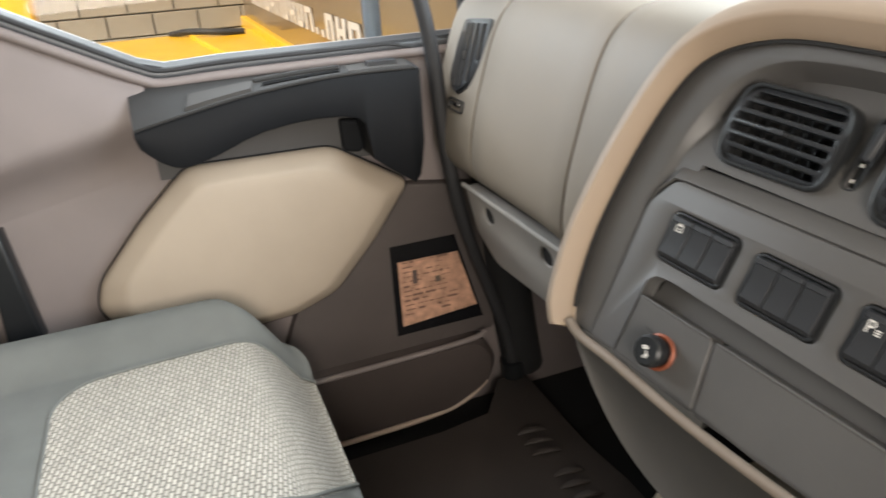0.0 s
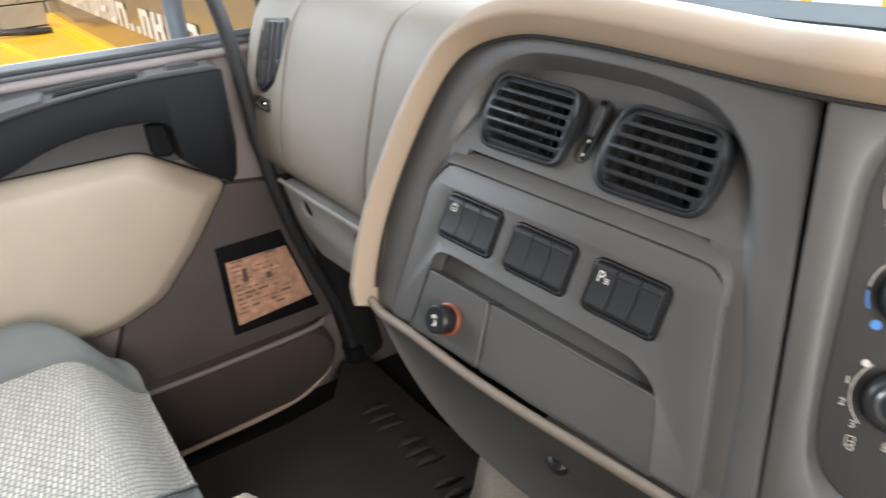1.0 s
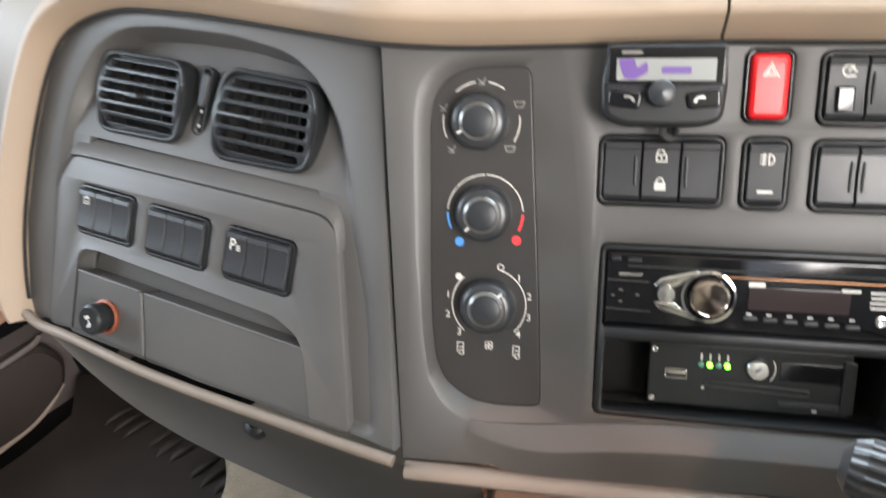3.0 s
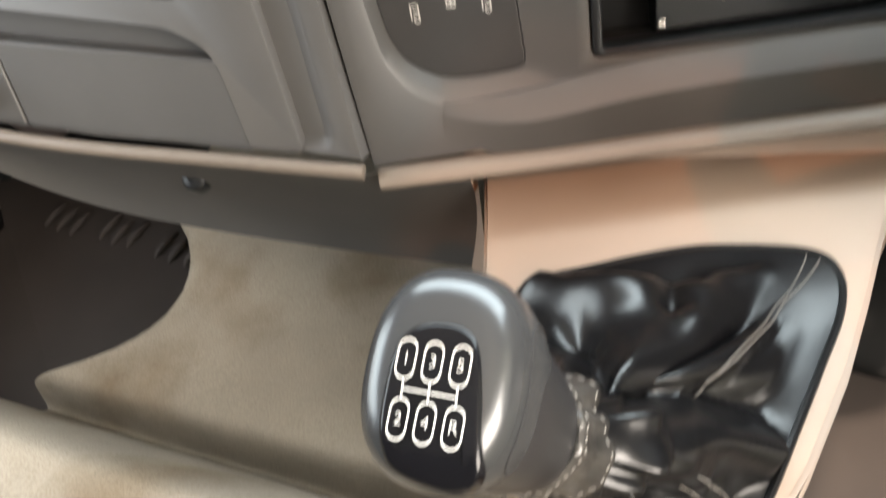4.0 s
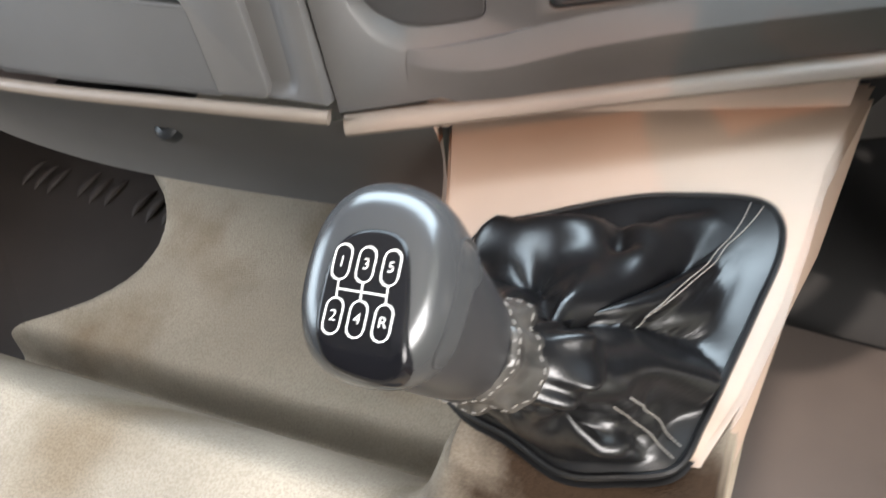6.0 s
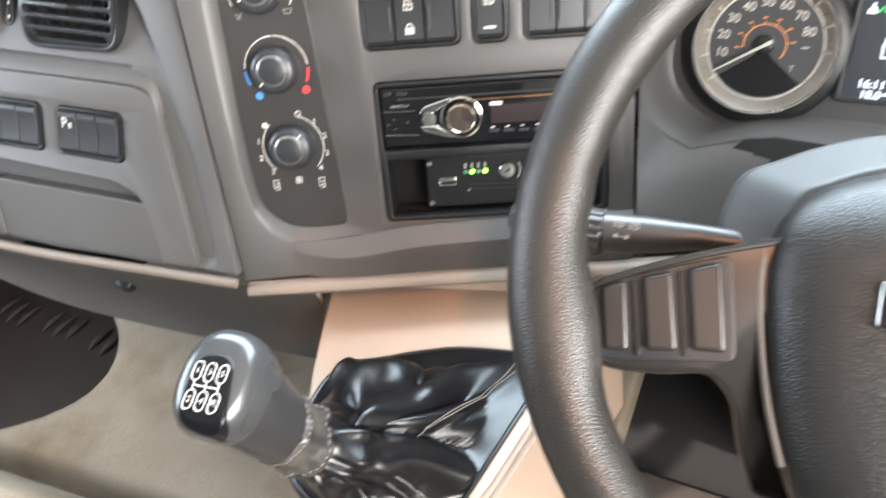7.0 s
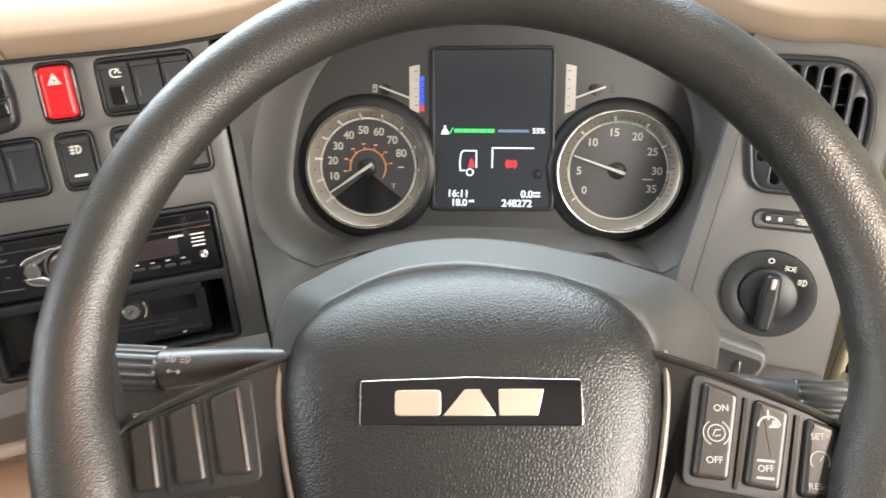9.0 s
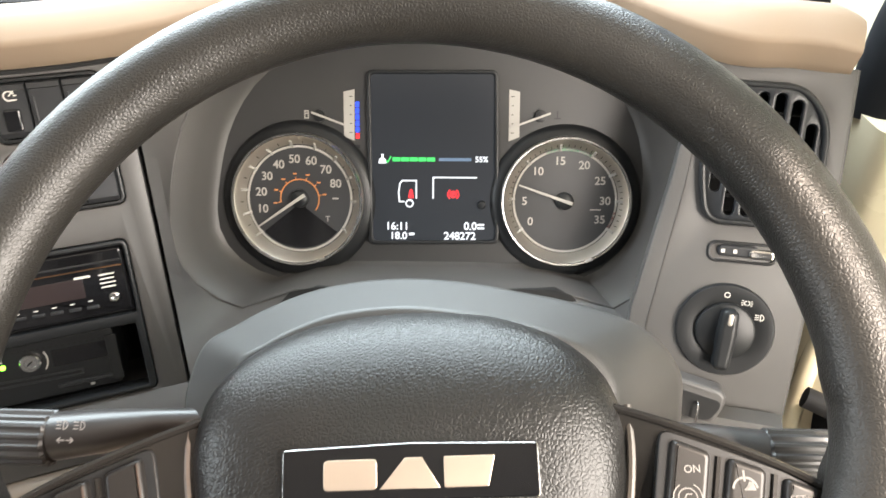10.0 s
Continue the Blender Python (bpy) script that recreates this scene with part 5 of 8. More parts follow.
part("marking", blob(rrect(0.0022, 0.0022, 0.0002, 1, -0.0280, -0.0080), 0.0006), STEEL, rec)
part("label_plate", block(0.044, 0.0130, 0.0, 0.0005, 0.0006, 0.0002, 0.042, 0.0070), PIANO, rec)
for x, y in ((-0.061, 0.017), (-0.061, -0.018), (0.0615, 0.013), (0.0615, -0.017)):
    part("screw", lathe([(0.0024, 0.0), (0.0022, 0.0012), (0.0010, 0.0014), (0.0, 0.0009)], 12), STEEL, rec, "small screw", pose(x, y, 0))
part("bracket", block(0.008, 0.036, 0.0, 0.002, 0.001, 0.0005, 0.0620, -0.001), BLACK, rec)

# ---- phone display ----
hf = thing("phone_display", at(B, 0.036, 0.0940, 0.006), "small black car phone display with a rotary knob", "display")
part("bracket", block(0.060, 0.036, -0.007, 0.006, 0.006, 0.002, 0, -0.002), BLACK, hf, "black mounting bracket")
part("case", prism(rounded([(-0.0345, 0.021), (0.0345, 0.021), (0.0365, 0.0), (0.0350, -0.022), (0.022, -0.0265), (-0.024, -0.0265), (-0.0365, -0.020), (-0.0375, 0.0)], 0.006), 0.004, 0.015, 0.004), BLACK, hf, "black plastic case")
part("screen_bezel", prism(rrect(0.069, 0.024, 0.002, 3, 0, 0.010), 0.013, 0.0168, 0.0008), VENTGREY, hf, "grey edged front plate")
part("screen_face", prism(rrect(0.0665, 0.0215, 0.0015, 3, 0, 0.010), 0.0145, 0.0172, 0.0004), PIANO, hf)
scr = part("screen", blob(rrect(0.0570, 0.0128, 0.0006, 2, 0, 0.0075), 0.0176), glowing("pale_lcd", (0.50, 0.52, 0.50), 0.15, (0.16, 0.16, 0.145)), hf, "pale backlit screen")
lilac = glowing("lilac_lcd", (0.22, 0.11, 0.45), 0.30, (0.06, 0.03, 0.10))
part("screen_mark", blob(rounded([(-0.028, 0.0135), (-0.018, 0.0137), (-0.017, 0.008), (-0.011, 0.0125), (-0.010, 0.006), (-0.018, 0.0013), (-0.024, 0.0022)], 0.002), 0.0179), lilac, scr, "lilac plain shape")
part("screen_mark", blob(rrect(0.017, 0.0042, 0.001, 2, 0.006, 0.0070), 0.0179), lilac, scr, "lilac plain bar")
part("logo_bar", blob(rrect(0.012, 0.0018, 0.0004, 1, -0.020, 0.0175), 0.0176), STEEL, hf, "pale maker's mark")
part("knob", lathe([(0.0078, 0.012), (0.0080, 0.022), (0.0074, 0.0245), (0.0060, 0.0255), (0.0, 0.0262)], 32), KNOBRUB, hf, "dark rotary knob", pose(-0.002, -0.0065, 0))
for sx in (-1, 1):
    bt = part("button", prism(rounded([(sx * 0.012, -0.006), (sx * 0.032, -0.003), (sx * 0.033, -0.014), (sx * 0.014, -0.016)], 0.003), 0.012, 0.0172, 0.0015), PIANO, hf, "black call button")
    part("symbol", stroke([arc(sx * 0.0215, -0.0125, 0.0042, 70 if sx > 0 else 20, 160 if sx > 0 else 110, 8)], 0.0016, 0.0176), STEEL, bt, "phone symbol")
part("cable", tube(smooth_line([(0.001, -0.024, 0.006), (0.002, -0.031, 0.009), (0.008, -0.033, 0.006), (0.010, -0.027, -0.003)], 5), 0.0022, 8), RUBBER, hf, "short black cable")


# ---- instrument cluster ----
ic = thing("instrument_cluster", C, "black instrument cluster with two silver-ringed dials and a screen", "instrument")
part("faceplate", prism([(x * 1.01, 0.02 + (y - 0.02) * 1.01) for x, y, z in floor_c], -0.02, 0.005, 0.0), surface("cluster_face", (0.032, 0.032, 0.032), 0.40, bump=0.04), ic, "matt black faceplate")
FACE = surface("dial_face", (0.030, 0.031, 0.033), 0.45, bump=0.03)


def dial(name, u, size, numerals, ticks, needle, label, minor):
    d = part(name, lathe([(0.0, 0.006), (0.0500, 0.006), (0.0500, 0.004)], 56), FACE, ic, label, pose(u, -0.0015, 0) @ Matrix.Diagonal((size, size, 1, 1)))
    part("ring", lathe([(0.0496, 0.0062), (0.0502, 0.0078), (0.0560, 0.0165), (0.0577, 0.0185), (0.0592, 0.0190), (0.0600, 0.0165), (0.0602, 0.004)], 72, caps=False), SILVER, d, "conical silver ring")
    part("ring_edge", lathe([(0.0570, 0.0186), (0.0578, 0.0198), (0.0592, 0.0200), (0.0600, 0.0188)], 72, caps=False), STEEL, d, "bright turned edge of the ring")
    part("collar", lathe([(0.0602, 0.012), (0.0655, 0.0112), (0.0700, 0.0085), (0.0718, 0.004)], 64, caps=False), BLACK, d)
    part("scale_line", stroke([arc(0, 0, 0.0478, 0, 360, 60)], 0.0020, 0.0068), DIALPRINT, d, "white scale circle")
    for a in ticks:
        c, s = math.cos(radians(a)), math.sin(radians(a))
        part("tick", prism([(-0.0042, -0.0011), (0.0046, -0.0011), (0.0046, 0.0011), (-0.0042, 0.0011)], 0.0, 0.0010), DIALPRINT, d, "", Matrix.Translation((c * 0.0500, s * 0.0500, 0.0092)) @ Matrix.Rotation(radians(a), 4, "Z") @ Matrix.Rotation(radians(-48), 4, "Y"))
    for a in minor:
        part("minor_tick", prism([(-0.0015, -0.0003), (0.0015, -0.0003), (0.0015, 0.0003), (-0.0015, 0.0003)], 0.0, 0.0004), CHARCOAL, d, "", Matrix.Translation((math.cos(radians(a)) * 0.0518, math.sin(radians(a)) * 0.0518, 0.0128)) @ Matrix.Rotation(radians(a), 4, "Z") @ Matrix.Rotation(radians(-52), 4, "Y"))
    for txt, a, r in numerals:
        lettering(txt, 0.0106, DIALPRINT, d, pose(r * math.cos(radians(a)), r * math.sin(radians(a)), 0.0065), "numeral", bold=0.018)
    part("hub", lathe([(0.0085, 0.006), (0.0080, 0.0105), (0.0060, 0.0120), (0.0, 0.0122)], 32), BLACK, d, "black needle hub")
    c, s = math.cos(radians(needle)), math.sin(radians(needle))
    part("needle", prism([(-0.007, -0.0016), (0.046, -0.0007), (0.046, 0.0007), (-0.007, 0.0016)], 0.0, 0.0016, 0.0004), DIALPRINT, d, "pale pointer", pose(0, 0, 0.0122, 0, 0, needle))
    return d


sp_nums = [(str(10 * k), 220.1 - 24.7 * k, 0.0362) for k in range(1, 9)]
sp = dial("speedometer", -0.1160, 0.945, sp_nums, [220.1 - 24.7 * k for k in range(0, 9)] + [-2, -34], 214, "speed dial with an orange inner scale", [207.7 - 24.7 * k for k in range(0, 9)])
part("inner_scale", stroke([arc(0, 0, 0.0178, -35, 190, 40)], 0.0011, 0.0066), AMBERPRINT, sp, "orange inner scale")
for a in (190, 160, 130, 100, 70, 40, 10):
    part("inner_mark", stroke([[(0.0182 * math.cos(radians(a)), 0.0182 * math.sin(radians(a))), (0.0200 * math.cos(radians(a)), 0.0200 * math.sin(radians(a)))]], 0.0009, 0.0066), AMBERPRINT, sp)
    part("inner_bar", blob(rrect(0.0036, 0.0014, 0.0002, 1, 0.0232 * math.cos(radians(a)), 0.0232 * math.sin(radians(a))), 0.0066), AMBERPRINT, sp)
part("dark_sector", blob([(0, -0.004)] + arc(0, 0, 0.0455, 222, 318, 16), 0.0064), PIANO, sp, "darker lower sector")
lettering("T", 0.0072, DIALPRINT, sp, pose(0.0255, -0.0185, 0.0066), "numeral")
part("unit_bar", blob(rrect(0.0058, 0.0014, 0.0002, 1, 0.0330, 0.0005), 0.0066), DIALPRINT, sp)
rv_nums = [(t, a, 0.0375) for t, a in (("0", 212, ), ("5", 181), ("10", 133), ("15", 98), ("20", 62.5), ("25", 30), ("30", 0), ("35", -28))]
rv = dial("rev_counter", 0.1120, 0.905, rv_nums, [214, 178, 134, 96, 60, 30, 0, -33], 161, "engine speed dial with a green band", [214 - 6 * k for k in range(1, 41)])
part("green_band", stroke([arc(0, 0, 0.0478, 60, 112, 16)], 0.0020, 0.0068), GREENPRINT, rv, "green economy band")
part("red_band", stroke([arc(0, 0, 0.0478, -33, -12, 8)], 0.0018, 0.0068), surface("dull_red_print", (0.16, 0.02, 0.02), 0.5, bump=0), rv, "dark red limit band")
part("unit_bar", blob(rrect(0.0100, 0.0012, 0.0002, 1, 0.0290, -0.0080), 0.0066), DIALPRINT, rv)

# centre screen
lcd = part("screen", prism(rounded([(-0.0535, 0.1045), (0.0515, 0.1045), (0.0535, -0.036), (-0.0525, -0.0375)], 0.004), 0.004, 0.0078, 0.0006), glowing("dark_lcd", (0.10, 0.12, 0.15), 0.09, (0.010, 0.011, 0.013)), ic, "dark glossy information screen")
part("screen_frame", plate(rounded([(-0.0560, 0.107), (0.0540, 0.107), (0.0565, -0.0385), (-0.0555, -0.0405)], 0.006), [rounded([(-0.0530, 0.104), (0.0510, 0.104), (0.0530, -0.0355), (-0.0520, -0.037)], 0.004)], 0.004, 0.0105, 0.0010), BLACK, ic, "raised black screen surround")
LIT = glowing("lit_white", (0.95, 0.97, 1.0), 1.0)
LITGREEN, LITRED, LITBLUE, LITGREY = glowing("lit_green", (0.06, 0.85, 0.14), 0.9), glowing("lit_red", (1.0, 0.02, 0.03), 1.1), glowing("lit_blue", (0.02, 0.08, 1.0), 1.1), glowing("lit_slate", (0.25, 0.38, 0.55), 0.45)
Z = 0.0081
for k in range(5):
    part("bar", blob(rrect(0.0068, 0.0034, 0.0002, 1, -0.0315 + 0.0074 * k, 0.0330), Z), LITGREEN, lcd, "green bar segment")
part("bar", blob(rrect(0.0275, 0.0026, 0.0002, 1, 0.0185, 0.0330), Z), LITGREY, lcd)
part("driver_symbol", blob([(-0.047, 0.0295), (-0.040, 0.0295), (-0.041, 0.0335), (-0.0425, 0.0345), (-0.0422, 0.0375), (-0.0445, 0.0375), (-0.0443, 0.0345), (-0.046, 0.0335)], Z), LIT, lcd, "lit driver symbol")
part("tick_symbol", stroke([[(-0.0405, 0.0320), (-0.0390, 0.0305), (-0.0362, 0.0352)]], 0.0010, Z), LITGREEN, lcd)
lettering("55%", 0.0066, LIT, lcd, pose(0.0410, 0.0330, Z), bold=0.018)
part("cab_symbol", stroke([[(-0.0250, -0.0030), (-0.0290, -0.0030), (-0.0297, 0.0050), (-0.0285, 0.0125), (-0.0265, 0.0150), (-0.0145, 0.0150), (-0.0145, 0.0000)], arc(-0.0203, -0.0045, 0.0030, 0, 360, 14)], 0.0012, Z), LIT, lcd, "white cab outline")
part("trailer_symbol", stroke([[(0.0000, 0.0000), (0.0000, 0.0178), (0.0370, 0.0178)]], 0.0012, Z), LIT, lcd, "white trailer outline")
part("belt_lamp", blob(rounded([(-0.0215, 0.0000), (-0.0165, 0.0000), (-0.0175, 0.0060), (-0.0190, 0.0085), (-0.0205, 0.0060)], 0.001), Z), LITRED, lcd, "lit red warning lamp")
part("brake_lamp", stroke([arc(0.0172, 0.0035, 0.0026, 0, 360, 14), arc(0.0172, 0.0035, 0.0046, 130, 230, 6), arc(0.0172, 0.0035, 0.0046, -50, 50, 6), [(0.0165, 0.0020), (0.0165, 0.0048), (0.0180, 0.0048), (0.0180, 0.0036), (0.0165, 0.0036)]], 0.0011, Z), LITRED, lcd, "lit red parking brake lamp")
lettering("16:11", 0.0092, LIT, lcd, pose(-0.0310, -0.0245, Z), bold=0.018)
lettering("18.0", 0.0088, LIT, lcd, pose(-0.0300, -0.0328, Z), bold=0.018)
part("unit_bar", blob(rrect(0.0046, 0.0022, 0.0002, 1, -0.0185, -0.0310), Z), LIT, lcd)
lettering("0.0", 0.0092, LIT, lcd, pose(0.0320, -0.0240, Z), bold=0.018)
for k in range(2):
    part("unit_bar", blob(rrect(0.0060, 0.0016, 0.0002, 1, 0.0410, -0.0225 - 0.0030 * k), Z), LIT, lcd)
lettering("248272", 0.0092, LIT, lcd, pose(0.0230, -0.0326, Z), bold=0.018)
part("reset_stalk", lathe([(0.0036, 0.006), (0.0036, 0.012), (0.0028, 0.0135), (0.0, 0.0138)], 18), BLACK, ic, "black reset pin", pose(0.0415, -0.0050, 0))

# fuel and temperature gauges
for sgn, name, label in ((-1, "fuel_gauge", "small white fuel gauge strip"), (1, "temperature_gauge", "small white temperature gauge strip")):
    g = part(name, blob([(sgn * 0.0765, 0.0895), (sgn * 0.0670, 0.0915), (sgn * 0.0675, 0.0485), (sgn * 0.0765, 0.0520)] if sgn < 0 else [(0.0635, 0.0915), (0.0725, 0.0895), (0.0725, 0.0520), (0.0635, 0.0485)], 0.0058), DIALPRINT, ic, label)
    x0 = -0.0718 if sgn < 0 else 0.0680
    for k in range(5):
        part("tick", blob(rrect(0.0030 if k in (0, 4) else 0.0016, 0.0006, 0.0001, 1, x0 - sgn * 0.0015, 0.0555 + 0.0075 * k), 0.0061), MATT, g)
    part("hub", lathe([(0.0052, 0.005), (0.0050, 0.009), (0.0, 0.0095)], 20), BLACK, g, "", pose(-0.0970 if sgn < 0 else 0.0900, 0.0695, 0))
    p0, p1 = ((-0.1030, 0.0720), (-0.0745, 0.0615)) if sgn < 0 else ((0.0975, 0.0715), (0.0660, 0.0600))
    part("needle", stroke([[p0, p1]], 0.0017, 0.0098), DIALPRINT, g, "pale pointer")
for k in range(6):
    part("level_bar", blob(rrect(0.0032, 0.0046, 0.0002, 1, -0.0648, 0.0790 - 0.0053 * k), 0.0061), LITBLUE if k < 5 else LITRED, ic, "lit blue level segment" if k < 5 else "lit red level segment")
part("symbol", stroke([[(-0.110, 0.0675), (-0.110, 0.0735), (-0.107, 0.0735), (-0.107, 0.0675), (-0.110, 0.0675)], [(-0.1095, 0.0715), (-0.1075, 0.0715)]], 0.0010, 0.0058), DIALPRINT, ic, "fuel pump symbol")
part("symbol", stroke([[(0.1040, 0.0680), (0.1040, 0.0735)], [(0.1015, 0.0675), (0.1065, 0.0675)]], 0.0009, 0.0058), VENTGREY, ic, "thermometer symbol")
part("marking", blob(rrect(0.0055, 0.0030, 0.0002, 1, -0.0655, 0.0435), 0.0058), VENTGREY, ic)

# ---- steering wheel ----
sw = thing("steering_wheel", W, "black leatherette truck steering wheel with two button spokes", "steering wheel")
RR, RT = 0.1995, 0.0190
rim = []
for k in range(96):
    a = 2 * math.pi * k / 96
    c, s = math.cos(a), math.sin(a)
    side = math.exp(-((abs(math.degrees(math.atan2(s, abs(c)))) - 15) / 14) ** 2) * (1 if s < 0.1 else 0)
    rt = RT * (1 + 0.07 * side)
    web = math.exp(-((abs(math.degrees(math.atan2(s, abs(c)))) - 17) / 9) ** 2) * (1 if s < 0.1 else 0)
    rim.append([((RR + rt * math.cos(b) - 0.006 * web * max(0.0, -math.cos(b)) ** 1.5) * c, (RR + rt * math.cos(b) - 0.006 * web * max(0.0, -math.cos(b)) ** 1.5) * s, rt * 0.94 * math.sin(b)) for b in [2 * math.pi * j / 28 for j in range(28)]])
part("rim", loft(rim + rim[:1], False, False), RIMSKIN, sw, "thick grained black rim")


HX = 0.0030   # the hub sits slightly towards the door


def pad_outline(k=1.0):
    half = ((0.0, 0.0530), (0.026, 0.0512), (0.049, 0.0460), (0.074, 0.0345), (0.0910, 0.0175), (0.0975, -0.004), (0.0965, -0.026), (0.0905, -0.060), (0.0805, -0.094), (0.066, -0.124), (0.040, -0.142), (0.0, -0.146))
    pts = [(x, y) for x, y in half] + [(-x, y) for x, y in half[-2:0:-1]]
    return [(HX + x * k, -0.04 + (y + 0.04) * k) for x, y in smooth_ring([(x, y) for x, y in pts], 4)][::-1]


pad = [[(x, y, z) for x, y in pad_outline(k)] for k, z in ((0.93, -0.064), (0.995, -0.046), (1.0, -0.031), (0.988, -0.0215), (0.96, -0.0145), (0.915, -0.0095), (0.85, -0.0058), (0.76, -0.0030), (0.65, -0.0012), (0.5, 0.0002), (0.3, 0.0012), (0.1, 0.0016))]
for r in pad:
    r[:] = [(x, y * (1.05 if y > 0 else 1.0), z - 8.5 * max(0.0, y + 0.002) ** 2) for x, y, z in r]
part("hub_pad", loft(pad), GRAIN, sw, "grained black centre pad", sharp=60)
bd = part("badge", prism(rounded([(-0.0530, 0.0105), (0.0, 0.0120), (0.0530, 0.0105), (0.0530, -0.0112), (-0.0530, -0.0112)], 0.0020), 0.0, 0.0028, 0.0010), STEEL, sw, "chrome-edged black badge", pose(0.0062, -0.0205, 0.0006))
part("badge_face", prism(rounded([(-0.0525, 0.0101), (0.0, 0.0116), (0.0525, 0.0101), (0.0525, -0.0107), (-0.0525, -0.0107)], 0.0017), 0.0, 0.0031, 0.0004), surface("black_badge_enamel", (0.004, 0.004, 0.0045), 0.12, spec=0.30, bump=0, var=0.2), bd, "gloss black badge face")
LOGO = surface("rose_gold_plate", (0.46, 0.38, 0.31), 0.36, metal=0.8, bump=0)
part("badge_mark", prism(rounded([(-0.0355, 0.0058), (-0.0135, 0.0058), (-0.0135, -0.0062), (-0.0355, -0.0062)], 0.002), 0.0031, 0.0037, 0.0003), LOGO, bd, "bright plain badge block")
part("badge_mark", prism([(-0.0125, -0.0062), (-0.0020, 0.0060), (0.0050, 0.0060), (0.0125, -0.0062)], 0.0031, 0.0037, 0.0003), LOGO, bd, "bright plain badge block")
part("badge_mark", prism(rounded([(0.0140, 0.0060), (0.0350, 0.0060), (0.0320, -0.0062), (0.0140, -0.0062)], 0.0008), 0.0031, 0.0037, 0.0003), LOGO, bd, "bright plain badge block")

def dished(bm):
    """Lets a spoke's piece fall towards the hub."""
    for v in bm.verts:
        v.co.z -= 0.11 * max(0.0, 0.165 - abs(v.co.x)) + 0.60 * max(0.0, -0.066 - v.co.y)
    return bm


for s in (-1, 1):
    def side(*pts):
        return [(0.0018 + s * q[0], *q[1:]) for q in pts]
    spk = part("spoke", dished(prism(rounded(side((0.070, 0.0100), (0.0925, 0.0046), (0.1180, -0.0040), (0.1470, -0.0165), (0.1680, -0.0268), (0.1790, -0.0330), (0.1822, -0.0430), (0.1808, -0.0560), (0.1765, -0.0665), (0.1690, -0.0730), (0.1580, -0.0742), (0.1350, -0.0718), (0.1130, -0.0660), (0.1010, -0.0780), (0.0950, -0.1010), (0.0840, -0.1280), (0.060, -0.1300)), 0.007), -0.034, -0.0088, 0.0030)), SPOKE, sw, "satin black spoke")
    edge = smooth_line(side((0.0880, 0.0045, -0.0080), (0.1180, -0.0060, -0.0075), (0.1470, -0.0182, -0.0073), (0.1660, -0.0280, -0.0073), (0.1755, -0.0345, -0.0075), (0.1790, -0.0440, -0.0080), (0.1772, -0.0560, -0.0085)), 4)
    part("edge_bead", dished(tube(edge, 0.0019, 8)), SPOKE, spk, "raised bead")
    part("spoke_root", prism(smooth_ring(side((0.197, 0.012), (0.1895, -0.004), (0.1855, -0.016), (0.1800, -0.0255), (0.1785, -0.0320), (0.1825, -0.0420), (0.1815, -0.056), (0.1775, -0.0675), (0.1705, -0.0750), (0.1770, -0.0850), (0.1860, -0.0930), (0.199, -0.070), (0.204, -0.030)), 3), -0.024, 0.0012, 0.0055), RIMSKIN, spk, "leatherette fairing between spoke and rim", sharp=60)
    CAPS = (((0.1150, -0.0108), (0.1302, -0.0171), (0.1224, -0.0565), (0.1062, -0.0548)), ((0.1372, -0.0192), (0.1514, -0.0248), (0.1438, -0.0608), (0.1286, -0.0582)), ((0.1583, -0.0277), (0.1708, -0.0330), (0.1640, -0.0642), (0.1514, -0.0626)))
    tray = side((0.1110, -0.0065), (0.1330, -0.0150), (0.1560, -0.0245), (0.1725, -0.0320), (0.1765, -0.0400), (0.1745, -0.0560), (0.1700, -0.0690), (0.1540, -0.0680), (0.1230, -0.0620), (0.1020, -0.0585), (0.1050, -0.0400))
    part("button_tray", dished(prism(rounded(tray, 0.005, 4), -0.012, -0.0078, 0.0006)), BLACK, spk, "black button tray")
    for p, q in (((0.1335, -0.0190), (0.1252, -0.0600)), ((0.1548, -0.0268), (0.1472, -0.0640))):
        part("divider", dished(tube(side((*p, -0.0074), (*q, -0.0074)), 0.0013, 6)), SPOKE, spk)
    for i, cap in enumerate(CAPS):
        b = part("button", dished(prism(rounded(side(*cap), 0.0030), -0.011, -0.0042, 0.0024, 4)), BUTTON, spk, "rounded grey-black button")
        ring_ = side(*cap)
        x, ym = sum(q[0] for q in ring_) / 4, sum(q[1] for q in ring_) / 4
        z = -0.0039 - 0.11 * max(0.0, 0.165 - abs(x))
        lean_ = pose(0, 0, 0) if s < 0 else pose(x, ym, z, 0, -6.3 if i < 2 else 0, 0)
        if s > 0:
            if i == 0:
                lettering("ON", 0.0043, DIMPRINT, b, lean_ @ pose(0.0030, 0.0112, 0))
                lettering("OFF", 0.0043, DIMPRINT, b, lean_ @ pose(-0.0018, -0.0122, 0))
                part("symbol", stroke([arc(0, 0, 0.0038, 0, 360, 16), arc(0, 0, 0.0058, 120, 240, 8), arc(0, 0, 0.0058, -60, 60, 8), [(-0.0016, -0.0012), (-0.0004, 0.0014), (0.0018, 0.0014)], [(-0.0006, -0.0014), (0.0016, -0.0010)]], 0.0005, 0.0), DIMPRINT, b, "engine brake symbol", lean_)
            elif i == 1:
                part("symbol", stroke([arc(0.0012, 0.0085, 0.0048, 10, 80, 6), arc(0.0012, 0.0085, 0.0048, 100, 170, 6), [(0.0012, 0.0120), (0.0012, 0.0160)], [(0.0012, 0.0085), (0.0042, 0.0112)]], 0.0009, 0.0), DIMPRINT, b, "speed limiter symbol", lean_)
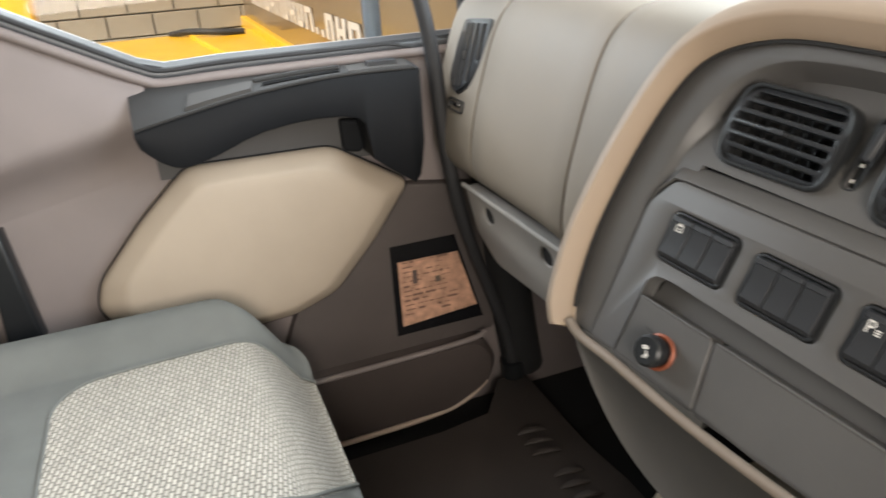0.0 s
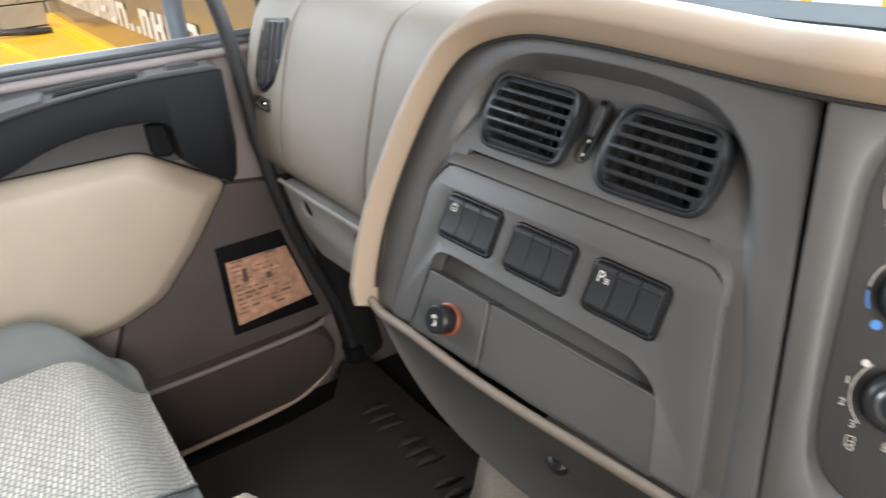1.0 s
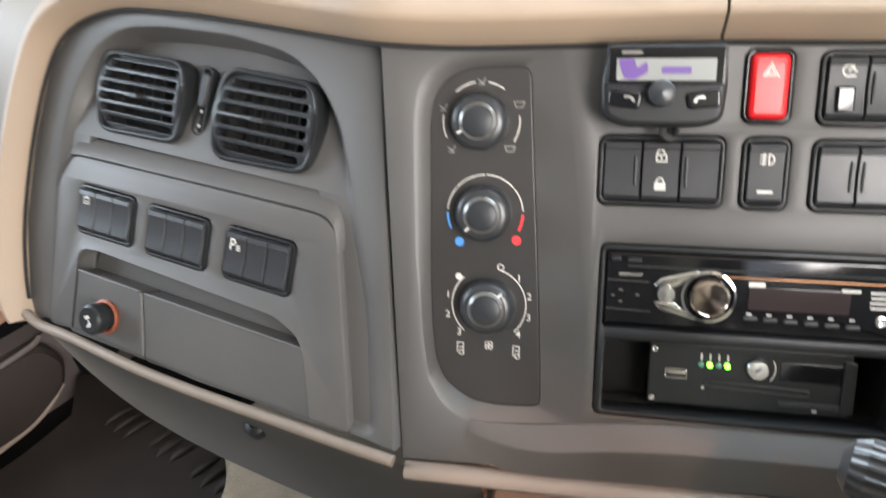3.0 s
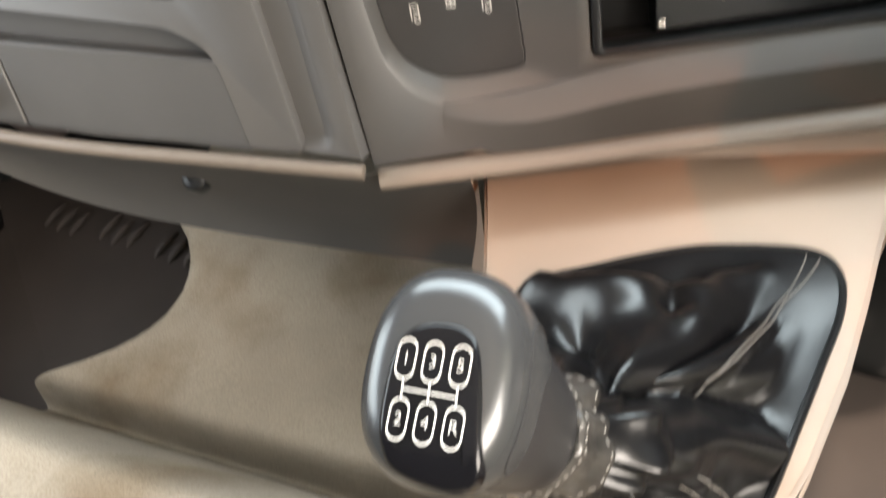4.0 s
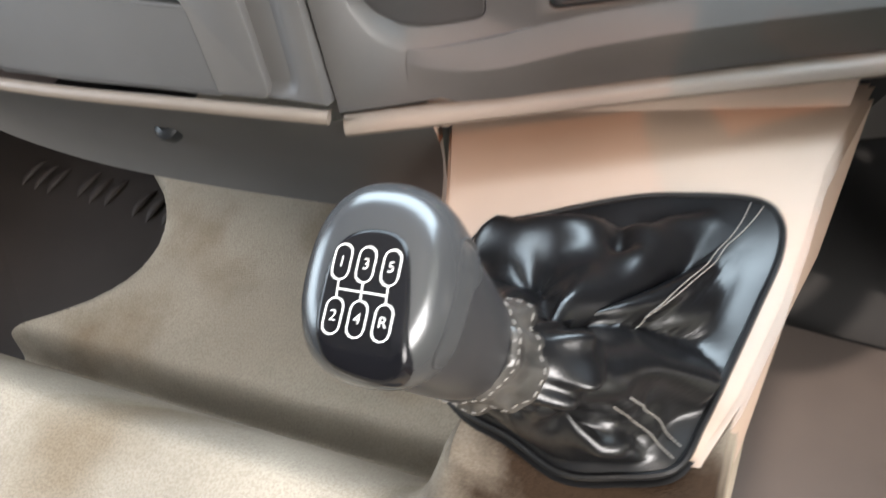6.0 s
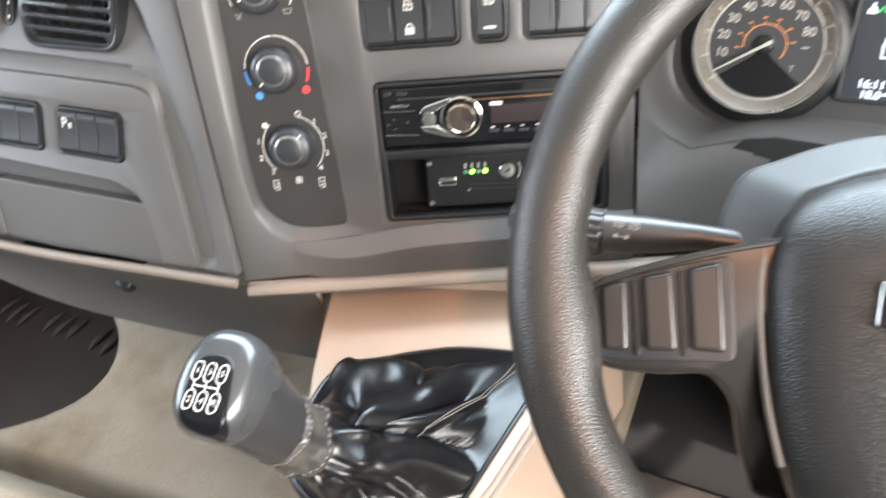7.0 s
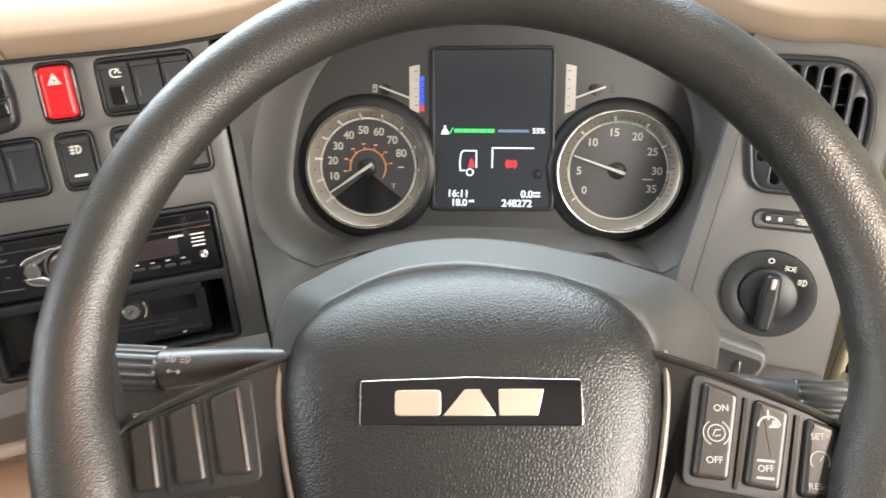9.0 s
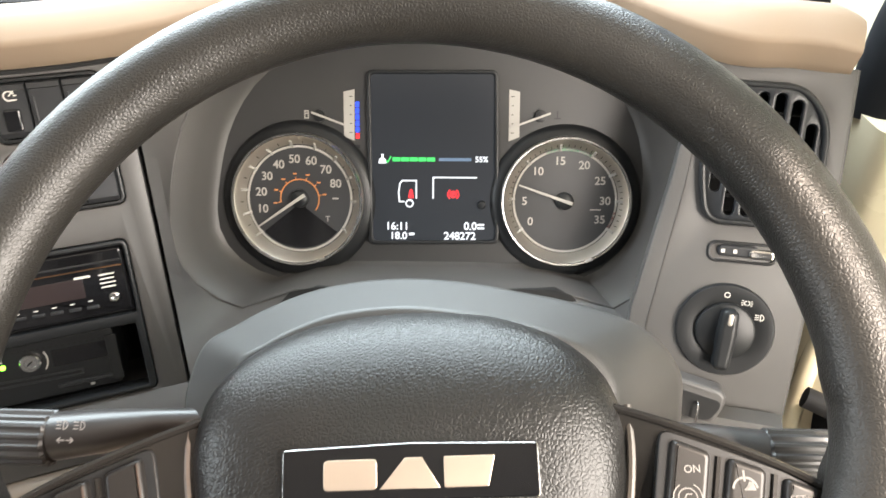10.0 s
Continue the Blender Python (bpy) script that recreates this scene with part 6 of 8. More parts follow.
                part("symbol", blob([(0.0012, 0.0082), (0.0055, 0.0082), (0.0046, 0.0110), (0.0030, 0.0118)], 0.0), DIMPRINT, b, "", lean_)
                lettering("OFF", 0.0040, DIMPRINT, b, lean_ @ pose(-0.0020, -0.0098, 0))
                part("symbol", stroke([[(-0.0052, -0.0060), (0.0018, -0.0066)], [(-0.0060, -0.0136), (0.0010, -0.0142)]], 0.0010, 0.0), DIMPRINT, b, "", lean_)
            else:
                lettering("SET+", 0.0039, DIMPRINT, b, lean_ @ pose(0.0012, 0.0105, 0))
                lettering("RES-", 0.0039, DIMPRINT, b, lean_ @ pose(-0.0025, -0.0110, 0))
                part("symbol", stroke([arc(0, 0, 0.0042, -40, 215, 14), [(0, 0), (0.0016, 0.0022)]], 0.0006, 0.0), DIMPRINT, b, "cruise control symbol", lean_)
    rim_ = [(0.0030 + s * x, y, z) for x, y, z in ((0.0978, 0.004, -0.0185), (0.0975, -0.020, -0.0180), (0.0925, -0.050, -0.0180), (0.0855, -0.077, -0.0180), (0.0760, -0.103, -0.0180))]
    part("pad_edge", tube(smooth_line(rim_, 4), 0.0019, 8), EDGE_SHEEN, sw, "edge of the centre pad, its sheen given as pale colour")
    low = [(s * 0.030, -0.118), (s * 0.062, -0.105), (s * 0.060, -0.140), (s * 0.075, -0.176), (s * 0.050, -0.190), (s * 0.034, -0.150)]
    part("lower_spoke", prism(rounded(low, 0.006), -0.030, -0.010, 0.004), SPOKE, sw, "short lower spoke")

# ---- steering column ----
WS = slant((0.0023, 0.3104, 1.5816), 0, 48.75)
col = thing("steering_column", WS, "dark grey moulded steering column shroud", "steering column")
crown = [(-0.116, 0.000), (-0.1155, 0.021), (-0.109, 0.040), (-0.0935, 0.0500), (-0.075, 0.0605), (-0.050, 0.0705), (-0.022, 0.0760), (0.006, 0.0775), (0.034, 0.0755), (0.056, 0.0720), (0.086, 0.0665), (0.110, 0.0595), (0.126, 0.0525), (0.1395, 0.0390), (0.144, 0.0150), (0.125, -0.055), (0.07, -0.085), (0.0, -0.09), (-0.07, -0.08), (-0.108, -0.05)]
ringc = smooth_ring(crown, 5)


def crown_ring(k, d, drop=0.0):
    return [(x * k, y * k - drop, d) for x, y in ringc]


part("shroud", loft([crown_ring(0.62, -0.040), crown_ring(0.70, -0.0405), crown_ring(0.725, -0.0415), crown_ring(0.740, -0.0440), crown_ring(0.960, -0.064), crown_ring(0.985, -0.068), crown_ring(1.0, -0.075), crown_ring(1.0, -0.090), crown_ring(0.97, -0.10), crown_ring(0.90, -0.16, 0.004), crown_ring(0.82, -0.26, 0.02)]), SHROUD, col, "dark grey column shroud", sharp=50)
part("column_tube", tube([(0.01, -0.03, -0.05), (0.01, -0.10, -0.30), (0.01, -0.16, -0.62)], 0.045, 16), MATT, col)


def stalk(name, s, label):
    st = thing(name, at(WS, 0, 0, -0.060), label, "stalk", "column stalks")
    part("arm", tube([(s * 0.085, 0.0, -0.006), (s * 0.125, -0.003, 0.0), (s * 0.150, -0.007, 0.0), (s * 0.176, -0.0105, 0.0)], [0.0062, 0.0076, 0.0108, 0.0122], 20), STALK, st, "tapered black arm")
    grip = []
    for x, r in ((0.1765, 0.0118), (0.178, 0.0127), (0.225, 0.0127), (0.231, 0.0115), (0.2345, 0.007)):
        grip.append([(s * x, -0.0115 + (r + (0.0013 if j % 4 < 2 and 0.177 < x < 0.23 else 0.0)) * math.sin(2 * math.pi * j / 64), (r + (0.0013 if j % 4 < 2 and 0.177 < x < 0.23 else 0.0)) * math.cos(2 * math.pi * j / 64)) for j in range(64)])
    part("ribbed_grip", loft(grip), STALK, st, "ribbed twist grip", sharp=20)
    if s < 0:
        for dx in (0.0, 0.0088):
            x = -0.1680 + dx
            part("symbol", stroke([arc(x + 0.0010, -0.0050, 0.0020, -90, 90, 8), [(x + 0.0010, -0.0070), (x + 0.0010, -0.0030)]] + [[(x - 0.0026, y), (x - 0.0003, y)] for y in (-0.0066, -0.0050, -0.0034)], 0.0006, 0.0118), GREYPRINT, st, "pale lamp symbol")
        part("symbol", stroke([[(-0.1690, -0.0122), (-0.1655, -0.0122)], [(-0.1676, -0.0134), (-0.1690, -0.0122), (-0.1676, -0.0110)], [(-0.1645, -0.0122), (-0.1610, -0.0122)], [(-0.1624, -0.0134), (-0.1610, -0.0122), (-0.1624, -0.0110)]], 0.0006, 0.0122), GREYPRINT, st, "pale indicator symbol")
    return st


stalk("indicator_stalk", -1, "black ribbed lighting stalk behind the wheel")
stalk("wiper_stalk", 1, "black ribbed wiper stalk behind the wheel")

# ---- light switch and ignition ----
ls = thing("light_switch", at(D, 0.004, -0.0215, 0.0), "round black rotary headlamp switch", "switch")
part("base", lathe([(0.0330, -0.004), (0.0332, 0.002), (0.0322, 0.0042), (0.0225, 0.0048), (0.0205, 0.0040), (0.0, 0.0040)], 56), BLACK, ls, "round black base")
part("dial_ring", lathe([(0.0200, 0.004), (0.0196, 0.0075), (0.0180, 0.0085), (0.0, 0.0085)], 48), BLACK, ls)
hd = part("grip", prism(rounded([(-0.0055, -0.026), (0.0055, -0.026), (0.0065, 0.0), (0.0055, 0.0175), (-0.0055, 0.0175), (-0.0065, 0.0)], 0.0045), 0.006, 0.0185, 0.0035), BLACK, ls, "raised turning bar", pose(0, 0, 0, 0, 0, -2))
part("pointer", block(0.0030, 0.0080, 0.0180, 0.0192, 0.001, 0.0004, 0, 0.011), SILVER, hd, "pale pointer line")
for kind, x, y in ((0, -0.002, 0.0255), (1, 0.0115, 0.0215), (2, 0.0210, 0.0125)):
    lines = [arc(x, y, 0.0018, 0, 360, 10)] if kind == 0 else [q for e in (-1, 1) for q in ([(x + e * (0.0004 + 0.0014 * math.cos(a)), y + 0.0014 * math.sin(a)) for a in (-1.57, -0.8, 0.0, 0.8, 1.57)], [(x + e * 0.0024, y - 0.0012), (x + e * 0.0034, y - 0.0018)], [(x + e * 0.0024, y + 0.0012), (x + e * 0.0034, y + 0.0018)], [(x + e * 0.0026, y), (x + e * 0.0037, y)])] if kind == 1 else [arc(x + 0.0006, y, 0.0022, -90, 90, 6), [(x + 0.0006, y - 0.0022), (x + 0.0006, y + 0.0022)]] + [[(x - 0.003, y + d), (x - 0.0005, y + d)] for d in (-0.0015, 0, 0.0015)]
    part("symbol", stroke(lines, 0.0006, 0.0050), WHITE, ls, "pale lamp position symbol")
ig = thing("ignition_lock", at(D, -0.0085, -0.0690, 0.014), "recessed ignition lock with a key ring below a grey visor", "lock")
part("visor", prism(rounded([(-0.020, 0.0140), (0.0150, 0.0080), (0.0185, 0.0040), (0.0180, -0.0040), (0.0120, -0.0165), (-0.020, -0.0120)], 0.004), -0.012, 0.006, 0.003), FASCIA, ig, "grey moulded visor")
# Flat black plate on the visor stands for the shade in the recess.
part("recess", prism(rounded([(-0.0190, 0.0062), (0.0145, 0.0005), (0.0150, -0.0040), (0.0100, -0.0130), (0.0015, -0.0150), (-0.0190, -0.0105)], 0.003), 0.0055, 0.0068), MATT, ig, "black plate for the shaded key recess")
part("key_ring", tube([(0.0, -0.009 + 0.007 * math.cos(2 * math.pi * k / 16), 0.0085 + 0.004 * math.sin(2 * math.pi * k / 16)) for k in range(17)], 0.0009, 6), STEEL, ig, "steel key ring")


# ---- gear lever and console ----
CON = [(-0.475, 0.44), (-0.197, 0.50), (-0.213, 0.42), (-0.216, 0.37), (-0.2205, 0.32), (-0.231, 0.26), (-0.243, 0.220), (-0.280, 0.214), (-0.340, 0.216), (-0.385, 0.235), (-0.405, 0.27), (-0.424, 0.31), (-0.438, 0.348)]
con = thing("gear_console", pose(-0.33, 0.30, 1.12), "beige-pink plastic gear lever console", "console")
crings = [[(x, y, 1.10) for x, y in inset(CON, -0.01)], [(x, y, 1.305) for x, y in inset(CON, -0.002)], [(x, y, 1.318) for x, y in CON], [(x, y, 1.3235) for x, y in inset(CON, 0.003)], [(x, y, 1.3245) for x, y in inset(CON, 0.007)]]
part("body", loft(crings), CONSOLE, con, "beige-pink moulded body", pose(0.33, -0.30, -1.12))
back = [(-0.470, 0.395, 1.320), (-0.395, 0.420, 1.320), (-0.300, 0.445, 1.320), (-0.210, 0.470, 1.320)]
part("upstand", loft([back, [(x + 0.003, y + 0.035, 1.360) for x, y, z in back], [(x + 0.005, y + 0.050, 1.390) for x, y, z in back]], False, False, False), CONSOLE, con, "upright rear face", pose(0.33, -0.30, -1.12))
part("side_trim", loft([[chin(1.0, t / 6) for t in range(7)], [Vector((-0.470, 0.42, 1.36)).lerp(Vector((-0.425, 0.31, 1.26)), t / 6) for t in range(7)]], False, False, False), CONSOLE, con, "beige side of the console", pose(0.33, -0.30, -1.12))

K = slant((-0.3490, 0.1752, 1.5148), 8, 72)
lever = thing("gear_lever", K, "gear lever with satin grey knob and black shift pattern plate", "gear lever")


def knob_ring(w, h, z, cx=0.0, cy=0.0, n=48, p=2.4):
    out = []
    for k in range(n):
        a = 2 * math.pi * k / n
        c, s = math.cos(a), math.sin(a)
        out.append((cx + w * math.copysign(abs(c) ** (2 / p), c), cy + h * math.copysign(abs(s) ** (2 / p), s), z))
    return out


kn = [knob_ring(w * 1.115, h * 1.03, z, cx - 0.0012, 0.0045) for w, h, z, cx in ((0.006, 0.010, 0.0022, 0), (0.0125, 0.020, 0.0016, 0), (0.0168, 0.0250, 0.0002, 0), (0.0195, 0.0285, -0.0028, 0), (0.0214, 0.0308, -0.0075, 0), (0.0225, 0.0318, -0.0135, 0.0005), (0.0226, 0.0314, -0.0205, 0.0015), (0.0216, 0.0290, -0.0275, 0.0035), (0.0190, 0.0245, -0.0335, 0.0065), (0.0145, 0.018, -0.0385, 0.010), (0.008, 0.010, -0.041, 0.012))]
part("knob", loft(kn[::-1]), SATIN, lever, "satin grey rounded knob", sharp=60)
KNOB_SIDE = ((0.0214, 0.0308, -0.0075), (0.0225, 0.0318, -0.0135), (0.0226, 0.0314, -0.0205), (0.0216, 0.0290, -0.0275), (0.0190, 0.0245, -0.0335))


def knob_at(deg, z):
    """A place on the knob's flank."""
    for (w0, h0, z0), (w1, h1, z1) in zip(KNOB_SIDE, KNOB_SIDE[1:]):
        if z >= z1:
            break
    f = (z - z0) / (z1 - z0)
    w, h = (w0 + (w1 - w0) * f) * 1.115, (h0 + (h1 - h0) * f) * 1.03
    c, q = math.cos(radians(deg)), math.sin(radians(deg))
    return Vector((-0.0010 + 0.0035 * max(0, -0.0135 - z) / 0.014 + w * math.copysign(abs(c) ** (2 / 2.4), c), 0.0045 + h * math.copysign(abs(q) ** (2 / 2.4), q), z))


part("side_seam", tube(smooth_line([knob_at(d, z) for d, z in ((34, -0.029), (33, -0.020), (28, -0.0135), (16, -0.0110), (0, -0.0105), (-18, -0.0105), (-32, -0.0120), (-40, -0.0165), (-42, -0.029))], 4), 0.00050, 6), MATT, lever, "fine seam round the side button")
FACEP = [(-0.0085, -0.0235), (-0.0125, -0.0160), (-0.0138, -0.0070), (-0.0135, 0.0070), (-0.0105, 0.0140), (-0.0040, 0.0178), (0.0050, 0.0178), (0.0105, 0.0130), (0.0136, 0.0010), (0.0156, -0.0125), (0.0160, -0.0205), (0.0105, -0.0262), (0.0010, -0.0262)]
PLATE_RING = smooth_ring(FACEP, 4)
part("pattern_plate", loft([[(x, y, z - (0.0 if y > -0.012 else 30.0 * (-0.012 - y) ** 2)) for x, y in inset(PLATE_RING, d)] for d, z in ((0.0, -0.010), (0.0, 0.0018), (0.0006, 0.0025), (0.0014, 0.0028), (0.0017, 0.0028), (0.0045, 0.0028))]), surface("black_pattern_plate", (0.004, 0.004, 0.005), 0.16, spec=0.22, bump=0, var=0.2), lever, "gloss black shift pattern plate")
cols, rows_ = (-0.0090, -0.0012, 0.0068), (0.0067, -0.0097)
lines = []
for i, x in enumerate(cols):
    for j, y in enumerate(rows_):
        x2, y2 = x + 0.0010 * j, y + 0.0001 * i
        lines.append([(x2 + 0.0027 * c, y2 + sgn * 0.0028 + 0.0027 * s) for sgn, c, s in [(1, math.cos(a * math.pi / 6), math.sin(a * math.pi / 6)) for a in range(7)] + [(-1, -math.cos(a * math.pi / 6), -math.sin(a * math.pi / 6)) for a in range(7)]])
        lines[-1].append(lines[-1][0])
        lettering("135"[i] if j == 0 else "24R"[i], 0.0048, WHITE, lever, pose(x2, y2, 0.0031), "numeral", bold=-0.010)
    lines.append([(x + 0.0003, rows_[0] - 0.0055), (x + 0.0007, rows_[1] + 0.0055)])
lines.append([(cols[0] + 0.0005, -0.0015), (cols[2] + 0.0005, -0.0015)])
part("shift_pattern", stroke(lines, 0.00050, 0.0030), WHITE, lever, "white shift pattern lines")
nk = [knob_ring(w, h, z, cx, cy, 36, 2.2) for w, h, z, cx, cy in ((0.0215, 0.0285, -0.014, 0.002, 0.003), (0.0218, 0.0280, -0.026, 0.005, 0.002), (0.0212, 0.0265, -0.040, 0.008, 0.0), (0.0203, 0.0245, -0.055, 0.011, -0.002), (0.0190, 0.0218, -0.070, 0.0135, -0.0035), (0.0176, 0.0190, -0.084, 0.0155, -0.004), (0.012, 0.012, -0.125, 0.022, 0.001))]
part("neck", loft(nk), NECK_SHADED, lever, "satin lever neck, darkened for its shaded side", sharp=60)

# leatherette gaiter
gt = thing("gear_gaiter", pose(-0.315, 0.28, 1.3245), "shiny creased black leatherette gear gaiter with stitched seams", "gaiter")
GB = smooth_ring([(-0.398, 0.316), (-0.360, 0.343), (-0.319, 0.366), (-0.291, 0.376), (-0.250, 0.384), (-0.234, 0.374), (-0.230, 0.350), (-0.235, 0.314), (-0.241, 0.276), (-0.247, 0.240), (-0.254, 0.213), (-0.278, 0.200), (-0.305, 0.192), (-0.335, 0.200), (-0.365, 0.206), (-0.390, 0.226), (-0.402, 0.270)], 8)
NK = K @ Vector((0.0150, -0.0040, -0.0800))
AX = (K @ Vector((0.0215, -0.001, -0.122)) - K @ Vector((0.0155, -0.003, -0.076))).normalized()
e1 = AX.cross(Vector((0, 1, 0))).normalized()
e2 = AX.cross(e1).normalized()
ng = len(GB)


# each fold: its height, its width and the line it follows, as (place along the lower edge, way up to the collar)
FOLDS = ((0.015, 0.0065, ((22, 0.97), (30, 0.93), (44, 0.82), (52, 0.65), (58, 0.35), (63, 0.03))),
         (-0.013, 0.0110, ((58, 0.88), (59, 0.68), (62, 0.42), (65, 0.15))),
         (0.014, 0.0065, ((7, 0.45), (18, 0.78), (28, 0.80), (33, 0.72), (34, 0.57), (33, 0.38), (34, 0.20))),
         (-0.015, 0.0100, ((1, 0.05), (8, 0.28), (14, 0.38), (19, 0.30))),
         (0.012, 0.0060, ((22, 0.40), (18, 0.20), (18, 0.05), (24, 0.03))),
         (-0.006, 0.0090, ((27, 0.45), (26, 0.22), (29, 0.12))),
         (0.008, 0.0060, ((64, 0.80), (57, 0.75), (54, 0.68))),
         (0.009, 0.0055, ((99, 0.82), (84, 0.86), (74, 0.75), (72, 0.55), (75, 0.30))),
         (-0.010, 0.0080, ((69, 0.92), (67, 0.75), (70, 0.50))),
         (0.006, 0.0045, ((86, 0.60), (79, 0.62), (77, 0.50))),
         (-0.006, 0.0070, ((82, 0.42), (77, 0.36), (73, 0.30))),
         (0.004, 0.0050, ((40, 0.04), (47, 0.25), (54, 0.45))))
SEAMS = (((33, 0.02), (36, 0.17), (42, 0.33), (48, 0.45), (54, 0.50)), ((77, 0.05), (73, 0.25), (70, 0.47), (68, 0.62)))


def cone(k, t):
    """The gaiter before it creases."""
    i = int(k)
    p, q = GB[i % ng], GB[(i + 1) % ng]
    x, y = p[0] + (q[0] - p[0]) * (k - i), p[1] + (q[1] - p[1]) * (k - i)
    a = math.atan2(y - 0.29, x + 0.315)
    o = Vector((math.cos(a), math.sin(a), 0))
    o = (o - AX * AX.dot(o)).normalized()
    neckp = NK + AX * 0.013 + o * (0.0235 + 0.0010 * math.sin(7 * a))
    return Vector((x, y, 1.3255)).lerp(neckp, t) - Vector((0, 0, 0.010 * math.sin(math.pi * t ** 0.8)))


def fold_line(pts, n=6):
    return smooth_line([(k, t, 0.0) for k, t in pts], n)


CREASES = [(h, w, np.array([tuple(cone(q.x, min(1.0, max(0.0, q.y)))) for q in fold_line(pts)])) for h, w, pts in FOLDS]


def gaiter_at(k, t):
    q = cone(k, t)
    out_dir = (cone(k + 1.5, t) - cone(k - 1.5, t)).cross(cone(k, min(1, t + 0.02)) - cone(k, max(0, t - 0.02))).normalized()
    hold = min(1.0, t * 9.0) * min(1.0, (1 - t) * 7.0)
    lift = 0.0
    for h, w, line in CREASES:
        d = np.sqrt(((line - np.array(tuple(q))) ** 2).sum(1).min() + 2e-6) / 1.5
        lift += h * (math.exp(-(d / w) ** 2) if h < 0 else math.exp(-(d / w) ** 1.25))
    lift += 0.0020 * noise.noise(q * 24)
    lift += 0.0026 * math.sin(2 * math.pi * 15 * k / ng + 4 * noise.noise(q * 30)) * math.exp(-((t - 0.88) / 0.13) ** 2)
    p = q + out_dir * (lift * 1.45 + 0.006) * hold
    p.z = max(p.z, 1.3265 + 0.03 * t)
    return p


grings = [[gaiter_at(k, t / 44) for k in range(ng)] for t in range(45)]
bmg = loft([[Vector((x, y, 1.321)) for x, y in inset(GB, -0.004)]] + grings, False, False)
bmesh.ops.translate(bmg, vec=(0.315, -0.28, -1.3245), verts=bmg.verts)
part("leather", bmg, LEATHER, gt, "creased shiny leatherette", sharp=75)
gi = Vector((0.315, -0.28, -1.3245))
part("bottom_bead", tube([Vector((x, y, 1.3265)) + gi for x, y in GB + GB[:2]], 0.0022, 8), LEATHER, gt, "padded lower edge")
for pts in SEAMS:
    line = fold_line(pts, 10)
    for off in (-0.55, 0.55):
        thread = [gaiter_at(q.x + off * 2.2, min(1.0, max(0.0, q.y))) + Vector((0.0007, -0.0004, 0.0012)) + gi for q in line]
        for a, b in zip(thread, thread[1:]):
            part("stitch", tube([a.lerp(b, 0.10), a.lerp(b, 0.82)], 0.00050, 5), THREAD, gt)
COLLAR = surface("worn_collar", (0.030, 0.028, 0.025), 0.34, var=0.7, scale=70, bump=0.4, grain=260, spec=0.6)


def collar_ring(d, r, rough):
    out = []
    for k in range(72):
        a = 2 * math.pi * k / 72
        w = r + rough * (0.25 * math.sin(9 * a) + 0.30 * math.sin(14 * a + 1.3) + 2.2 * noise.noise(Vector((2.2 * math.cos(a), 2.2 * math.sin(a), 40 * d))))
        out.append(NK + gi + AX * d + (e1 * math.cos(a) + e2 * math.sin(a)) * w)
    return out


part("gathered_collar", loft([collar_ring(d, r, w) for d, r, w in ((-0.0125, 0.0180, 0.0002), (-0.0135, 0.0200, 0.0004), (-0.0110, 0.0216, 0.0007), (-0.0050, 0.0222, 0.0011), (0.0000, 0.0214, 0.0012), (0.0050, 0.0224, 0.0017), (0.0110, 0.0246, 0.0021), (0.0150, 0.0254, 0.0020), (0.0160, 0.0225, 0.0012))], False, False), COLLAR, gt, "worn gathered grey collar", sharp=80)
for d, r, w in ((-0.0105, 0.0219, 0.0007), (0.0108, 0.0247, 0.0021)):
    ring_ = collar_ring(d, r, w)
    for k in range(0, 72, 2):
        part("stitch", tube([ring_[k], ring_[k + 1]], 0.00042, 5), THREAD, gt)

# ---- engine tunnel and floor ----
def tunnel(s, t):
    x, y = -1.02 + 0.835 * s, -0.80 + 1.55 * t
    edge = 0.174 + 0.09 * (x + 0.5)
    top = 1.110 + 0.150 * (1 - ease(edge - 0.034, edge + 0.050, y)) - 0.070 * math.exp(-((y - edge - 0.034) / 0.015) ** 2) - 0.02 * ease(0.30, 0.60, y)
    near = ease(-0.405, -0.365, x)
    top = top * (1 - near) + near * (1.26 + 0.058 * ease(edge - 0.040, edge + 0.006, y))
    left = max(-0.970, -0.852 - 7.0 * (y - 0.315) ** 2) + 0.045 * ease(0.17, 0.10, y)
    side = ease(left - 0.030, left + 0.030, x) * (1 - ease(-0.236, -0.196, x))
    return Vector((x, y, 0.955 + (top - 0.955) * side + 0.0025 * noise.noise(Vector((x * 9, y * 9, 0)))))


def tunnel_edge(s):
    x = -1.02 + 0.835 * s
    return (0.174 + 0.09 * (x + 0.5) + 0.030 + 0.80) / 1.55


tn_ = thing("engine_tunnel", pose(-0.55, 0.0, 0.965), "raised engine tunnel covered in soiled beige felt", "tunnel cover")
TI = pose(0.55, 0.0, -0.965)
part("box_carpet", grid_mesh(120, 100, lambda s, t: tunnel(s, (1 - (1 - t) ** 2) * tunnel_edge(s))), FELT, tn_, "soiled beige felt over the engine box", TI)
part("front_carpet", grid_mesh(120, 80, lambda s, t: tunnel(s, tunnel_edge(s) + t ** 2 * (1 - tunnel_edge(s)))), FELT, tn_, "beige felt ahead of the engine box", TI)
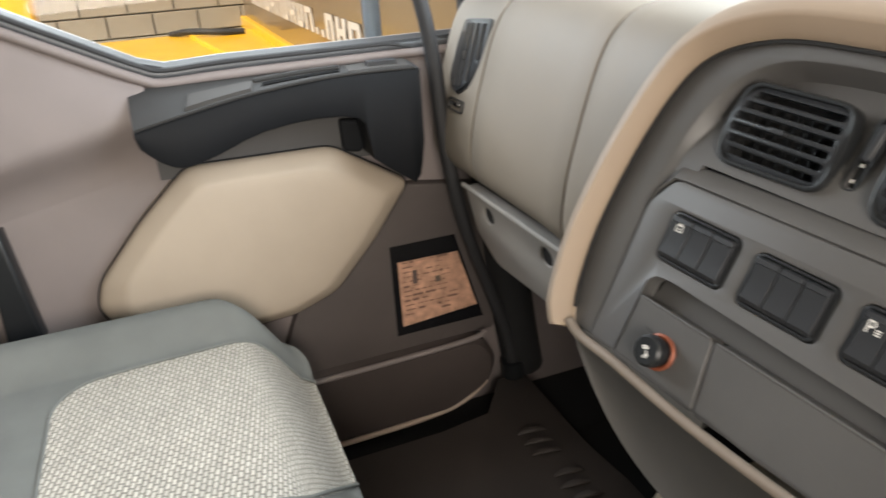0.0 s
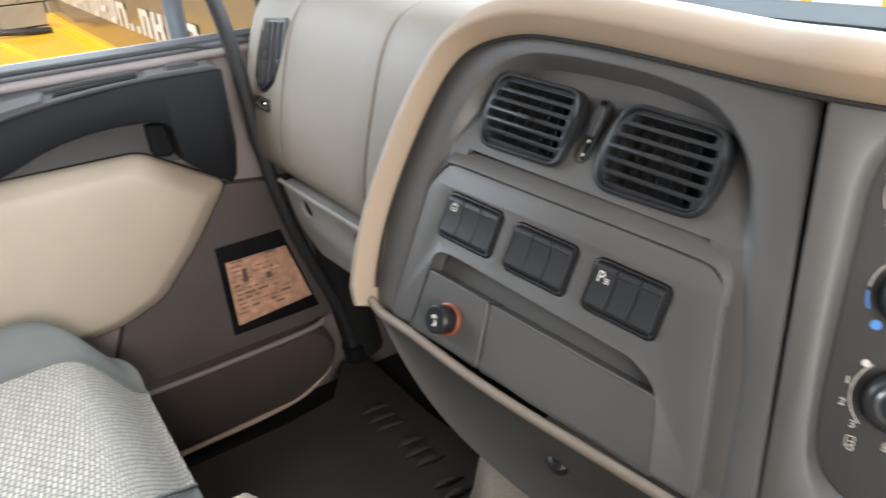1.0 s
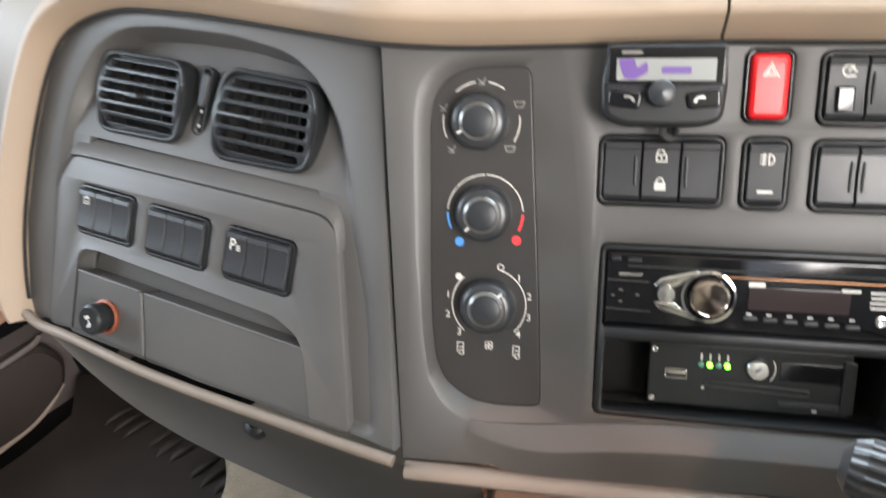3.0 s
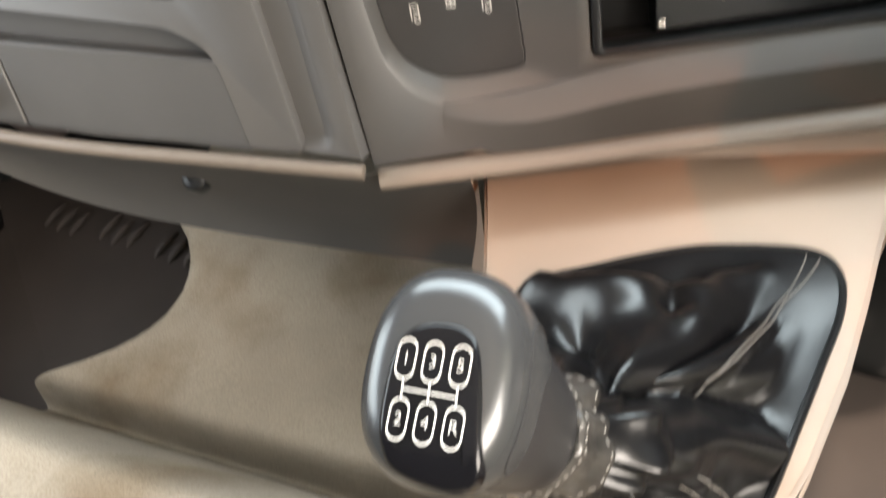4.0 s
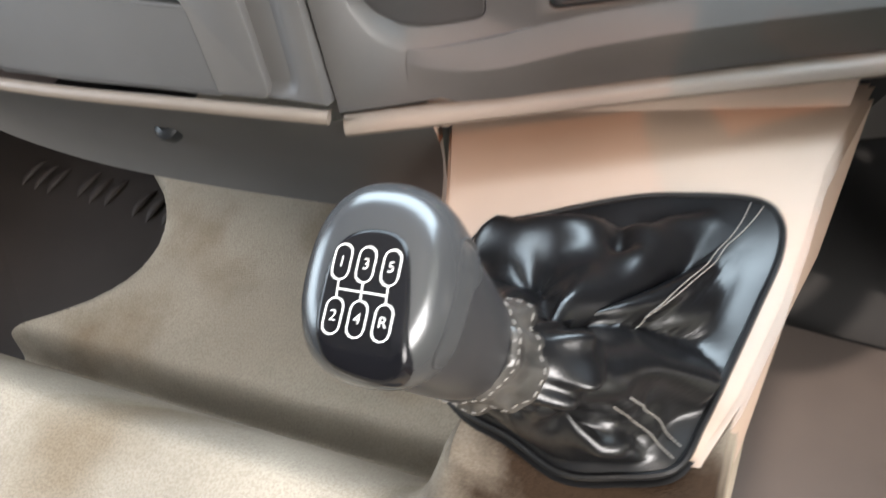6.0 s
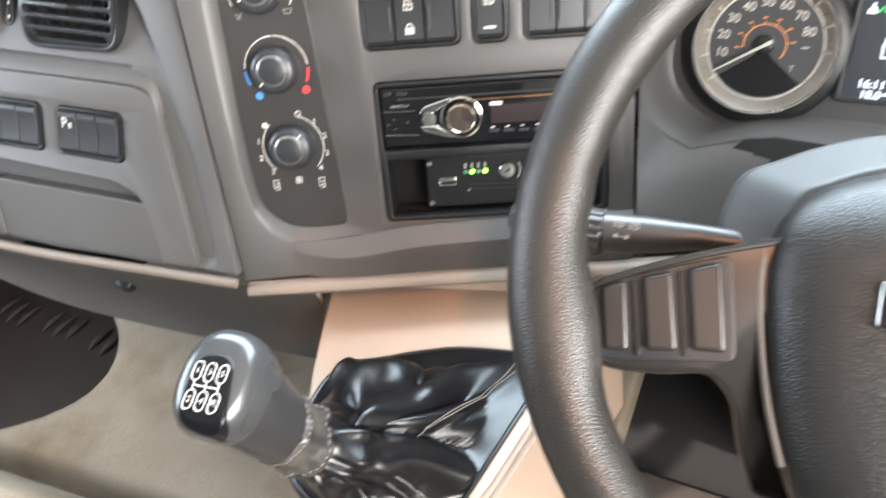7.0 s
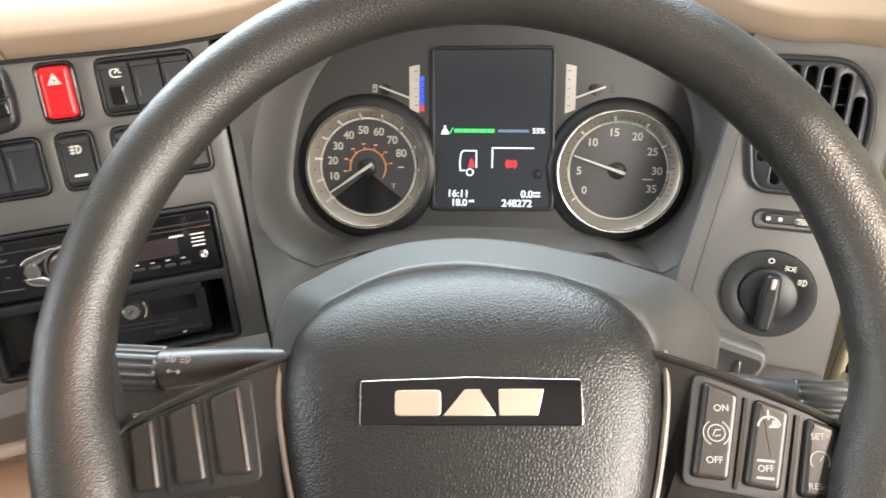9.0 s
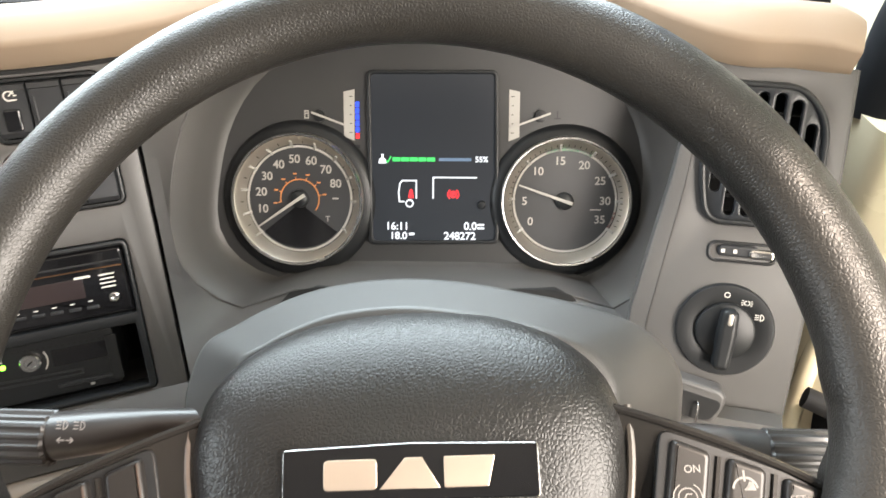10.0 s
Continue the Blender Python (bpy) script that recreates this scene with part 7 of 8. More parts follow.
for x, y in ((-1.262, 0.438), (-1.233, 0.436), (-1.205, 0.436), (-1.148, 0.444), (-1.120, 0.440), (-1.092, 0.444), (-1.034, 0.440), (-1.006, 0.438), (-0.978, 0.440)):
    tagged(part("mat_ridge", tube([(-0.026, 0, -0.001), (-0.016, 0, 0.0035), (0.0, 0, 0.0050), (0.016, 0, 0.0035), (0.026, 0, -0.001)], [0.001, 0.0050, 0.0065, 0.0050, 0.001], 8, flat=0.7), RUBBERMAT, None, "raised grip ridge moulded on the floor mat", pose(x, y, 0.966, 0, 0, 82)), category="mat ridge", group="grip ridges")
# Stand-in for a dark rounded object whose kind is not known.
hl = thing("dark_object", pose(-0.352, 0.075, 1.262), "dark rounded object of unknown kind on the felt tunnel", "cover")
part("shell", loft([[(x, y, z) for x, y in rounded([(-0.036, -0.10), (0.036, -0.10), (0.032, 0.052), (-0.026, 0.058)], 0.022)] for z in (-0.02, 0.012)] + [[(x, y, 0.022) for x, y in inset(rounded([(-0.036, -0.10), (0.036, -0.10), (0.032, 0.052), (-0.026, 0.058)], 0.022), 0.006)]]), RUBBER, hl, "dark rounded body")

# ---- passenger seat ----
seat = thing("passenger_seat", pose(-1.115, -0.20, 0.966), "passenger seat with woven pale cloth and grey bolsters", "seat")
SI = pose(1.115, 0.20, -0.966)


def cushion(s, t):
    x, y = -1.385 + 0.54 * s, -0.52 + 0.61 * t
    u = abs(s - 0.5) * 2
    z = 1.262 + 0.034 * ease(0.62, 0.86, u) * (1 - ease(0.95, 1.0, u)) - 0.10 * ease(0.90, 1.0, u) ** 2
    fr = ease(0.80, 1.0, t)
    y -= 0.035 * ease(0.72, 1.0, u) * ease(0.5, 1.0, t) * (1 if s < 0.5 else 0.6)
    return Vector((x, y, z - 0.10 * fr ** 2.2 - 0.02 * ease(0.35, 0.0, t)))


cg = 120
full = grid_mesh(cg, cg, cushion)
me_full = bpy.data.meshes.new("cushion")
full.to_mesh(me_full)
full.free()
me_full.materials.append(BOLSTER)
me_full.materials.append(WEAVE)
RS, RT_ = 0.11, 0.085


def weave_edge(t):
    return 0.185 + 0.05 * (1 - t) + 0.11 * max(0, 0.62 - t)


def inboard_seam(t):
    return 0.80 - 0.18 * ease(0.87, 1.0, t)


for p in me_full.polygons:
    i, j = divmod(p.index, cg)
    s, t = (i + 0.5) / cg, (j + 0.5) / cg
    ds, dt = s - weave_edge(t), t - 0.47
    corner = ds < RS and dt < RT_ and ((RS - ds) / RS) ** 2 + ((RT_ - dt) / RT_) ** 2 > 1
    if ds > 0 and dt > 0 and s < inboard_seam(t) and not corner:
        p.material_index = 1
part("cushion", finish(me_full, 80), BOLSTER, seat, "woven cushion with grey side bolsters", SI)
part("cushion_base", loft([[(x, y, z) for x, y in rounded([(-1.37, -0.50), (-0.86, -0.50), (-0.87, 0.055), (-1.36, 0.055)], 0.05)] for z in (1.16, 1.05)]), BOLSTER, seat, "grey cloth cushion side", SI)
bend = [(RS * (1 - math.cos(a)), RT_ * (1 - math.sin(a))) for a in [math.pi / 2 * k / 8 for k in range(9)]]
seam_st = [(weave_edge(t), t) for t in [1.0 - (0.53 - RT_) * k / 16 for k in range(17)]] + [(weave_edge(0.47 + b) + a, 0.47 + b) for a, b in bend[1:]]
seam_pts = [cushion(*q) + Vector((0, 0, 0.0015)) for q in seam_st]
part("seam_piping", tube(seam_pts, 0.0022, 8), BOLSTER, seat, "stitched seam", SI)
part("seam_piping", tube([cushion(inboard_seam(0.47 + 0.53 * k / 20), 0.47 + 0.53 * k / 20) + Vector((0, 0, 0.0015)) for k in range(21)], 0.0022, 8), BOLSTER, seat, "stitched seam", SI)
part("seam_piping", tube([cushion(weave_edge(0.47) + RS + (0.80 - weave_edge(0.47) - RS) * k / 12, 0.47) + Vector((0, 0, 0.0012)) for k in range(13)], 0.0020, 8), BOLSTER, seat, "stitched seam", SI)
part("backrest", loft([[(x, -0.52 - 0.10 * k + d, 1.24 + 0.62 * k) for x, d in ((-1.36, -0.12), (-1.33, 0.0), (-1.25, 0.03), (-1.115, 0.01), (-0.98, 0.03), (-0.90, 0.0), (-0.87, -0.12))] for k in (0, 0.25, 0.5, 0.75, 1.0)]), BOLSTER, seat, "upright grey backrest", SI)
part("pedestal", loft([[(x, y, z) for x, y in rounded([(-1.30, -0.45), (-0.93, -0.45), (-0.93, 0.0), (-1.30, 0.0)], 0.03)] for z in (0.966, 1.06)]), BLACK, seat, "black seat base", SI)

# ---- passenger door fittings ----
dr = thing("passenger_door", DOOR, "closed passenger door with grey trim, armrest and beige pad", "door")
ARM_TOP = [(-0.079, 1.542), (-0.010, 1.556), (0.081, 1.572), (0.200, 1.582), (0.322, 1.580)]
ARM_LOW = [(-0.079, 1.5380), (-0.0775, 1.5254), (-0.0730, 1.5170), (-0.0619, 1.5062), (-0.0500, 1.4960), (-0.0373, 1.4885), (-0.0240, 1.4855), (-0.0100, 1.4872), (0.0100, 1.4925), (0.0319, 1.4997), (0.0600, 1.5110), (0.0888, 1.5190), (0.1250, 1.5245), (0.1612, 1.5265), (0.2000, 1.5245), (0.2230, 1.5185), (0.2340, 1.5080), (0.2400, 1.4560), (0.2620, 1.4370), (0.3040, 1.4060), (0.3140, 1.4200), (0.3220, 1.4700)]


def along(line, u):
    for a, b in zip(line, line[1:]):
        if u <= b[0]:
            break
    return a[1] + (b[1] - a[1]) * (u - a[0]) / (b[0] - a[0])


arm_rings = []
for k in range(91):
    u = -0.0785 + 0.4 * k / 90
    lo, hi = along(ARM_LOW, u), along(ARM_TOP, u)
    f = min(0.004, (hi - lo) / 3)
    arm_rings.append([(u, lo, -0.02), (u, lo, 0.066), (u, lo + f * 0.3, 0.069), (u, lo + f, 0.070), (u, hi - f, 0.070), (u, hi, 0.067), (u, hi, -0.02)])
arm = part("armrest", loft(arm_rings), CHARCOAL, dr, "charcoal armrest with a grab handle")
front_line = smooth_line([(u, v, 0.0) for u, v in ARM_TOP], 6)


def arm_top(u, s, lift=0.0):
    """The sloping top of the armrest: s runs from its front edge to the window sill."""
    for a, b in zip(front_line, front_line[1:]):
        if u <= b.x:
            break
    v = a.y + (b.y - a.y) * (u - a.x) / max(1e-6, b.x - a.x)
    return Vector((u, v + (1.5835 - v) * s + lift, 0.070 - 0.078 * s))


def top_patch(u0, u1, s0, s1, lift, skew=0.0):
    f = lambda i, j: arm_top(u0 + (u1 - u0) * i + skew * (s0 + (s1 - s0) * j), s0 + (s1 - s0) * j, lift if 0.02 < i < 0.98 and 0.02 < j < 0.98 else -0.002)
    g = lambda i, j: f(*[0.0 if q < 0.05 else 1.0 if q > 0.95 else (q - 0.08) / 0.84 * 0.92 + 0.04 for q in (i, j)])
    return grid_mesh(12, 12, g)


# Armrest plastic in a lighter grey: window light on its top, put into colour.
ARMTOP_LIT = surface("lit_armrest_grey", (0.034, 0.033, 0.032), 0.75, spec=0.14, bump=0.12, grain=1300)
HOLE = surface("black_slot", (0.004, 0.004, 0.004), 0.9, spec=0.05, bump=0)
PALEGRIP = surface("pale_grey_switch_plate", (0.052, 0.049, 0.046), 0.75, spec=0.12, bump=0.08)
part("armrest_top", grid_mesh(40, 6, lambda i, j: arm_top(-0.078 + 0.398 * i, j * 1.02, 0.0004 + 0.002 * math.sin(math.pi * j))), ARMTOP_LIT, arm, "top of the armrest, lightened for the window light")
part("front_bead", tube([arm_top(-0.076 + 0.39 * k / 20, 0.03, 0.0012) for k in range(21)], 0.0028, 8), ARMTOP_LIT, arm, "front edge in the same lightened grey")
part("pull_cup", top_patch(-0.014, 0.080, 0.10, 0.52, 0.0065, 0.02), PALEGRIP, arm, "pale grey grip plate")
# No opening here: a lifted black patch gives the slot's shade.
part("pull_slot", top_patch(0.086, 0.206, 0.26, 0.44, 0.0032, 0.02), HOLE, arm, "black patch for the shaded pull slot")
part("slot_ridge", tube([arm_top(0.088 + 0.124 * k / 12, 0.56 + 0.03 * math.sin(math.pi * k / 12), 0.004) for k in range(13)], 0.0042, 8), ARMTOP_LIT, arm, "raised rim above the slot")
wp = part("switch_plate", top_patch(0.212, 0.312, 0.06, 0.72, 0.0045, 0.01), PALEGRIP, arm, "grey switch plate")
part("window_switch", top_patch(0.245, 0.292, 0.30, 0.55, 0.010, 0.01), SWITCH, wp, "dark window switch")
part("handle_well", prism([(-0.060, 1.455), (0.275, 1.440), (0.275, 1.545), (-0.060, 1.545)], -0.02, 0.001, 0.0), surface("grey_handle_well", (0.046, 0.044, 0.043), 0.6, bump=0.1), dr, "grey hollow behind the handle")
# Black wedge fills the handle hollow's dark end, its shade given as colour.
part("latch", prism(rounded([(0.2072, 1.5080), (0.2674, 1.5000), (0.2371, 1.4508), (0.2090, 1.4569)], 0.008), 0.0, 0.012, 0.005), CHARCOAL, dr, "black wedge for the dark pocket by the door latch")
PADO = rounded([(-0.023, 1.470), (0.191, 1.467), (0.312, 1.390), (0.245, 1.300), (0.172, 1.222), (0.10, 1.196), (-0.06, 1.188), (-0.16, 1.235), (-0.184, 1.275), (-0.172, 1.318), (-0.099, 1.400)], 0.018, 5)
PC_ = Vector((0.05, 1.335))


def pad_ring(k, z):
    return [(PC_.x + (x - PC_.x) * k, PC_.y + (y - PC_.y) * k, z) for x, y in PADO]


part("door_pad", loft([pad_ring(1.0, -0.02), pad_ring(1.0, 0.004), pad_ring(0.990, 0.010), pad_ring(0.970, 0.0145), pad_ring(0.93, 0.020), pad_ring(0.86, 0.0290), pad_ring(0.835, 0.0318), pad_ring(0.80, 0.0332), pad_ring(0.70, 0.0345), pad_ring(0.5, 0.0355), pad_ring(0.3, 0.036), pad_ring(0.05, 0.036)]), CUSHION, dr, "padded beige door panel", sharp=70)
part("pad_groove", tube([Vector((x, y, 0.003)) for x, y in inset(PADO, -0.002)] + [Vector((*inset(PADO, -0.002)[0], 0.003))], 0.0011, 6), CHARCOAL, dr)


def bolster(i, j):
    """Door trim beside the armrest, swelling to a soft crease and falling in below it."""
    u = -0.64 + 0.585 * i
    crease = 1.5525 + 0.20 * (u + 0.0757)
    head = along([(-0.66, 1.897), (-0.40, 1.772), (-0.206, 1.670), (-0.136, 1.632), (-0.058, 1.593), (0.0, 1.585)], u)
    v = crease - 0.15 + (head - crease + 0.15) * j
    w = v - crease
    swell = math.exp(-(w / 0.042) ** 2) if w < 0 else 1 - 0.95 * (w / (head - crease)) ** 1.3
    return Vector((u, v, -0.0205 + 0.042 * swell * ease(0.0, 0.10, j)))


part("bolster_crease", grid_mesh(40, 60, bolster), DOORGREY, dr, "soft crease in the door trim", sharp=80)
part("front_post", prism([(-0.30, 1.42), (-0.275, 1.42), (-0.262, 1.25), (-0.285, 1.10), (-0.32, 1.10)], -0.02, 0.012, 0.006), BLACK, dr, "black belt guide strip")
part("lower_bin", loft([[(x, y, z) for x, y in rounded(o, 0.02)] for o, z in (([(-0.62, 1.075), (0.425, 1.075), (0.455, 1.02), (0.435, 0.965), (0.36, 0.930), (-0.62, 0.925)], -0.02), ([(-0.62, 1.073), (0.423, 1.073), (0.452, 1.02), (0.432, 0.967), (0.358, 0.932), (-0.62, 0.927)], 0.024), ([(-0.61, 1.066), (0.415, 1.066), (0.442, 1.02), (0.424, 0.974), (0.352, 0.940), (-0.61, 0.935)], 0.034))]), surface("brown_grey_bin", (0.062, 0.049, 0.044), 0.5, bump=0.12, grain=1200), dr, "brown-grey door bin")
part("bin_edge", tube(smooth_line([(-0.62, 1.072, 0.030), (0.10, 1.072, 0.032), (0.38, 1.076, 0.032), (0.43, 1.084, 0.028)], 4), 0.005, 8), DOORGREY, dr, "rolled bin edge")
part("sill_strip", tube(smooth_line([(-0.62, 0.926, 0.028), (0.10, 0.928, 0.030), (0.30, 0.932, 0.030), (0.38, 0.945, 0.028), (0.43, 0.975, 0.024)], 4), 0.0055, 8), surface("tan_sill", (0.46, 0.36, 0.28), 0.5, bump=0.05), dr, "tan kick strip")
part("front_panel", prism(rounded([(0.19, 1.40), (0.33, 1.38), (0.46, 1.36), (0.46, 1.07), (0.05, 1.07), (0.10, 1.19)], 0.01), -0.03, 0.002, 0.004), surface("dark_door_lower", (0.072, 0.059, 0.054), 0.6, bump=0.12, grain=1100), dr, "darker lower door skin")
st = thing("door_label", at(DOOR, 0, 0, 0.0025), "black-framed brown printed instruction label on the door", "label")
part("border", prism([(0.269, 1.277), (0.388, 1.277), (0.437, 1.103), (0.2695, 1.1030)], -0.001, 0.0008), PIANO, st, "black border")
lb = part("paper", prism([(0.2810, 1.246), (0.3915, 1.2445), (0.4255, 1.130), (0.2810, 1.1200)], 0.0008, 0.0012), LABELBROWN, st, "brown printed paper")
rnd = random.Random(4)
for r in range(12):
    y = 1.243 - 0.0092 * r
    x = 0.288
    while x < 0.375:
        w = rnd.uniform(0.006, 0.022)
        if rnd.random() < 0.8:
            part("print_bar", blob(rrect(w, rnd.choice((0.0012, 0.0022, 0.004)), 0.0002, 1, x + w / 2, y), 0.0015), LABELINK, lb)
        x += w + rnd.uniform(0.002, 0.006)
part("picture_block", blob(rrect(0.009, 0.026, 0.0005, 1, 0.310, 1.213), 0.0017), surface("label_picture", (0.09, 0.06, 0.05), 0.6, bump=0), lb)
part("picture_block", blob(rrect(0.010, 0.012, 0.0005, 1, 0.352, 1.200), 0.0017), surface("label_picture_b", (0.10, 0.07, 0.05), 0.6, bump=0), lb)

# ---- passenger pillar ----
gh = thing("grab_handle", pose(-1.43, 0.49, 0.97), "black rubber-covered pillar rail beside the dashboard", "grab rail")
GI = pose(1.43, -0.49, -0.97)
part("rail", tube(smooth_line([(-1.455, 0.19, 2.15), (-1.430, 0.27, 1.92), (-1.405, 0.330, 1.70), (-1.402, 0.352, 1.58), (-1.404, 0.366, 1.44), (-1.410, 0.40, 1.28), (-1.425, 0.47, 1.08), (-1.43, 0.49, 0.97)], 5), 0.0115, 12), RUBBER, gh, "black rubber rail", GI)
for q, tip in (((-1.43, 0.49, 0.967), (-1.429, 0.487, 1.00)), ((-1.456, 0.188, 2.16), (-1.452, 0.20, 2.12))):
    part("mount", tube([q, tip], 0.022, 14), BLACK, gh, "black end mount", GI)
# Matt black tube stands in for the shade between door and dashboard.
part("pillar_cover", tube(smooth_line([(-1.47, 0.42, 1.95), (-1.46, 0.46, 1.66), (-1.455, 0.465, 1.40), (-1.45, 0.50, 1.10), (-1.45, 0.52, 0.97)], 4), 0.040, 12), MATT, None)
tagged(bpy.data.objects["pillar_cover"], "black pillar filler for the shade behind the grab rail", "pillar", kind="structure")

# ---- driver's side pillar and doorway ----
pl = part("driver_pillar", tube(smooth_line([(0.360, 0.650, 1.57), (0.363, 0.655, 1.60), (0.368, 0.652, 1.66), (0.385, 0.62, 1.78), (0.42, 0.48, 2.10), (0.44, 0.38, 2.4)], 5), 0.030, 14), CHARCOAL, None)
tagged(pl, "charcoal trim on the driver's windscreen pillar", "pillar", kind="structure")
jm = thing("door_jamb", pose(0.40, 0.62, 1.0), "cream painted door jamb with hinge and harness", "door jamb")
JI = pose(-0.40, -0.62, -1.0)
part("jamb_post", loft([[(x, y, z) for x, y in rounded([(0.335, 0.60), (0.40, 0.56), (0.445, 0.60), (0.445, 0.74), (0.335, 0.74)], 0.012)] for z in (0.95, 1.30, 1.58)]), CREAM, jm, "cream painted post", JI)
part("jamb_flange", tube([(0.338, 0.592, 1.05), (0.344, 0.602, 1.35), (0.362, 0.622, 1.58)], 0.010, 10), CREAM, jm, "rolled cream flange", JI)
part("hinge", block(0.05, 0.06, -0.012, 0.012, 0.006, 0.004), CHARCOAL, jm, "dark door hinge", JI @ pose(0.375, 0.575, 1.30, 80, 0, 30))
part("hinge_pin", tube([(0.37, 0.565, 1.26), (0.37, 0.565, 1.35)], 0.009, 12), STEEL, jm, "steel hinge pin", JI)
part("harness", tube(smooth_line([(0.33, 0.57, 1.34), (0.36, 0.56, 1.33), (0.39, 0.57, 1.30), (0.43, 0.56, 1.24)], 5), 0.010, 10), RUBBER, jm, "black cable sleeve", JI)

# ---- things on the dashboard top ----
mc = thing("microphone", pose(-0.346, 0.470, 1.690) @ Matrix.Scale(0.8, 4), "small black microphone on a wire bracket", "microphone")
part("capsule", tube([(-0.0200, -0.006, 0.0065), (-0.0185, -0.006, 0.007), (-0.0120, -0.004, 0.0095), (-0.008, -0.003, 0.012), (0.004, 0.0, 0.0165), (0.006, 0.0, 0.017)], [0.0025, 0.0052, 0.0056, 0.0042, 0.0036, 0.002], 14), BLACK, mc, "black capsule")
part("bracket", tube(smooth_line([(0.004, 0.0, 0.0165), (0.008, 0.002, 0.014), (0.012, 0.004, 0.004), (0.014, 0.006, -0.004)], 4), 0.0013, 8), STEEL, mc, "wire bracket")
part("bracket", tube(smooth_line([(0.001, 0.0, 0.0135), (0.001, 0.002, 0.006), (0.002, 0.006, -0.003)], 4), 0.0018, 8), BLACK, mc, "black foot")
ph = thing("dash_mount", pose(-0.402, 0.575, 1.655), "black rounded device mount on the dashboard top", "mount")
part("dome", loft([[(0.050 * k * math.cos(2 * math.pi * j / 32), 0.045 * k * math.sin(2 * math.pi * j / 32), z) for j in range(32)] for k, z in ((1.0, -0.030), (1.0, 0.010), (0.96, 0.024), (0.86, 0.034), (0.5, 0.039), (0.05, 0.040))]), RUBBER, ph, "black domed base")


# ---- outside ----
CONCRETE = surface("pale_concrete_yard", (0.68, 0.68, 0.67), 0.85, var=0.12, scale=0.7, bump=0.4, grain=30, depth=0.004)
YELLOW = surface("yellow_paint", (0.85, 0.48, 0.015), 0.35, var=0.08, scale=3, bump=0, coat=0.3)
VAN = surface("dark_bronze_paint", (0.19, 0.135, 0.075), 0.30, var=0.15, scale=1.5, bump=0, coat=0.5)
BLOCK = surface("concrete_blockwork", (0.34, 0.29, 0.21), 0.9, var=0.14, scale=2.2, bump=0.0)
tagged(part("ground", plate([(-400, -400), (400, -400), (400, 400), (-400, 400)], [], -0.5, 0.0, 0.0), CONCRETE, None, "pale concrete yard round the truck"), category="ground", kind="structure")

# block wall behind the yard
wl = thing("block_wall", pose(-8.7, 0.0, 0.0), "pale concrete block wall of the depot", "wall")
part("core", prism([(-0.30, -7.0), (-0.11, -7.0), (-0.11, 9.0), (-0.30, 9.0)], 0.0, 4.4), surface("mortar", (0.40, 0.35, 0.26), 0.95, bump=0.0, grain=120), wl, "mortar bed")
blk = mesh_of(prism(rrect(0.434, 0.209, 0.004, 2), 0.0, 0.105, 0.004, 1), "brick")
blk.materials.append(BLOCK)
for r in range(2, 14):
    for c in range(20):
        ob = new("brick", blk)
        ob.parent = wl
        ob.matrix_basis = Matrix(((0, 0, 1, -0.112), (1, 0, 0, -3.8 + 0.45 * c + (0.225 if r % 2 else 0)), (0, 1, 0, 0.113 + 0.225 * r), (0, 0, 0, 1)))

# yellow lorry with a dark box body, parked across the yard
ym = thing("yellow_lorry", pose(-5.3, 1.9, 0.0), "yellow lorry with dark box body and white lettering", "lorry")
part("deck", prism(rounded([(-2.75, -2.62), (1.0, -2.62), (1.0, -0.98), (-2.75, -0.98)], 0.10), 0.78, 0.95, 0.03), YELLOW, ym, "yellow front deck")
part("deck_edge", tube([(-2.7, -1.60, 0.955), (0.15, -1.30, 0.955)], 0.025, 10), YELLOW, ym, "rounded yellow deck seam")
part("body_rail", prism(rounded([(-4.9, -0.99), (2.6, -0.99), (2.6, -0.86), (-4.9, -0.86)], 0.02), 0.84, 1.01, 0.015), YELLOW, ym, "yellow body rail")
part("box_body", prism(rounded([(-4.9, -0.94), (2.6, -0.94), (2.6, 1.1), (-4.9, 1.1)], 0.03), 1.01, 3.5, 0.04), VAN, ym, "dark bronze box body")
part("strap", tube(smooth_line([(-2.7, -1.75, 0.96), (-2.45, -1.60, 1.0), (-2.3, -1.35, 0.99), (-2.3, -1.1, 0.97)], 4), 0.03, 8), RUBBER, ym, "dark strap lying on the deck")
rn = random.Random(11)
x = -2.6
for k in range(15):
    w = rn.choice((0.19, 0.21, 0.23))
    tall = 0.15 if k != 10 else 0.04
    for dx in (0.0, w - 0.065):
        part("letter_bar", prism([(x + dx, 0.0), (x + dx + 0.065, 0.0), (x + dx + 0.065, tall), (x + dx, tall)], 0.0, 0.006), WHITE, ym, "white lettering bar", pose(0, -0.945, 1.19, 90, 0, 0))
    if tall > 0.1:
        y0 = rn.choice((0.0, 0.055, 0.115))
        part("letter_bar", prism([(x, y0), (x + w, y0), (x + w, y0 + 0.035), (x, y0 + 0.035)], 0.0, 0.0055), WHITE, ym, "white lettering bar", pose(0, -0.945, 1.19, 90, 0, 0))
    x += w + 0.07
for px_ in (-2.0, 1.6):
    part("wheel", lathe([(0.10, -0.14), (0.38, -0.14), (0.43, -0.07), (0.43, 0.07), (0.38, 0.14), (0.10, 0.14)], 28), RUBBER, ym, "black tyre", pose(px_, -0.85, 0.43, 90, 0, 0))
part("chassis", prism([(-2.8, -0.6), (2.9, -0.6), (2.9, 0.7), (-2.8, 0.7)], 0.45, 0.85, 0.03), RUBBER, ym, "dark chassis")
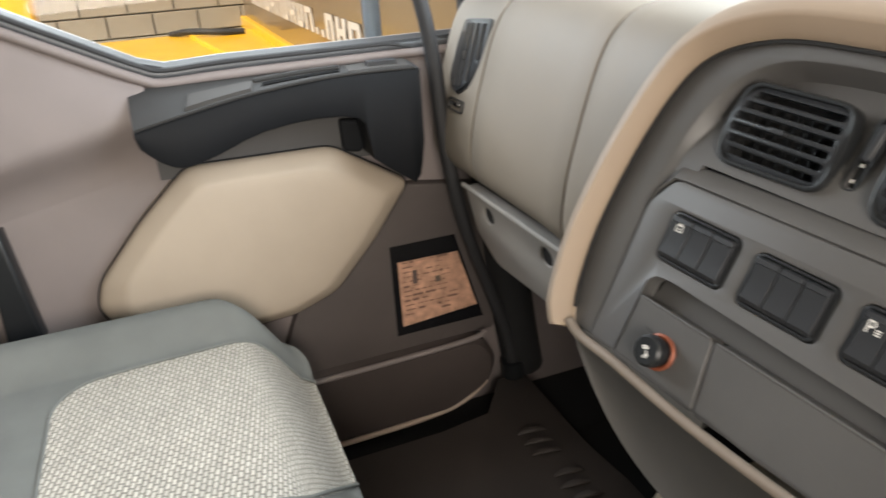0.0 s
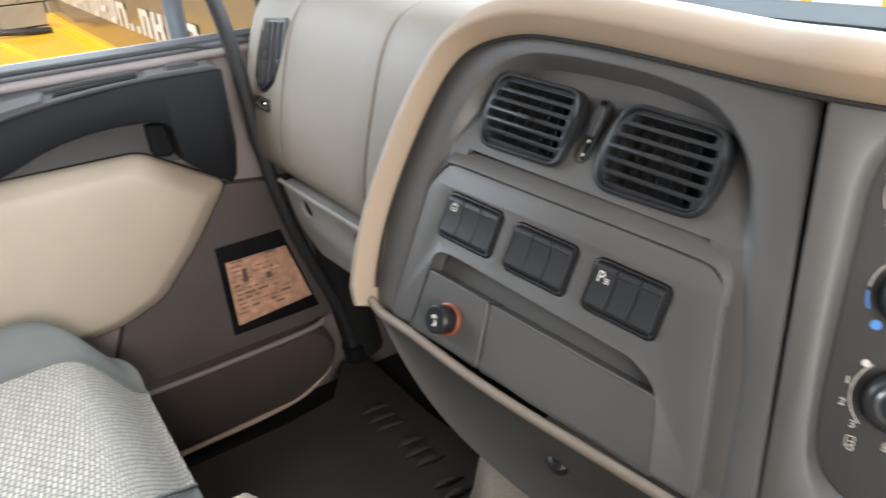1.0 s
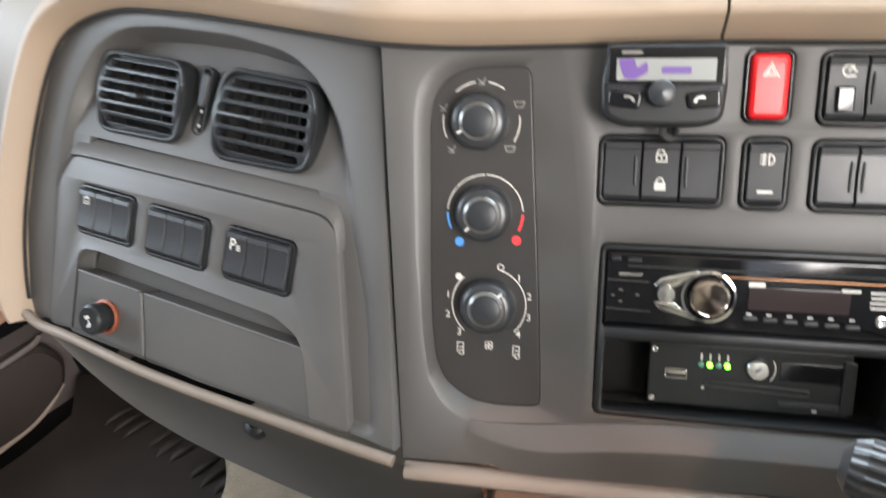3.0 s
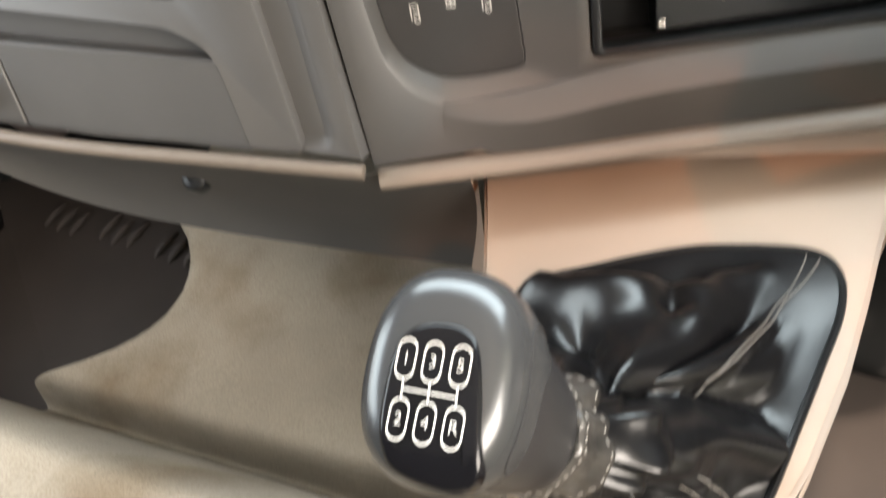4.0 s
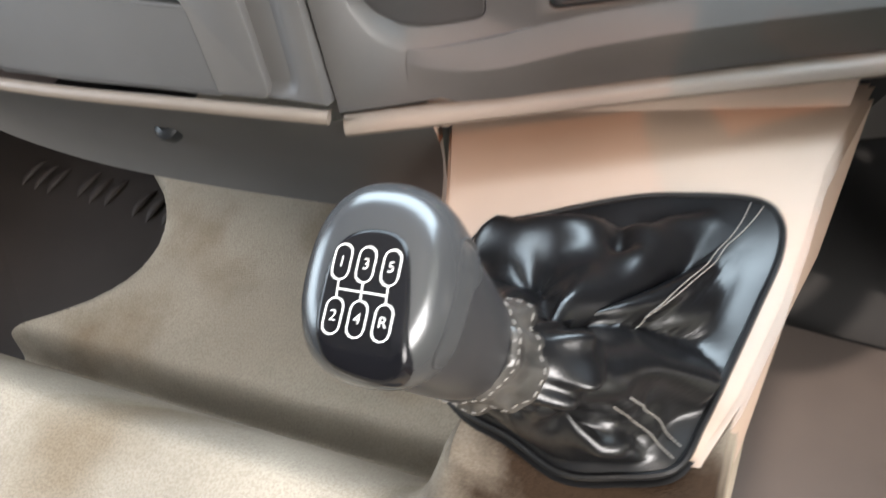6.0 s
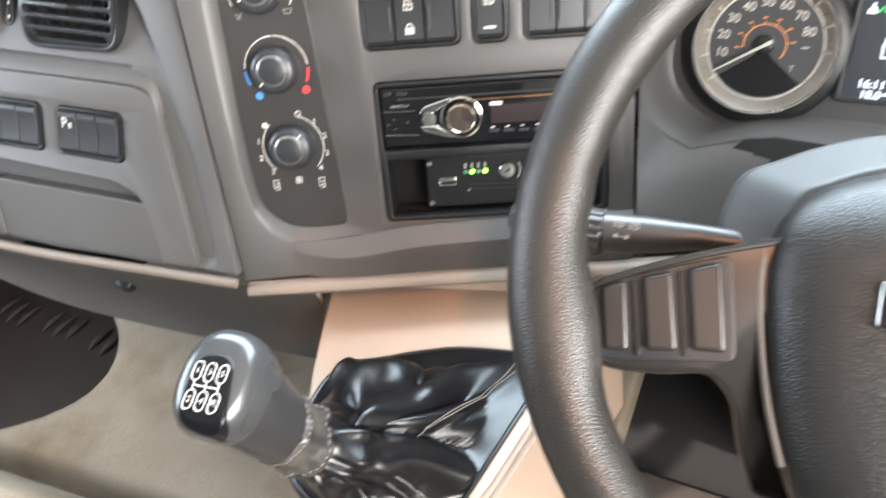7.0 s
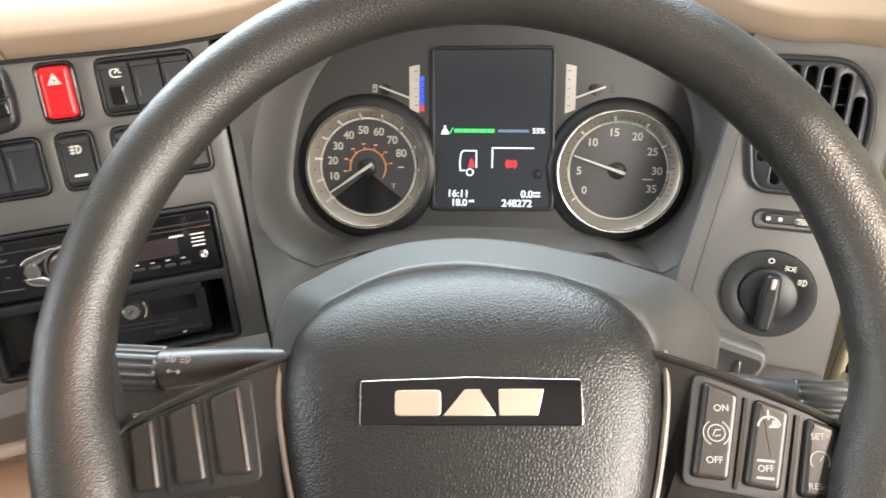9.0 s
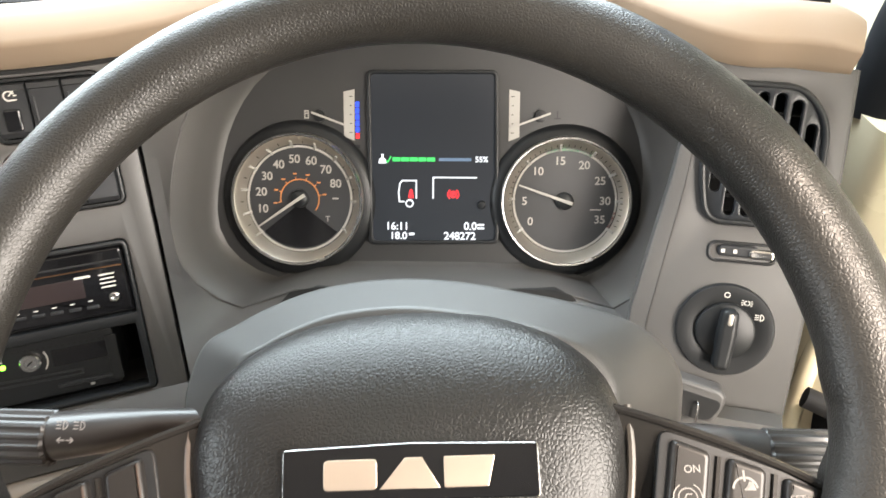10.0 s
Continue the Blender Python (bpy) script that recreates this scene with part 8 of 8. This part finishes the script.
yp = thing("yellow_post", pose(-4.6, -0.62, 0.0), "yellow steel guard post", "post")
part("post", prism(rrect(0.16, 0.16, 0.02, 3), 0.0, 2.2, 0.02), YELLOW, yp, "yellow painted post")
part("foot", prism(rrect(0.34, 0.34, 0.02, 3), 0.0, 0.03, 0.008), YELLOW, yp, "bolted foot plate")
wm = thing("wing_mirror", pose(-1.86, 0.395, 1.5), "blue-grey arm and housing of the truck's wing mirror", "mirror")
part("arm", tube(smooth_line([(0.26, 0.05, -0.30), (0.03, 0.0, -0.10), (0.0, 0.0, 0.05), (0.0, 0.0, 0.20)], 5), 0.019, 12), surface("blue_grey_arm", (0.20, 0.23, 0.27), 0.35, bump=0), wm, "blue-grey tubular arm")
part("housing", loft([[(x * k, y * k, z) for x, y in rrect(0.20, 0.09, 0.03, 4)] for k, z in ((0.7, 0.155), (0.95, 0.175), (1.0, 0.22), (1.0, 0.52), (0.8, 0.58))]), BLACK, wm, "black mirror housing", pose(-0.02, 0.0, 0.0))

# yard furniture in front of the windscreen
bol = thing("bollard", pose(-5.72, 9.40, 0.0), "yellow steel bollard in the yard", "bollard", "yard bollards")
part("post", lathe([(0.075, 0.0), (0.075, 1.0), (0.068, 1.06), (0.04, 1.09), (0.0, 1.10)], 20), YELLOW, bol, "yellow post")
part("collar", lathe([(0.078, 0.85), (0.078, 0.92), (0.075, 0.93)], 20, caps=False), RUBBER, bol, "black band")
for p in ((-4.53, 9.08), (-3.35, 8.78)):
    copy_thing(bol, pose(*p, 0.0))
for k, (x, y) in enumerate(((-6.38, 9.58), (-7.77, 9.76), (-8.6, 10.1))):
    rk_ = thing("fence_post", pose(x, y, 0.0), "dark grey steel fence post", "post", "fence posts")
    part("post", prism(rrect(0.05, 0.05, 0.008, 2), 0.0, 2.2, 0.006), CHARCOAL, rk_, "dark steel post")
    part("foot", prism(rrect(0.14, 0.14, 0.01, 2), 0.0, 0.02, 0.004), CHARCOAL, rk_, "foot plate")
bx = thing("storage_bin", pose(-3.9, 10.4, 0.0), "tan wooden storage bin in the yard", "bin")
TAN = surface("tan_boards", (0.36, 0.27, 0.17), 0.8, var=0.2, scale=3, bump=0.3, grain=60)
for k in range(4):
    part("board", prism(rrect(0.9, 0.16, 0.006, 2, 0, 0.11 + 0.18 * k), -0.02, 0.02, 0.004), TAN, bx, "tan board", pose(0, -0.4, 0, 90, 0, 0))
part("lid", prism(rrect(0.95, 0.85, 0.02, 3), 0.78, 0.82, 0.01), TAN, bx, "tan lid")
part("body", prism(rrect(0.86, 0.76, 0.02, 3), 0.02, 0.78, 0.01), TAN, bx, "tan box")
bg = thing("depot_building", pose(-4.0, 32.0, 0.0), "pale clad depot building across the yard", "building")
CLAD = surface("pale_cladding", (0.60, 0.62, 0.63), 0.6, var=0.1, scale=0.4, bump=0)
part("wall", prism([(-14, 0), (14, 0), (14, 10), (-14, 10)], 0.0, 6.5), CLAD, bg, "pale clad wall")
for x in (-9, -3.5, 2, 7.5):
    part("roller_door", block(4.0, 4.2, -0.05, 0.05, 0.05, 0.02), CHARCOAL if x == 2 else CONCRETE, bg, "closed roller door", pose(x, -0.04, 2.1, 90, 0, 0))
part("roof", prism([(-14.3, -0.3), (14.3, -0.3), (14.3, 10.3), (-14.3, 10.3)], 6.5, 6.8, 0.05), CLAD, bg, "shallow roof edge")
